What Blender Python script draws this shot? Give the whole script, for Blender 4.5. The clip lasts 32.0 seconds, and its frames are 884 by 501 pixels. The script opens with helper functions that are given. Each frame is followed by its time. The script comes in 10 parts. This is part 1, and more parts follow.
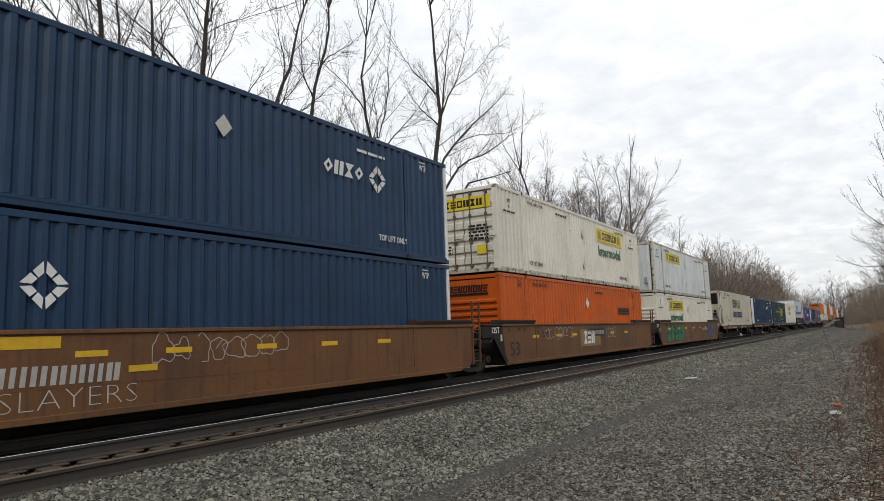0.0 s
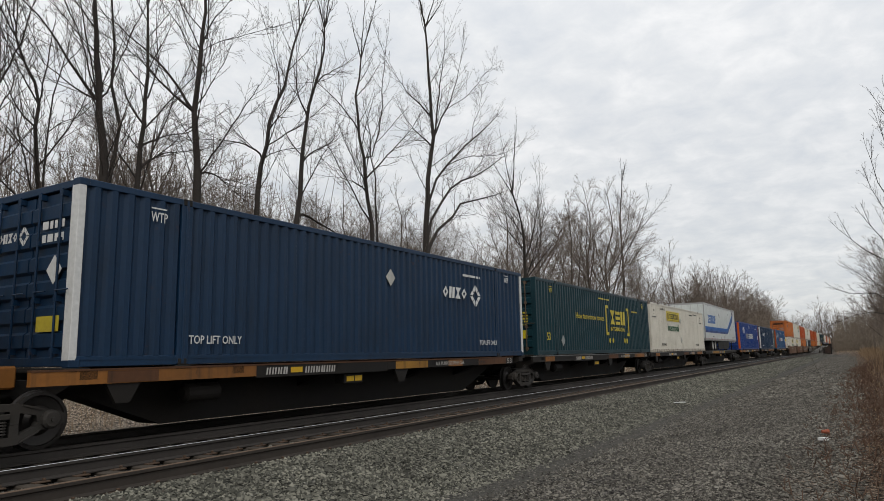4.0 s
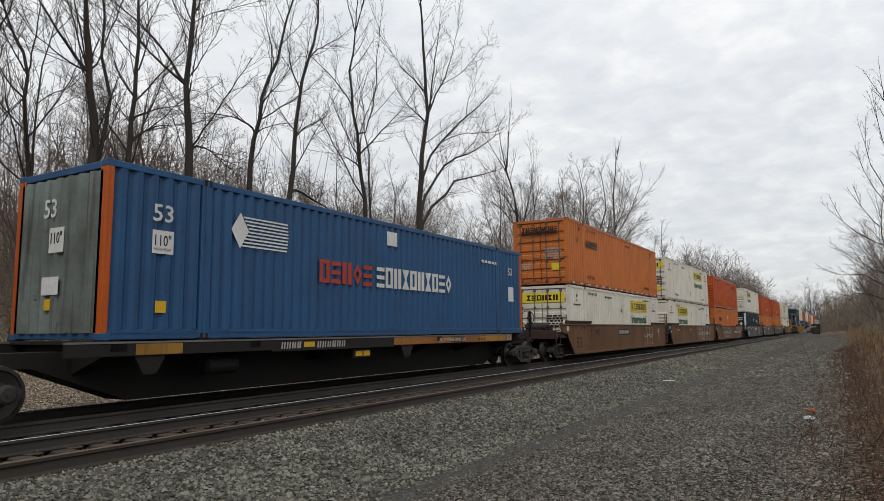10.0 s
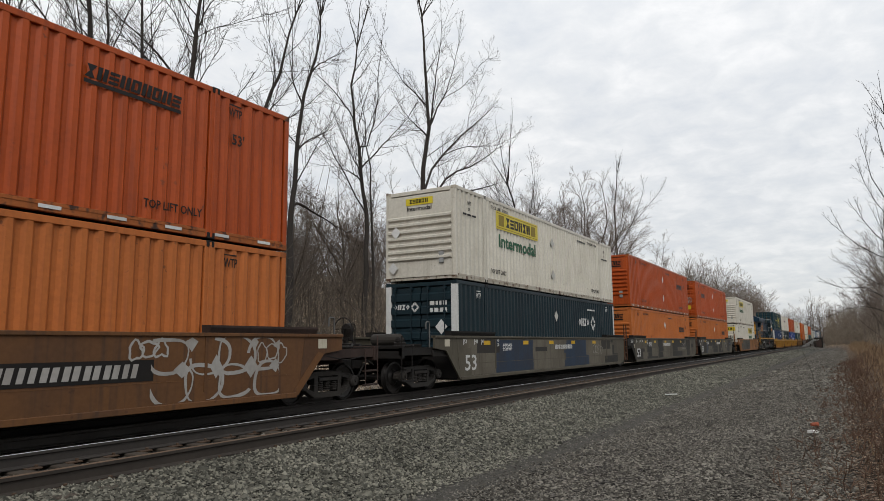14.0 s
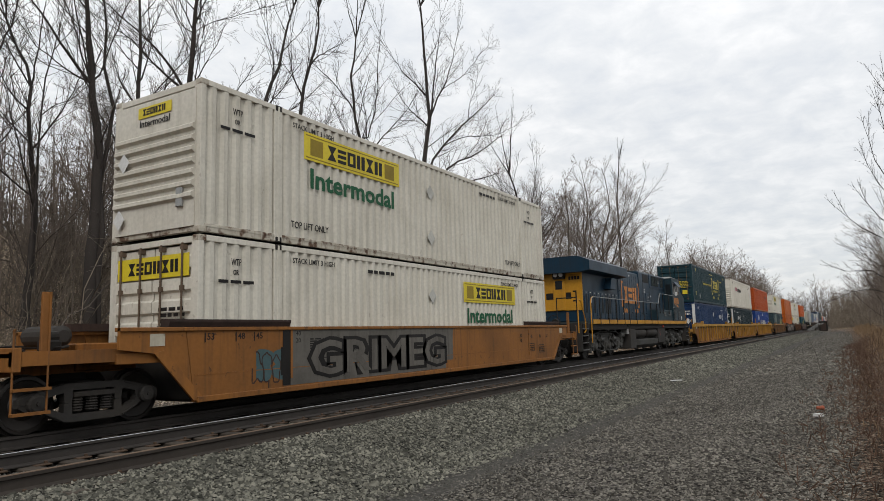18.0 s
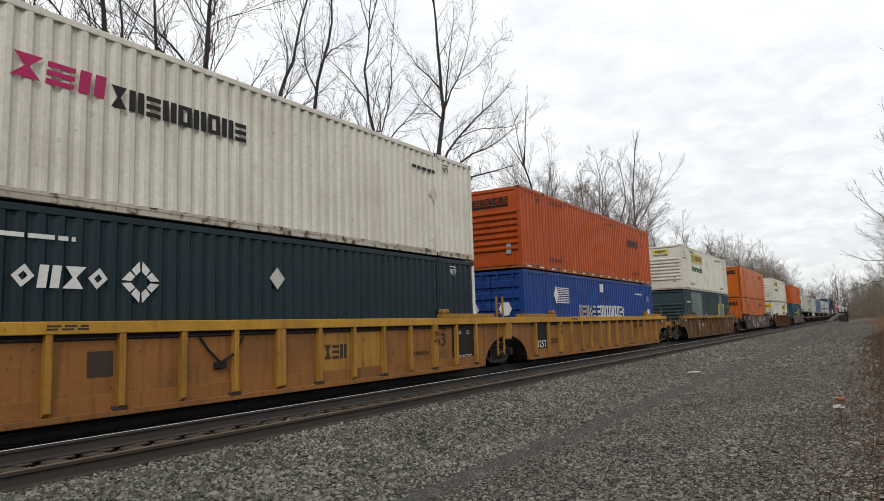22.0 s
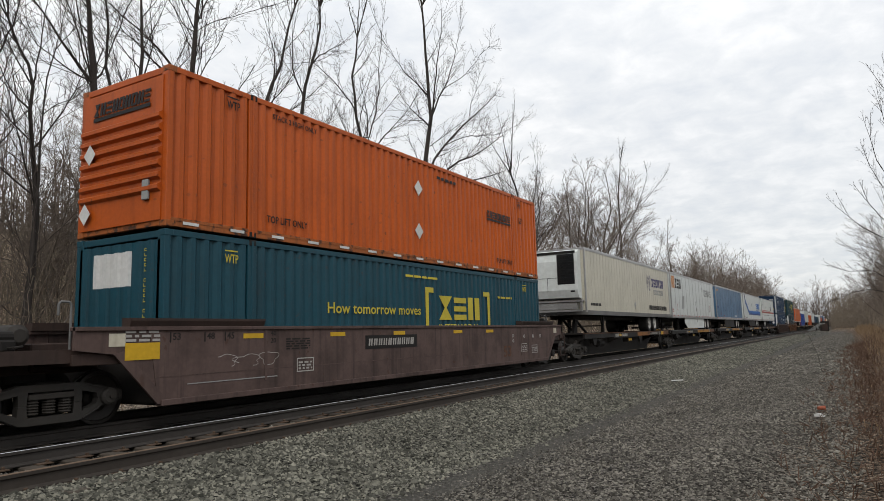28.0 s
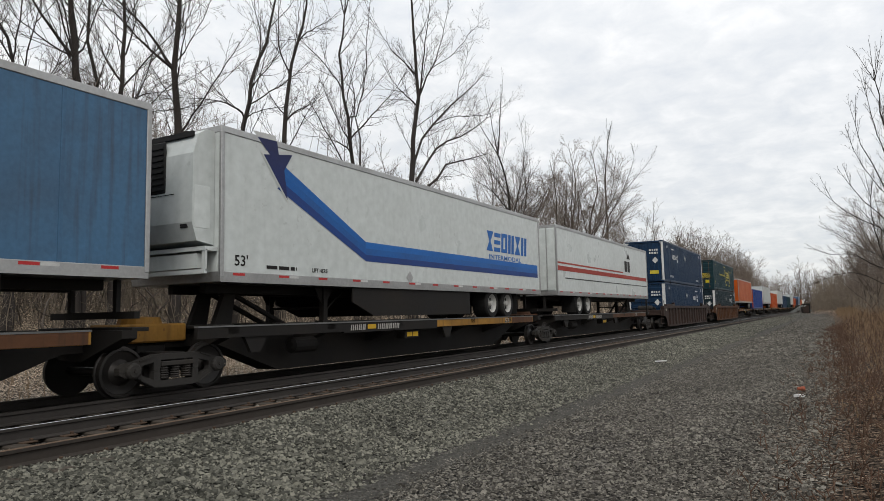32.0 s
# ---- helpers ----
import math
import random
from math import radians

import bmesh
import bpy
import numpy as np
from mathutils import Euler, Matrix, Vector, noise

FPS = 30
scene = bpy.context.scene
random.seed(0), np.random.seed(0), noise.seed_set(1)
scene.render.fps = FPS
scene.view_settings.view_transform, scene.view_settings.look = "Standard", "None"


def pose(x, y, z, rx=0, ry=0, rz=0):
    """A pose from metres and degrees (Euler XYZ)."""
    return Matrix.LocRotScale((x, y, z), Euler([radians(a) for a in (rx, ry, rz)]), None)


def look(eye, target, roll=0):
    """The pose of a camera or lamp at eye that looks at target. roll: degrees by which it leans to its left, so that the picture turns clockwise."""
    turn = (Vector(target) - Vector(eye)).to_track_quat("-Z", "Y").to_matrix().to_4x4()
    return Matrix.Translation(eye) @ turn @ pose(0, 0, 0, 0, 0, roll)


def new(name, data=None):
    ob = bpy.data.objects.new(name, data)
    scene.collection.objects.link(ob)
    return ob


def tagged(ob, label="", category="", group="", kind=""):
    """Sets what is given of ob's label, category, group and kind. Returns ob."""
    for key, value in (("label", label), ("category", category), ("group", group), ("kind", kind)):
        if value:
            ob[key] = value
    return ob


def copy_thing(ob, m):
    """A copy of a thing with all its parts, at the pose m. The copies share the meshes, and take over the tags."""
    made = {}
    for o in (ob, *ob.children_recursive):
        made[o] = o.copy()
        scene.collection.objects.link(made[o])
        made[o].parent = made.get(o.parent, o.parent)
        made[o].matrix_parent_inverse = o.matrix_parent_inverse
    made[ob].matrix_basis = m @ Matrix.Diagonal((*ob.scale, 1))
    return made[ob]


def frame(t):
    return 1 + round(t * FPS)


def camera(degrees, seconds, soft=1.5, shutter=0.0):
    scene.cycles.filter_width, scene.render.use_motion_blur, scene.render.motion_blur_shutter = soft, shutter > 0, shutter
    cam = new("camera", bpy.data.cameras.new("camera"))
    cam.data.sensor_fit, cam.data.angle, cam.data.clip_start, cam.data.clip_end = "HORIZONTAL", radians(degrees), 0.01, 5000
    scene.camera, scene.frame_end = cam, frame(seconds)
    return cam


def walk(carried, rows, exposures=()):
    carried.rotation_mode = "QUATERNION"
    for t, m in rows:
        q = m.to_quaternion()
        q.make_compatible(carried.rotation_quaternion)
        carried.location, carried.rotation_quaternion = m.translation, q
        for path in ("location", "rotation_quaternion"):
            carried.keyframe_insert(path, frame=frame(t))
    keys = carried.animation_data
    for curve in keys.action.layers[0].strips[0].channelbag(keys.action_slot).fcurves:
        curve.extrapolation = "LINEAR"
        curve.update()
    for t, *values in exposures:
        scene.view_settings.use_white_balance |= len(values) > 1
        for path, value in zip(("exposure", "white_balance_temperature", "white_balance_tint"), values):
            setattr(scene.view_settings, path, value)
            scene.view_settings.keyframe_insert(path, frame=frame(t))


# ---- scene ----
import functools

# Train frame: +y runs along the track away from the eye, z = 0 is the rail head, the train rolls on x = XT.
EYE = (0.0, 0.0, 1.284)
cam = camera(66.54, 32.0, soft=0.35)


def aim(yaw, pitch, roll):
    a, b = radians(yaw), radians(pitch)
    way = Vector((-math.sin(a) * math.cos(b), math.cos(a) * math.cos(b), math.sin(b)))
    return look(EYE, Vector(EYE) + way, roll)


# seconds, degrees left of the track, degrees up, lean
HELD = [
    (0.0, 31.80, 7.05, -1.89),
    (0.5, 30.75, 6.82, -1.55),
    (1.0, 30.51, 6.67, -1.99),
    (1.5, 30.80, 6.80, -2.13),
    (2.0, 31.10, 7.64, -1.80),
    (2.5, 31.38, 8.72, -1.84),
    (3.0, 31.55, 9.37, -1.87),
    (3.5, 31.44, 9.33, -1.67),
    (4.0, 30.98, 8.74, -1.05),
    (4.5, 30.22, 7.73, -0.98),
    (6.5, 30.76, 7.41, -0.85),
    (7.0, 30.78, 7.30, -0.99),
    (7.5, 30.76, 7.27, -0.42),
    (8.0, 30.61, 7.11, -0.67),
    (8.5, 30.33, 7.02, -0.43),
    (9.0, 30.21, 6.76, -0.38),
    (9.5, 30.26, 6.53, -0.30),
    (10.0, 30.41, 6.80, -0.53),
    (10.5, 30.47, 6.95, -0.12),
    (11.0, 30.44, 7.18, -0.28),
    (11.5, 30.45, 8.01, -0.63),
    (12.0, 30.48, 8.56, -0.60),
    (12.5, 30.54, 8.53, -0.70),
    (13.0, 30.58, 8.24, -0.55),
    (13.5, 30.49, 8.04, -0.63),
    (14.0, 30.52, 7.92, -0.54),
    (14.5, 30.75, 8.19, -0.71),
    (16.5, 30.91, 8.06, -0.64),
    (17.0, 30.93, 7.82, -1.02),
    (17.5, 30.86, 7.50, -1.56),
    (18.0, 30.78, 7.11, -1.54),
    (18.5, 30.67, 7.11, -1.48),
    (19.0, 30.93, 7.33, -1.63),
    (19.5, 31.60, 7.42, -1.86),
    (20.0, 32.06, 7.26, -1.69),
    (20.5, 32.08, 7.03, -1.87),
    (21.0, 31.77, 6.91, -1.98),
    (21.5, 31.74, 6.76, -1.87),
    (22.0, 32.09, 6.54, -1.85),
    (22.5, 32.28, 6.15, -1.84),
    (23.0, 32.17, 5.73, -2.16),
    (23.5, 32.16, 5.66, -2.23),
    (24.0, 32.07, 6.11, -2.38),
    (24.5, 32.05, 6.58, -2.69),
    (25.0, 31.70, 6.83, -1.92),
    (25.5, 31.25, 6.94, -1.55),
    (27.5, 30.79, 7.02, -1.77),
    (28.0, 30.88, 7.08, -1.46),
    (28.5, 30.91, 7.25, -1.56),
    (29.0, 30.72, 7.31, -1.46),
    (29.5, 30.41, 6.98, -1.35),
    (30.0, 30.16, 6.55, -1.62),
    (30.5, 29.85, 6.26, -1.38),
    (31.0, 29.69, 5.90, -1.19),
    (31.5, 29.81, 5.55, -1.25),
    (32.0, 29.79, 5.41, -1.20),
]
# seconds, stops: the phone's own exposure
STOPS = [(0, 0.22), (1.5, 0.13), (3, -0.06), (4, -0.08), (9, -0.03), (13, -0.01), (19, 0.08), (21, 0.19), (23, 0.24), (25, 0.19), (28, 0.09), (32, 0.09)]
walk(cam, [(t, aim(a, b, c)) for t, a, b, c in HELD], STOPS)

# ---- world and light: a bright overcast day ----
world = bpy.data.worlds.new("overcast")
world.use_nodes = True
scene.world = world


def build_sky():
    nt = world.node_tree
    nt.nodes.clear()
    N, K = nt.nodes.new, nt.links.new
    tc, sep = N("ShaderNodeTexCoord"), N("ShaderNodeSeparateXYZ")
    K(tc.outputs["Generated"], sep.inputs[0])
    # project the dome on a flat cloud deck so that the clouds shrink towards the horizon
    up = N("ShaderNodeMath"); up.operation = "MAXIMUM"; up.inputs[1].default_value = 0.0
    K(sep.outputs[2], up.inputs[0])
    add = N("ShaderNodeMath"); add.operation = "ADD"; add.inputs[1].default_value = 0.22
    K(up.outputs[0], add.inputs[0])
    comb = N("ShaderNodeCombineXYZ")
    for i in (0, 1):
        dv = N("ShaderNodeMath"); dv.operation = "DIVIDE"
        K(sep.outputs[i], dv.inputs[0]); K(add.outputs[0], dv.inputs[1]); K(dv.outputs[0], comb.inputs[i])
    big, small = N("ShaderNodeTexNoise"), N("ShaderNodeTexNoise")
    for n, s, d, r in ((big, 1.3, 4, 0.5), (small, 8.5, 6, 0.6)):
        n.inputs["Scale"].default_value, n.inputs["Detail"].default_value, n.inputs["Roughness"].default_value = s, d, r
        n.inputs["Distortion"].default_value = 0.3
        K(comb.outputs[0], n.inputs["Vector"])
    mixn = N("ShaderNodeMix"); mixn.data_type = "FLOAT"; mixn.inputs[0].default_value = 0.52
    K(big.outputs[0], mixn.inputs[2]); K(small.outputs[0], mixn.inputs[3])
    ramp = N("ShaderNodeValToRGB")
    e = ramp.color_ramp.elements
    e[0].position, e[0].color = 0.36, (0.76, 0.79, 0.83, 1)
    e[1].position, e[1].color = 0.62, (1.0, 1.0, 1.0, 1)
    m = e.new(0.5); m.color = (0.87, 0.885, 0.90, 1)
    K(mixn.outputs[0], ramp.inputs[0])
    sky = N("ShaderNodeTexSky")
    sky.sky_type, sky.sun_disc = "NISHITA", False
    sky.sun_elevation, sky.sun_rotation = radians(38), radians(205)
    mix = N("ShaderNodeMix"); mix.data_type = "RGBA"; mix.inputs[0].default_value = 0.90
    scale = N("ShaderNodeMix"); scale.data_type = "RGBA"; scale.blend_type = "MULTIPLY"; scale.inputs[0].default_value = 1.0
    # an overcast dome is brighter overhead than at the horizon
    grad = N("ShaderNodeMapRange")
    grad.inputs[1].default_value, grad.inputs[2].default_value, grad.inputs[3].default_value, grad.inputs[4].default_value = 0.0, 1.0, 8.3, 14.2
    K(up.outputs[0], grad.inputs[0])
    K(ramp.outputs[0], scale.inputs[6]); K(grad.outputs[0], scale.inputs[7])
    K(sky.outputs[0], mix.inputs[6]); K(scale.outputs[2], mix.inputs[7])
    bg, out = N("ShaderNodeBackground"), N("ShaderNodeOutputWorld")
    bg.inputs[1].default_value = 0.10
    K(mix.outputs[2], bg.inputs[0]); K(bg.outputs[0], out.inputs[0])


build_sky()
sun_data = bpy.data.lights.new("sun", "SUN")
sun_data.energy, sun_data.angle, sun_data.color = 1.3, radians(22), (1.0, 0.97, 0.92)
sun = new("sun", sun_data)
sun.matrix_world = look((0, 0, 60), (-38, 56, 0))

# ---- materials ----
MATS = {}


def paint(name, color, rough=0.5, metal=0.0, dirt=(0.09, 0.07, 0.055), grime=0.3, fine=14.0, coarse=0.9, streak=0.0, bump=0.15, vary=0.06, second=None, cover=0.5, scale2=3.0, wear=0.0):
    """A surface with coarse stains, fine grain, run-down streaks and a little relief; second: a colour of patches."""
    if name in MATS:
        return MATS[name]
    mt = bpy.data.materials.new(name)
    mt.use_nodes = True
    nt = mt.node_tree
    N, K = nt.nodes.new, nt.links.new
    bsdf = nt.nodes["Principled BSDF"]
    tc, info = N("ShaderNodeTexCoord"), N("ShaderNodeObjectInfo")
    shift = N("ShaderNodeVectorMath"); shift.operation = "ADD"
    mul = N("ShaderNodeMath"); mul.operation = "MULTIPLY"; mul.inputs[1].default_value = 37.0
    K(info.outputs["Random"], mul.inputs[0]); K(tc.outputs["Object"], shift.inputs[0]); K(mul.outputs[0], shift.inputs[1])

    def noisy(s, detail, vec=None):
        n = N("ShaderNodeTexNoise")
        n.inputs["Scale"].default_value, n.inputs["Detail"].default_value = s, detail
        K(vec or shift.outputs[0], n.inputs["Vector"])
        return n.outputs[0]

    def ramp(src, lo, hi):
        r = N("ShaderNodeMapRange")
        r.inputs[1].default_value, r.inputs[2].default_value = lo, hi
        K(src, r.inputs[0])
        return r.outputs[0]

    def blend(fac, a, b, mode="MIX"):
        m = N("ShaderNodeMix"); m.data_type = "RGBA"; m.blend_type = mode
        for v, i in ((fac, 0), (a, 6), (b, 7)):
            if isinstance(v, float):
                m.inputs[i].default_value = v
            elif isinstance(v, tuple):
                m.inputs[i].default_value = (*v, 1)
            else:
                K(v, m.inputs[i])
        return m.outputs[2]

    def deep(c):
        f = 0.44 + 0.46 * max(c)
        return tuple(v * f for v in c)

    color, dirt, second = deep(color), deep(dirt), deep(second) if second else None
    col = tuple(color)
    if second:
        col = blend(ramp(noisy(scale2, 3), 0.5 - 0.06 + (0.5 - cover) * 0.4, 0.5 + 0.06 + (0.5 - cover) * 0.4), col, tuple(second))
    grain = noisy(fine, 6)
    stain = noisy(coarse, 5)
    f = N("ShaderNodeMath"); f.operation = "MULTIPLY"; f.inputs[1].default_value = grime
    K(ramp(stain, 0.42, 0.75), f.inputs[0])
    col = blend(f.outputs[0], col, tuple(dirt))
    if streak:
        mp = N("ShaderNodeMapping"); mp.inputs["Scale"].default_value = (5.0, 5.0, 0.25)
        K(shift.outputs[0], mp.inputs["Vector"])
        g = N("ShaderNodeMath"); g.operation = "MULTIPLY"; g.inputs[1].default_value = streak
        K(ramp(noisy(1.6, 5, mp.outputs[0]), 0.52, 0.72), g.inputs[0])
        col = blend(g.outputs[0], col, tuple(dirt))
    if wear:
        chip = ramp(noisy(7.0, 8), 0.64, 0.69)
        where = ramp(noisy(0.55, 2), 0.45, 0.6)
        g2 = N("ShaderNodeMath"); g2.operation = "MULTIPLY"
        K(chip, g2.inputs[0]); K(where, g2.inputs[1])
        g3 = N("ShaderNodeMath"); g3.operation = "MULTIPLY"; g3.inputs[1].default_value = wear
        K(g2.outputs[0], g3.inputs[0])
        col = blend(g3.outputs[0], col, (0.05, 0.024, 0.014))
    hsv = N("ShaderNodeHueSaturation")
    val = N("ShaderNodeMapRange")
    val.inputs[3].default_value, val.inputs[4].default_value = 1 - vary, 1 + vary
    K(info.outputs["Random"], val.inputs[0]); K(val.outputs[0], hsv.inputs["Value"])
    if isinstance(col, tuple):
        hsv.inputs["Color"].default_value = (*col, 1)
    else:
        K(col, hsv.inputs["Color"])
    dark = ramp(grain, 0.2, 0.8)
    vv = N("ShaderNodeMapRange"); vv.inputs[3].default_value, vv.inputs[4].default_value = 0.86, 1.1
    K(dark, vv.inputs[0])
    out = N("ShaderNodeMix"); out.data_type = "RGBA"; out.blend_type = "MULTIPLY"; out.inputs[0].default_value = 1.0
    K(hsv.outputs[0], out.inputs[6]); K(vv.outputs[0], out.inputs[7])
    K(out.outputs[2], bsdf.inputs["Base Color"])
    rr = N("ShaderNodeMapRange"); rr.inputs[3].default_value, rr.inputs[4].default_value = max(0.05, rough - 0.12), min(1, rough + 0.15)
    K(stain, rr.inputs[0]); K(rr.outputs[0], bsdf.inputs["Roughness"])
    bsdf.inputs["Metallic"].default_value = metal
    bsdf.inputs["Specular IOR Level"].default_value = 0.5 if metal else 0.22
    if bump:
        bp = N("ShaderNodeBump"); bp.inputs["Strength"].default_value, bp.inputs["Distance"].default_value = bump, 0.01
        K(grain, bp.inputs["Height"]); K(bp.outputs[0], bsdf.inputs["Normal"])
    MATS[name] = mt
    return mt


NAVY = paint("navy_paint", (0.011, 0.048, 0.115), 0.45, grime=0.4, streak=0.4, dirt=(0.014, 0.03, 0.055), wear=0.35)
# NAVY in a lighter tone, for the first two containers
LIGHTNAVY = paint("lighter_navy_paint", (0.018, 0.062, 0.144), 0.45, grime=0.4, streak=0.4, dirt=(0.014, 0.03, 0.055), wear=0.35)
DARKBLUE = paint("blue_paint", (0.013, 0.05, 0.15), 0.45, grime=0.4, streak=0.4, dirt=(0.015, 0.022, 0.034), wear=0.35)
BLACKGREEN = paint("black_green_paint", (0.014, 0.04, 0.052), 0.45, grime=0.4, streak=0.4, dirt=(0.015, 0.022, 0.034))
PACER = paint("bright_blue_paint", (0.016, 0.064, 0.29), 0.45, grime=0.3, streak=0.3, dirt=(0.02, 0.04, 0.12), wear=0.50)
FADEDBLUE = paint("faded_blue_paint", (0.03, 0.115, 0.27), 0.5, grime=0.35, streak=0.4, dirt=(0.03, 0.06, 0.12), wear=0.60)
ORANGE = paint("orange_paint", (0.56, 0.105, 0.009), 0.45, grime=0.22, streak=0.35, dirt=(0.22, 0.05, 0.02), wear=0.60)
REDORANGE = paint("red_orange_paint", (0.5, 0.085, 0.012), 0.45, grime=0.25, streak=0.35, dirt=(0.16, 0.03, 0.014), wear=0.60)
PALEORANGE = paint("sun_bleached_orange_paint", (0.56, 0.165, 0.038), 0.55, grime=0.25, streak=0.4, dirt=(0.3, 0.1, 0.04), wear=0.60)
WHITE = paint("white_container_paint", (0.70, 0.664, 0.575), 0.45, grime=0.25, streak=0.24, dirt=(0.36, 0.31, 0.22), wear=0.3)
WHITEWORN = paint("rust_chipped_white_paint", (0.58, 0.54, 0.45), 0.55, grime=0.4, streak=0.5, dirt=(0.3, 0.22, 0.14), second=(0.15, 0.075, 0.045), cover=0.3, scale2=5.5)
ORANGEWORN = paint("rust_chipped_orange_paint", (0.46, 0.13, 0.03), 0.6, grime=0.4, streak=0.5, dirt=(0.2, 0.08, 0.03), second=(0.08, 0.04, 0.03), cover=0.3, scale2=5.5)
OLIVEPANEL = paint("rusty_brown_wagon_panel", (0.15, 0.078, 0.042), 0.7, second=(0.27, 0.14, 0.05), scale2=1.3, cover=0.42, grime=0.7, streak=0.7, dirt=(0.06, 0.036, 0.026), coarse=0.8)
RIVETORANGE = paint("riveted_sheet_orange_paint", (0.60, 0.135, 0.014), 0.45, grime=0.3, streak=0.5, dirt=(0.3, 0.07, 0.02), wear=0.5)
COOLWHITE = paint("cool_white_sheet", (0.64, 0.67, 0.66), 0.4, grime=0.25, streak=0.35, dirt=(0.36, 0.34, 0.3), wear=0.5)
CREAM = paint("cream_paint", (0.6, 0.55, 0.44), 0.5, grime=0.3, streak=0.4, dirt=(0.36, 0.30, 0.2), wear=0.60)
TRAILER = paint("white_trailer_sheet", (0.66, 0.695, 0.675), 0.3, grime=0.12, fine=5.0, streak=0.12, dirt=(0.42, 0.43, 0.39), wear=0.15, bump=0.05)
TEAL = paint("teal_paint", (0.014, 0.095, 0.135), 0.45, grime=0.25, streak=0.35, dirt=(0.02, 0.04, 0.05), wear=0.40)
GREEN = paint("dark_green_paint", (0.012, 0.060, 0.078), 0.45, grime=0.25, streak=0.35, dirt=(0.02, 0.036, 0.04), wear=0.30)
GREYTEAL = paint("patched_grey_teal_paint", (0.022, 0.062, 0.085), 0.55, grime=0.4, streak=0.5, second=(0.04, 0.085, 0.10), scale2=0.5, wear=0.50)
SKYBLUE = paint("faded_trailer_blue", (0.085, 0.2, 0.35), 0.4, grime=0.3, streak=0.4)
WELLBROWN = paint("brown_wagon_paint", (0.215, 0.096, 0.035), 0.65, grime=0.7, streak=0.7, dirt=(0.10, 0.058, 0.04), coarse=0.6, wear=0.70)
WELLORANGE = paint("rusty_orange_wagon_paint", (0.36, 0.145, 0.032), 0.6, grime=0.5, streak=0.5, dirt=(0.08, 0.05, 0.035), coarse=0.6, wear=0.70)
WELLYELLOW = paint("dirty_yellow_wagon_paint", (0.45, 0.225, 0.035), 0.6, grime=0.5, streak=0.55, dirt=(0.11, 0.055, 0.03), coarse=0.7, wear=0.70)
WELLTAN = paint("brown_wagon_panel_paint", (0.35, 0.146, 0.036), 0.65, grime=0.6, streak=0.65, dirt=(0.14, 0.07, 0.035), coarse=0.7, wear=0.80)
RIMGREY = paint("dull_grey_wheel_rim", (0.22, 0.22, 0.215), 0.6, grime=0.5, dirt=(0.1, 0.09, 0.08))
LOCOCAB = paint("greenish_grey_locomotive_paint", (0.019, 0.055, 0.076), 0.5, grime=0.4, streak=0.4, dirt=(0.04, 0.045, 0.043))
WELLPLUM = paint("plum_brown_wagon_paint", (0.16, 0.105, 0.092), 0.75, grime=0.6, streak=0.6, dirt=(0.05, 0.036, 0.03), coarse=1.6, wear=0.8)
WELLDARK = paint("dark_brown_wagon_paint", (0.085, 0.052, 0.042), 0.7, grime=0.5, streak=0.5, dirt=(0.03, 0.025, 0.022))
GREYSPRAY = paint("pale_grey_spray_paint", (0.20, 0.185, 0.16), 0.7, grime=0.55, streak=0.6, dirt=(0.09, 0.08, 0.07))
WELLRUST = paint("rust_red_wagon_paint", (0.16, 0.07, 0.032), 0.7, grime=0.5, streak=0.6, dirt=(0.05, 0.035, 0.027))
WELLOLIVE = paint("grimy_mustard_wagon_paint", (0.24, 0.125, 0.05), 0.65, grime=0.8, streak=0.7, dirt=(0.075, 0.045, 0.035), coarse=0.8, wear=0.80)
CAMO = paint("camouflage_patch_paint", (0.155, 0.135, 0.098), 0.65, grime=0.35, streak=0.3, dirt=(0.04, 0.035, 0.03))
DUSKPATCH = paint("dusky_patch_paint", (0.055, 0.052, 0.047), 0.7, grime=0.35, coarse=0.5)
NAVYPATCH = paint("navy_patch_paint", (0.032, 0.06, 0.11), 0.6, grime=0.45, streak=0.4)
PALEPATCH = paint("olive_tan_patch_paint", (0.21, 0.185, 0.14), 0.7, grime=0.45, streak=0.5)
STEEL = paint("grimy_black_steel", (0.022, 0.019, 0.017), 0.7, grime=0.5, dirt=(0.05, 0.04, 0.03))
TRUCKM = paint("dusty_cast_steel", (0.062, 0.057, 0.052), 0.75, grime=0.5, dirt=(0.08, 0.062, 0.045))
WHEELM = paint("wheel_steel", (0.045, 0.04, 0.037), 0.5, metal=0.5, grime=0.5)
BRIGHT = paint("polished_rail_head", (0.62, 0.62, 0.62), 0.18, metal=1.0, grime=0.1, bump=0.0)
RAILM = paint("rusty_rail_steel", (0.085, 0.07, 0.058), 0.75, grime=0.5, dirt=(0.035, 0.028, 0.025))
RAILDARK = paint("dark_rail_steel", (0.075, 0.065, 0.058), 0.7, grime=0.5, dirt=(0.03, 0.027, 0.025))
RAILTOP = paint("rusty_rail_head", (0.2, 0.135, 0.09), 0.6, grime=0.5, dirt=(0.11, 0.055, 0.032))
TIEM = paint("weathered_tie_wood", (0.115, 0.094, 0.074), 0.9, grime=0.5, fine=30, dirt=(0.035, 0.028, 0.024))
PLATEM = paint("rusted_tie_plate", (0.13, 0.085, 0.056), 0.8, grime=0.4, dirt=(0.09, 0.045, 0.028))
YELLOW = paint("yellow_marking", (0.66, 0.40, 0.02), 0.5, grime=0.2, dirt=(0.3, 0.18, 0.05))
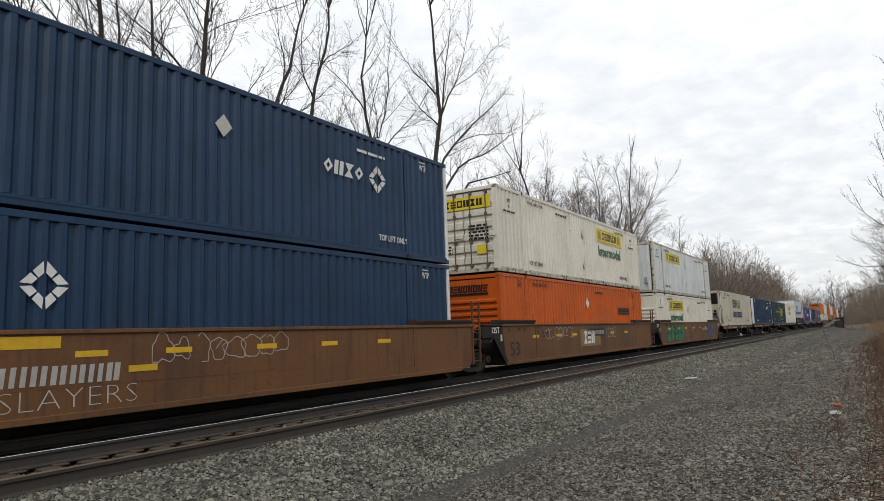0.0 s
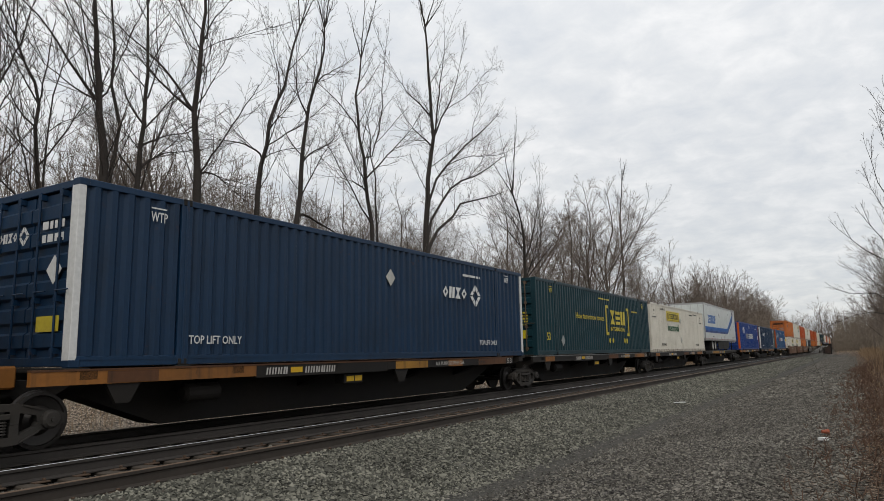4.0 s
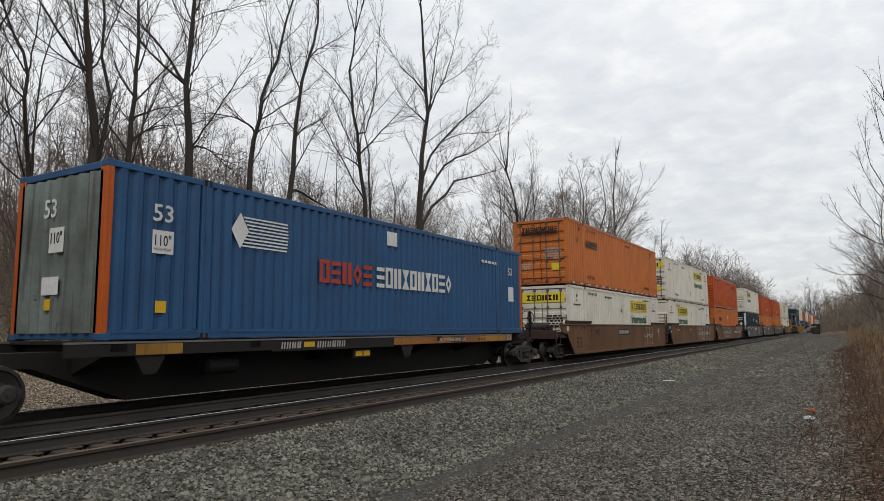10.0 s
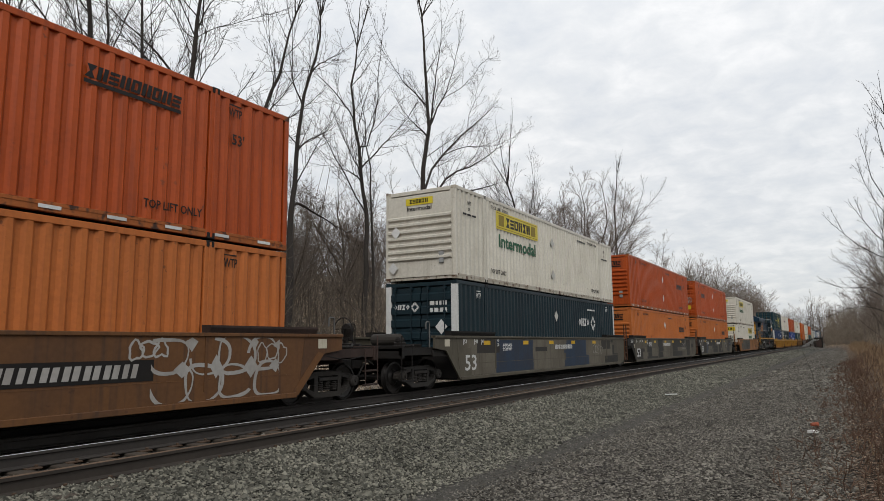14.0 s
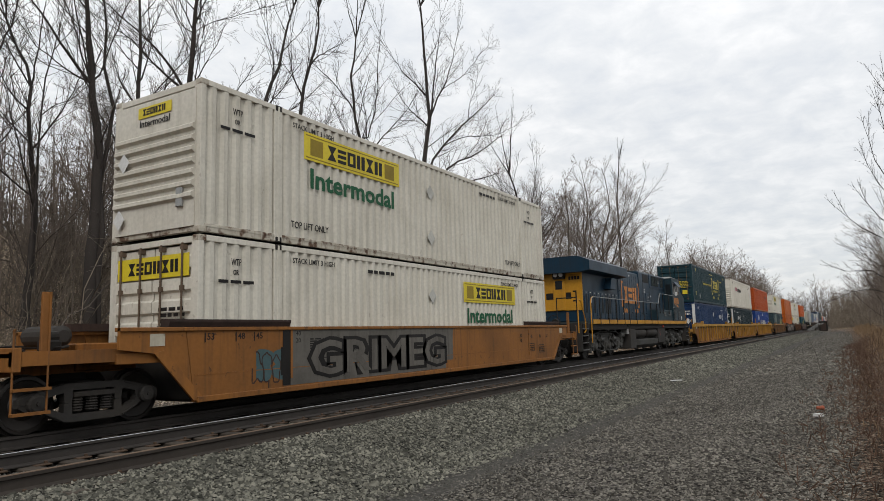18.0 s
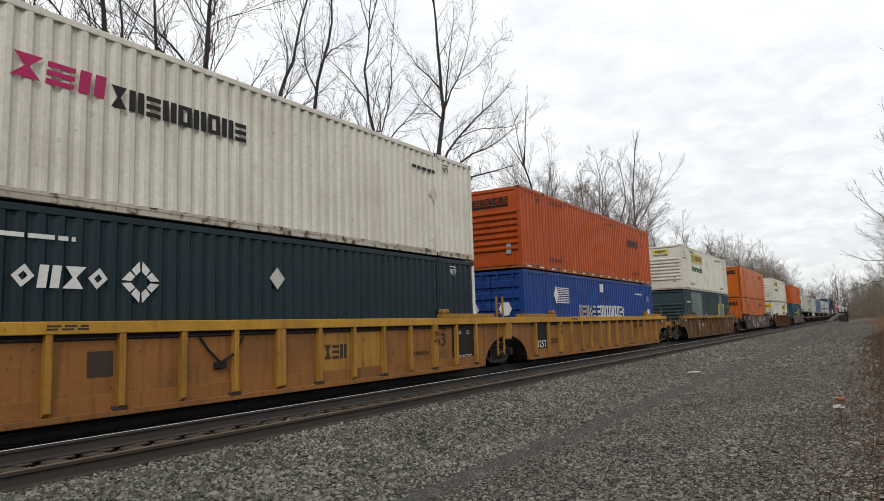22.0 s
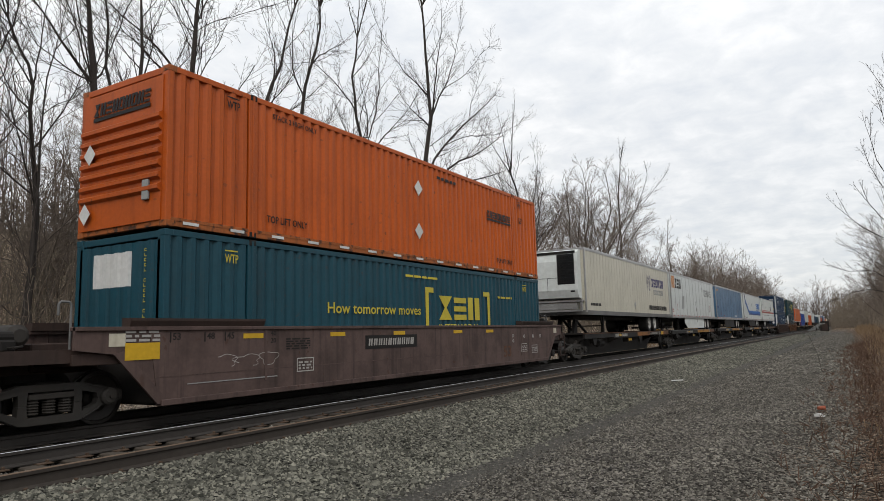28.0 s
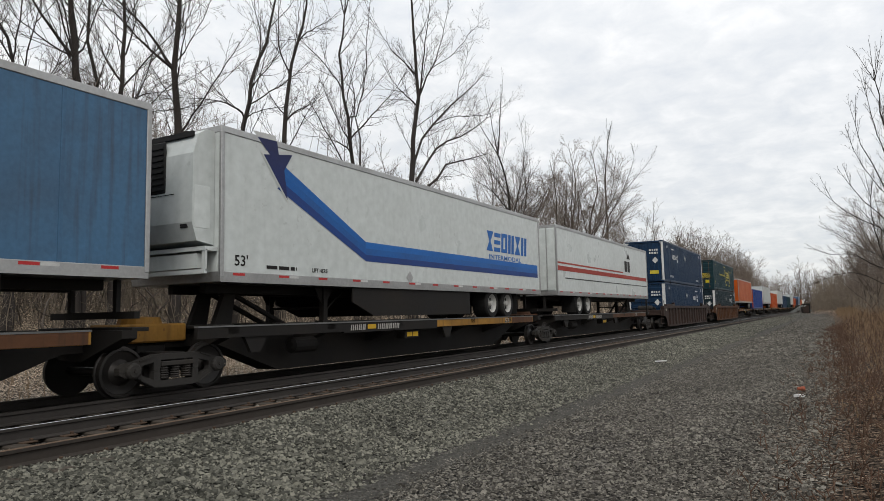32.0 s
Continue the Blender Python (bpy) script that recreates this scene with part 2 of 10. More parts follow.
PANELYEL = paint("yellow_sign_vinyl", (0.72, 0.57, 0.03), 0.4, grime=0.15, dirt=(0.4, 0.32, 0.1))
LOGOYEL = paint("yellow_lettering", (0.62, 0.50, 0.05), 0.5, grime=0.2)
LOGOORANGE = paint("orange_lettering", (0.62, 0.24, 0.05), 0.5, grime=0.2)
LETWHITE = paint("white_lettering", (0.70, 0.70, 0.68), 0.5, grime=0.25, dirt=(0.35, 0.34, 0.32))
LETBLACK = paint("black_lettering", (0.015, 0.013, 0.012), 0.5, grime=0.2)
LETGREEN = paint("green_lettering", (0.01, 0.15, 0.06), 0.5, grime=0.15)
LETRED = paint("red_lettering", (0.46, 0.05, 0.03), 0.5, grime=0.2)
LETBLUE = paint("blue_lettering", (0.01, 0.15, 0.52), 0.45, grime=0.15)
LETINDIGO = paint("indigo_lettering", (0.035, 0.022, 0.19), 0.45, grime=0.15)
LETCYAN = paint("cyan_spray_paint", (0.02, 0.28, 0.55), 0.6, grime=0.2)
LETMINT = paint("green_spray_paint", (0.035, 0.25, 0.125), 0.6, grime=0.4)
LETPALE = paint("pale_spray_paint", (0.48, 0.46, 0.43), 0.7, grime=0.4, dirt=(0.25, 0.2, 0.16))
LETPINK = paint("magenta_lettering", (0.5, 0.02, 0.12), 0.45, grime=0.15)
GREYVINYL = paint("grey_vinyl", (0.40, 0.41, 0.40), 0.5, grime=0.25)
PALEHOLDER = paint("pale_placard_holder", (0.60, 0.59, 0.54), 0.5, grime=0.3)
CHORDGOLD = paint("golden_chord_paint", (0.54, 0.28, 0.03), 0.55, grime=0.45, streak=0.3, dirt=(0.16, 0.08, 0.035), wear=0.6)
CHORDYEL = paint("worn_mustard_chord_paint", (0.40, 0.20, 0.04), 0.6, grime=0.6, streak=0.3, dirt=(0.12, 0.06, 0.03), wear=0.8)
REFLECT = paint("red_reflector_tape", (0.55, 0.04, 0.04), 0.35, grime=0.15)
RUBBER = paint("tyre_rubber", (0.022, 0.021, 0.02), 0.85, grime=0.5, dirt=(0.06, 0.055, 0.05))
DOORRUST = paint("door_rust_stain", (0.17, 0.09, 0.05), 0.8, grime=0.4)
RODRUST = paint("rusty_lock_rod", (0.2, 0.14, 0.095), 0.7, grime=0.5)
TANKGREY = paint("dusty_grey_underframe_paint", (0.115, 0.115, 0.108), 0.7, grime=0.5, streak=0.4, dirt=(0.07, 0.058, 0.045))
RIMPALE = paint("pale_painted_wheel_rim", (0.5, 0.49, 0.46), 0.5, grime=0.5, dirt=(0.12, 0.1, 0.09))
ALU = paint("dull_aluminium", (0.52, 0.52, 0.51), 0.4, metal=0.7, grime=0.3, dirt=(0.25, 0.23, 0.2))
LOCOBLUE = paint("locomotive_dark_blue", (0.010, 0.050, 0.096), 0.4, grime=0.35, streak=0.35, dirt=(0.03, 0.035, 0.036))
LOCOGREY = paint("dirty_locomotive_grey", (0.05, 0.07, 0.075), 0.5, grime=0.4, streak=0.3)
LOCOYEL = paint("locomotive_yellow", (0.6, 0.29, 0.022), 0.45, grime=0.35, streak=0.3, dirt=(0.2, 0.1, 0.03), wear=0.60)
GRILLE = paint("black_grille", (0.010, 0.012, 0.014), 0.6, grime=0.3)
BARK = paint("grey_brown_bark", (0.078, 0.066, 0.058), 0.95, grime=0.4, fine=18, dirt=(0.045, 0.038, 0.034), bump=0.5)
# haze over distant trees is put into the colour of BARKPALE and FARTWIG
BARKPALE = paint("pale_vine_and_hazy_tree_bark", (0.18, 0.15, 0.124), 0.95, grime=0.4, fine=18, dirt=(0.05, 0.04, 0.035), bump=0.5)
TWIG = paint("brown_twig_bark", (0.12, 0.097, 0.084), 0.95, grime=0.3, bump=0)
FARTWIG = paint("grey_sapling_and_hazy_twig_bark", (0.27, 0.218, 0.178), 0.95, grime=0.3, bump=0)
BRUSH = paint("dry_brush_stems", (0.32, 0.262, 0.2), 0.95, grime=0.4, bump=0, vary=0.2, dirt=(0.07, 0.05, 0.04))
WEED = paint("dry_weed_stalks", (0.19, 0.115, 0.076), 0.9, grime=0.4, bump=0, dirt=(0.12, 0.06, 0.04))
STRAW = paint("tan_dry_grass", (0.36, 0.245, 0.145), 0.9, grime=0.4, bump=0, dirt=(0.2, 0.12, 0.07))
EVERGREEN = paint("evergreen_needles", (0.035, 0.055, 0.025), 0.9, grime=0.4, bump=0)
LITTER = paint("orange_litter", (0.42, 0.11, 0.055), 0.6, grime=0.2)


def glassy():
    mt = bpy.data.materials.new("dark_cab_glass")
    mt.use_nodes = True
    b = mt.node_tree.nodes["Principled BSDF"]
    b.inputs["Base Color"].default_value = (0.012, 0.015, 0.017, 1)
    b.inputs["Roughness"].default_value = 0.06
    return mt


GLASS = glassy()


def stone_material(name, a, b, c, rough=0.9):
    """Crushed stone: every stone its own grey, by island."""
    mt = bpy.data.materials.new(name)
    mt.use_nodes = True
    nt = mt.node_tree
    N, K = nt.nodes.new, nt.links.new
    geo, rp = N("ShaderNodeNewGeometry"), N("ShaderNodeValToRGB")
    e = rp.color_ramp.elements
    e[0].position, e[0].color = 0.0, (*a, 1)
    e[1].position, e[1].color = 1.0, (*c, 1)
    m = e.new(0.55); m.color = (*b, 1)
    K(geo.outputs["Random Per Island"], rp.inputs[0])
    n = N("ShaderNodeTexNoise"); n.inputs["Scale"].default_value, n.inputs["Detail"].default_value = 40, 4
    tc = N("ShaderNodeTexCoord"); K(tc.outputs["Object"], n.inputs["Vector"])
    mr = N("ShaderNodeMapRange"); mr.inputs[3].default_value, mr.inputs[4].default_value = 0.75, 1.2
    K(n.outputs[0], mr.inputs[0])
    mx = N("ShaderNodeMix"); mx.data_type = "RGBA"; mx.blend_type = "MULTIPLY"; mx.inputs[0].default_value = 1.0
    K(rp.outputs[0], mx.inputs[6]); K(mr.outputs[0], mx.inputs[7])
    # dustier and damper patches a metre or two across
    big = N("ShaderNodeTexNoise"); big.inputs["Scale"].default_value, big.inputs["Detail"].default_value = 0.9, 5
    K(tc.outputs["Object"], big.inputs["Vector"])
    br = N("ShaderNodeMapRange"); br.inputs[1].default_value, br.inputs[2].default_value, br.inputs[3].default_value, br.inputs[4].default_value = 0.33, 0.67, 0.8, 1.16
    K(big.outputs[0], br.inputs[0])
    my = N("ShaderNodeMix"); my.data_type = "RGBA"; my.blend_type = "MULTIPLY"; my.inputs[0].default_value = 1.0
    K(mx.outputs[2], my.inputs[6]); K(br.outputs[0], my.inputs[7])
    bs = nt.nodes["Principled BSDF"]
    K(my.outputs[2], bs.inputs["Base Color"]); bs.inputs["Roughness"].default_value = rough
    bs.inputs["Specular IOR Level"].default_value = 0.1
    return mt


BALLAST = stone_material("crushed_ballast_stone", (0.03, 0.03, 0.024), (0.1, 0.097, 0.08), (0.212, 0.203, 0.164))
GRIT = stone_material("fine_road_stone", (0.03, 0.027, 0.022), (0.098, 0.09, 0.077), (0.22, 0.204, 0.172))


def ground_material():
    """Soil under the stones: zones across the track by x, broken by noise."""
    mt = bpy.data.materials.new("trackside_ground")
    mt.use_nodes = True
    nt = mt.node_tree
    N, K = nt.nodes.new, nt.links.new
    tc, sep = N("ShaderNodeTexCoord"), N("ShaderNodeSeparateXYZ")
    K(tc.outputs["Object"], sep.inputs[0])
    wob = N("ShaderNodeTexNoise"); wob.inputs["Scale"].default_value, wob.inputs["Detail"].default_value = 0.7, 5
    K(tc.outputs["Object"], wob.inputs["Vector"])
    ad = N("ShaderNodeMath"); ad.operation = "MULTIPLY_ADD"; ad.inputs[1].default_value = 0.9
    K(wob.outputs[0], ad.inputs[0]); K(sep.outputs[0], ad.inputs[2])
    mr = N("ShaderNodeMapRange")
    mr.inputs[1].default_value, mr.inputs[2].default_value = -40.0, 20.0
    K(ad.outputs[0], mr.inputs[0])
    rp = N("ShaderNodeValToRGB")
    e = rp.color_ramp.elements

    def at(x):
        return (x + 0.45 + 40) / 60

    stops = [(-40, (0.24, 0.19, 0.14)), (-24, (0.27, 0.215, 0.16)), (-18, (0.22, 0.18, 0.14)), (-15.6, (0.11, 0.102, 0.09)), (-14.5, (0.105, 0.102, 0.094)), (-13, (0.05, 0.047, 0.043)),
             (-7.5, (0.045, 0.042, 0.038)), (-7.1, (0.060, 0.059, 0.050)), (-4.9, (0.066, 0.064, 0.055)), (-4.5, (0.056, 0.053, 0.047)), (-3.6, (0.058, 0.055, 0.049)),
             (-3.2, (0.066, 0.061, 0.055)), (-1.2, (0.065, 0.059, 0.051)), (-0.4, (0.07, 0.055, 0.042)), (0.6, (0.085, 0.06, 0.042)), (4, (0.11, 0.076, 0.05))]
    e[0].position, e[0].color = at(stops[0][0]), (*stops[0][1], 1)
    e[1].position, e[1].color = at(stops[-1][0]), (*stops[-1][1], 1)
    for x, c in stops[1:-1]:
        q = e.new(at(x)); q.color = (*c, 1)
    K(mr.outputs[0], rp.inputs[0])
    # far along the straight the gravel gives way to leaf litter
    far = N("ShaderNodeMapRange"); far.inputs[1].default_value, far.inputs[2].default_value = 195.0, 240.0
    wy = N("ShaderNodeMath"); wy.operation = "MULTIPLY_ADD"; wy.inputs[1].default_value = 60.0
    K(wob.outputs[0], wy.inputs[0]); K(sep.outputs[1], wy.inputs[2]); K(wy.outputs[0], far.inputs[0])
    side = N("ShaderNodeMapRange"); side.inputs[1].default_value, side.inputs[2].default_value = -6.0, -4.0
    K(sep.outputs[0], side.inputs[0])
    both = N("ShaderNodeMath"); both.operation = "MULTIPLY"
    K(far.outputs[0], both.inputs[0]); K(side.outputs[0], both.inputs[1])
    m0 = N("ShaderNodeMix"); m0.data_type = "RGBA"; m0.inputs[7].default_value = (0.125, 0.09, 0.062, 1)
    K(both.outputs[0], m0.inputs[0]); K(rp.outputs[0], m0.inputs[6])
    shades = []
    for s, lo, hi in ((26, 0.12, 2.2), (55, 0.4, 1.6)):
        cell = N("ShaderNodeTexVoronoi"); cell.inputs["Scale"].default_value = s
        mp = N("ShaderNodeMapping"); mp.inputs["Scale"].default_value = (0.8, 1.15, 1.0)
        K(tc.outputs["Object"], mp.inputs["Vector"]); K(mp.outputs[0], cell.inputs["Vector"])
        gray = N("ShaderNodeRGBToBW"); K(cell.outputs["Color"], gray.inputs[0])
        vr = N("ShaderNodeMapRange"); vr.inputs[1].default_value, vr.inputs[2].default_value = 0.2, 0.8
        vr.inputs[3].default_value, vr.inputs[4].default_value = lo, hi
        K(gray.outputs[0], vr.inputs[0])
        # shade between the stones is painted in: cells darken towards their rims
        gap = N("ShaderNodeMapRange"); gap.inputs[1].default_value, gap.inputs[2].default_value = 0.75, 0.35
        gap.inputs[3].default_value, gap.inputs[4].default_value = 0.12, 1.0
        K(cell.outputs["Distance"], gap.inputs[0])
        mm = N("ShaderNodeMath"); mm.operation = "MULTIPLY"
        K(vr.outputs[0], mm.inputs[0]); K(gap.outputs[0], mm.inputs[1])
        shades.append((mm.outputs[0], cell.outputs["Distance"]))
    fine = N("ShaderNodeTexNoise"); fine.inputs["Scale"].default_value, fine.inputs["Detail"].default_value = 60, 5
    K(tc.outputs["Object"], fine.inputs["Vector"])
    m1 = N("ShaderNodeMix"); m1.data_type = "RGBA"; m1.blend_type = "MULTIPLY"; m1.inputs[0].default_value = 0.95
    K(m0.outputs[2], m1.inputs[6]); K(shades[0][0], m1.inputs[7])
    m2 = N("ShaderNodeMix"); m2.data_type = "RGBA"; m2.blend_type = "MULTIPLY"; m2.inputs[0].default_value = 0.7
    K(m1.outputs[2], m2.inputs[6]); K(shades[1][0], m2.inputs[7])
    gain = N("ShaderNodeMix"); gain.data_type = "RGBA"; gain.blend_type = "MULTIPLY"; gain.inputs[0].default_value = 1.0
    gain.inputs[7].default_value = (2.1, 2.1, 2.1, 1)
    K(m2.outputs[2], gain.inputs[6])
    bs = nt.nodes["Principled BSDF"]
    edge = N("ShaderNodeTexNoise"); edge.inputs["Scale"].default_value, edge.inputs["Detail"].default_value = 2.2, 6
    K(tc.outputs["Object"], edge.inputs["Vector"])
    ex = N("ShaderNodeMath"); ex.operation = "MULTIPLY_ADD"; ex.inputs[1].default_value = 0.42
    K(edge.outputs[0], ex.inputs[0]); K(sep.outputs[0], ex.inputs[2])
    away = N("ShaderNodeMath"); away.operation = "ADD"; away.inputs[1].default_value = 4.2 - 0.21
    K(ex.outputs[0], away.inputs[0])
    off = N("ShaderNodeMath"); off.operation = "ABSOLUTE"; K(away.outputs[0], off.inputs[0])
    trod = N("ShaderNodeMapRange"); trod.inputs[1].default_value, trod.inputs[4].default_value, trod.inputs[2].default_value = 0.38, 0.75, 0.1
    K(off.outputs[0], trod.inputs[0])
    gr = N("ShaderNodeMapRange"); gr.inputs[1].default_value, gr.inputs[2].default_value, gr.inputs[3].default_value, gr.inputs[4].default_value = 0.3, 0.7, 0.7, 1.25
    clump = N("ShaderNodeTexNoise"); clump.inputs["Scale"].default_value, clump.inputs["Detail"].default_value, clump.inputs["Roughness"].default_value = 1.6, 8, 0.75
    K(tc.outputs["Object"], clump.inputs["Vector"])
    cr = N("ShaderNodeMapRange"); cr.inputs[1].default_value, cr.inputs[2].default_value, cr.inputs[3].default_value, cr.inputs[4].default_value = 0.35, 0.65, 0.72, 1.3
    K(clump.outputs[0], cr.inputs[0])
    m3 = N("ShaderNodeMix"); m3.data_type = "RGBA"; m3.blend_type = "MULTIPLY"; m3.inputs[0].default_value = 0.5
    K(gain.outputs[2], m3.inputs[6]); K(cr.outputs[0], m3.inputs[7])
    bs.inputs["Specular IOR Level"].default_value = 0.06
    K(fine.outputs[0], gr.inputs[0])
    dirt = N("ShaderNodeMix"); dirt.data_type = "RGBA"; dirt.blend_type = "MULTIPLY"; dirt.inputs[0].default_value = 1.0
    dirt.inputs[6].default_value = (0.09, 0.086, 0.077, 1); K(gr.outputs[0], dirt.inputs[7])
    m4 = N("ShaderNodeMix"); m4.data_type = "RGBA"
    K(trod.outputs[0], m4.inputs[0]); K(m3.outputs[2], m4.inputs[6]); K(dirt.outputs[2], m4.inputs[7])
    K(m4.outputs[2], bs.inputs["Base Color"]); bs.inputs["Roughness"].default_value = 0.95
    bp = N("ShaderNodeBump"); bp.inputs["Strength"].default_value, bp.inputs["Distance"].default_value = 0.9, 0.035
    bp.invert = True
    sm = N("ShaderNodeMath"); sm.operation = "ADD"
    K(shades[0][1], sm.inputs[0]); K(shades[1][1], sm.inputs[1])
    K(sm.outputs[0], bp.inputs["Height"]); K(bp.outputs[0], bs.inputs["Normal"])
    return mt


GROUND = ground_material()

# ---- mesh tools ----
class Geo:
    """Vertices and faces of one part."""

    def __init__(self):
        self.v, self.f = [], []

    def add(self, v, f):
        n = len(self.v)
        self.v += [tuple(p) for p in v]
        self.f += [tuple(i + n for i in q) for q in f]
        return self

    def box(self, x0, y0, z0, x1, y1, z1, c=0.0):
        """A box; c: width of the chamfer along all its edges."""
        if c <= 0:
            v = [(x, y, z) for z in (z0, z1) for y in (y0, y1) for x in (x0, x1)]
            return self.add(v, [(0, 2, 3, 1), (4, 5, 7, 6), (0, 1, 5, 4), (2, 6, 7, 3), (0, 4, 6, 2), (1, 3, 7, 5)])
        lo, hi = (x0, y0, z0), (x1, y1, z1)
        v, ix = [], {}
        for sx in (0, 1):
            for sy in (0, 1):
                for sz in (0, 1):
                    s = (sx, sy, sz)
                    for a in range(3):
                        p = [(hi if s[k] else lo)[k] + ((0 if k == a else (-c if s[k] else c))) for k in range(3)]
                        ix[s, a] = len(v)
                        v.append(tuple(p))
        f = []
        for a in range(3):
            b, d = (a + 1) % 3, (a + 2) % 3
            for side in (0, 1):
                loop = []
                for q, r in ((0, 0), (1, 0), (1, 1), (0, 1)):
                    s = [0, 0, 0]
                    s[a], s[b], s[d] = side, q, r
                    loop.append(ix[tuple(s), a])
                f.append(tuple(loop if side else loop[::-1]))
            for q in (0, 1):
                for r in (0, 1):
                    s0, s1 = [0, 0, 0], [0, 0, 0]
                    s0[a], s1[a] = 0, 1
                    s0[b] = s1[b] = q
                    s0[d] = s1[d] = r
                    s0, s1 = tuple(s0), tuple(s1)
                    loop = [ix[s0, b], ix[s1, b], ix[s1, d], ix[s0, d]]
                    f.append(tuple(loop if q == r else loop[::-1]))
        for s in [(i, j, k) for i in (0, 1) for j in (0, 1) for k in (0, 1)]:
            loop = [ix[s, 0], ix[s, 1], ix[s, 2]]
            f.append(tuple(loop if sum(s) % 2 else loop[::-1]))
        return self.add(v, f)

    def prism(self, poly, axis, a, b):
        """A polygon, given in the two other axes in order, drawn out from a to b along the axis."""
        n = len(poly)

        def put(p, w):
            q = list(p)
            q.insert(axis, w)
            return tuple(q)

        v = [put(p, a) for p in poly] + [put(p, b) for p in poly]
        f = [tuple(range(n))[::-1], tuple(range(n, 2 * n))] + [(i, (i + 1) % n, n + (i + 1) % n, n + i) for i in range(n)]
        return self.add(v, f)

    def rod(self, p, q, r, n=8, r2=None):
        p, q = Vector(p), Vector(q)
        d = (q - p).normalized()
        u = d.orthogonal().normalized()
        w = d.cross(u)
        r2 = r if r2 is None else r2
        v = [p + (u * math.cos(k * math.tau / n) + w * math.sin(k * math.tau / n)) * r for k in range(n)]
        v += [q + (u * math.cos(k * math.tau / n) + w * math.sin(k * math.tau / n)) * r2 for k in range(n)]
        f = [(i, (i + 1) % n, n + (i + 1) % n, n + i) for i in range(n)] + [tuple(range(n))[::-1], tuple(range(n, 2 * n))]
        return self.add(v, f)

    def pipe(self, pts, r, n=6):
        for p, q in zip(pts, pts[1:]):
            self.rod(p, q, r, n)
        return self

    def lathe(self, prof, axis, n=24, at=(0, 0, 0), caps=True):
        """Turn a profile of (along the axis, radius) round the axis."""
        v = []
        b, d = [(1, 2), (2, 0), (0, 1)][axis]
        for w, r in prof:
            for k in range(n):
                p = [0, 0, 0]
                p[axis], p[b], p[d] = w, r * math.cos(k * math.tau / n), r * math.sin(k * math.tau / n)
                v.append((p[0] + at[0], p[1] + at[1], p[2] + at[2]))
        m = len(prof)
        f = [(i * n + k, i * n + (k + 1) % n, (i + 1) * n + (k + 1) % n, (i + 1) * n + k) for i in range(m - 1) for k in range(n)]
        if caps:
            f += [tuple(range(n))[::-1], tuple(range((m - 1) * n, m * n))]
        return self.add(v, f)

    def bar(self, p, q, w, x0, x1):
        """A flat bar in the y-z plane from p to q, w wide, from x0 to x1 thick."""
        p, q = Vector(p), Vector(q)
        d = (q - p).normalized()
        s = Vector((-d[1], d[0])) * w / 2
        return self.prism([p + s, p - s, q - s, q + s], 0, x0, x1)

    def mesh(self, name, smooth=False):
        me = bpy.data.meshes.new(name)
        me.from_pydata(self.v, [], self.f)
        if smooth:
            me.polygons.foreach_set("use_smooth", [True] * len(me.polygons))
        me.update()
        return me


MESHES = {}


def part(name, geo, material, parent=None, label="", at=None, key=None, smooth=False):
    """Link a part as one mesh object under its parent; with a key the mesh is shared by all parts of that key."""
    if key is not None and key in MESHES:
        me = MESHES[key]
    else:
        g = geo() if callable(geo) else geo
        me = g if isinstance(g, bpy.types.Mesh) else g.mesh(name, smooth)
        if not me.materials:
            me.materials.append(material)
        if key is not None:
            MESHES[key] = me
    ob = new(name, me)
    if me.materials[0] is not material:
        ob.material_slots[0].link = "OBJECT"
        ob.material_slots[0].material = material
    if parent is not None:
        ob.parent = parent
    if at is not None:
        ob.location = at
    if label:
        ob["label"] = label
    if name in ("small_print", "lettering", "graffiti", "colour_patch", "brand_mark", "ring_mark", "folded_square_mark", "number_bar"):
        tagged(ob, kind="stuff")
    return ob


def text_geo(words, size, bold=0.012):
    """Lettering in the built-in font as a thin plate in the y-z plane, facing +x, its lower left corner at the origin."""
    cu = bpy.data.curves.new("words", "FONT")
    cu.body, cu.size, cu.extrude, cu.resolution_u, cu.offset = words, size / 0.70, 0.0015, 2, bold * size / 0.7
    tmp = bpy.data.objects.new("words", cu)
    me = bpy.data.meshes.new_from_object(tmp)
    bpy.data.objects.remove(tmp)
    bpy.data.curves.remove(cu)
    g = Geo()
    n = len(me.vertices)
    co = np.empty(n * 3, dtype=np.float32)
    me.vertices.foreach_get("co", co)
    co = co.reshape(-1, 3)
    g.v = [(float(z), float(x), float(y)) for x, y, z in co]
    g.f = [tuple(p.vertices) for p in me.polygons]
    bpy.data.meshes.remove(me)
    return g


def fit_words(g, width=None, height=None):
    ys, zs = [p[1] for p in g.v], [p[2] for p in g.v]
    y0, z0, w, h = min(ys), min(zs), max(ys) - min(ys), max(zs) - min(zs)
    sy = width / w if width else 1
    sz = height / h if height else 1
    g.v = [(p[0], (p[1] - y0) * sy, (p[2] - z0) * sz) for p in g.v]
    return g


def glyph_bars(n, w, h, slant=0.0, seed=1, gap=0.22, thick=0.003):
    """A brand word drawn as n plain blocks with slots, w wide and h high."""
    rnd = random.Random(seed)
    g = Geo()
    step = w / n
    for i in range(n):
        a, b = i * step, (i + 1 - gap) * step
        top = h * rnd.uniform(0.94, 1.0)
        bw = (b - a) * rnd.uniform(0.34, 0.44)
        for y0, y1 in ((a, a + bw), (b - bw, b)):
            g.prism([(y0, 0), (y1, 0), (y1 + slant * top, top), (y0 + slant * top, top)], 0, 0, thick)
    return g


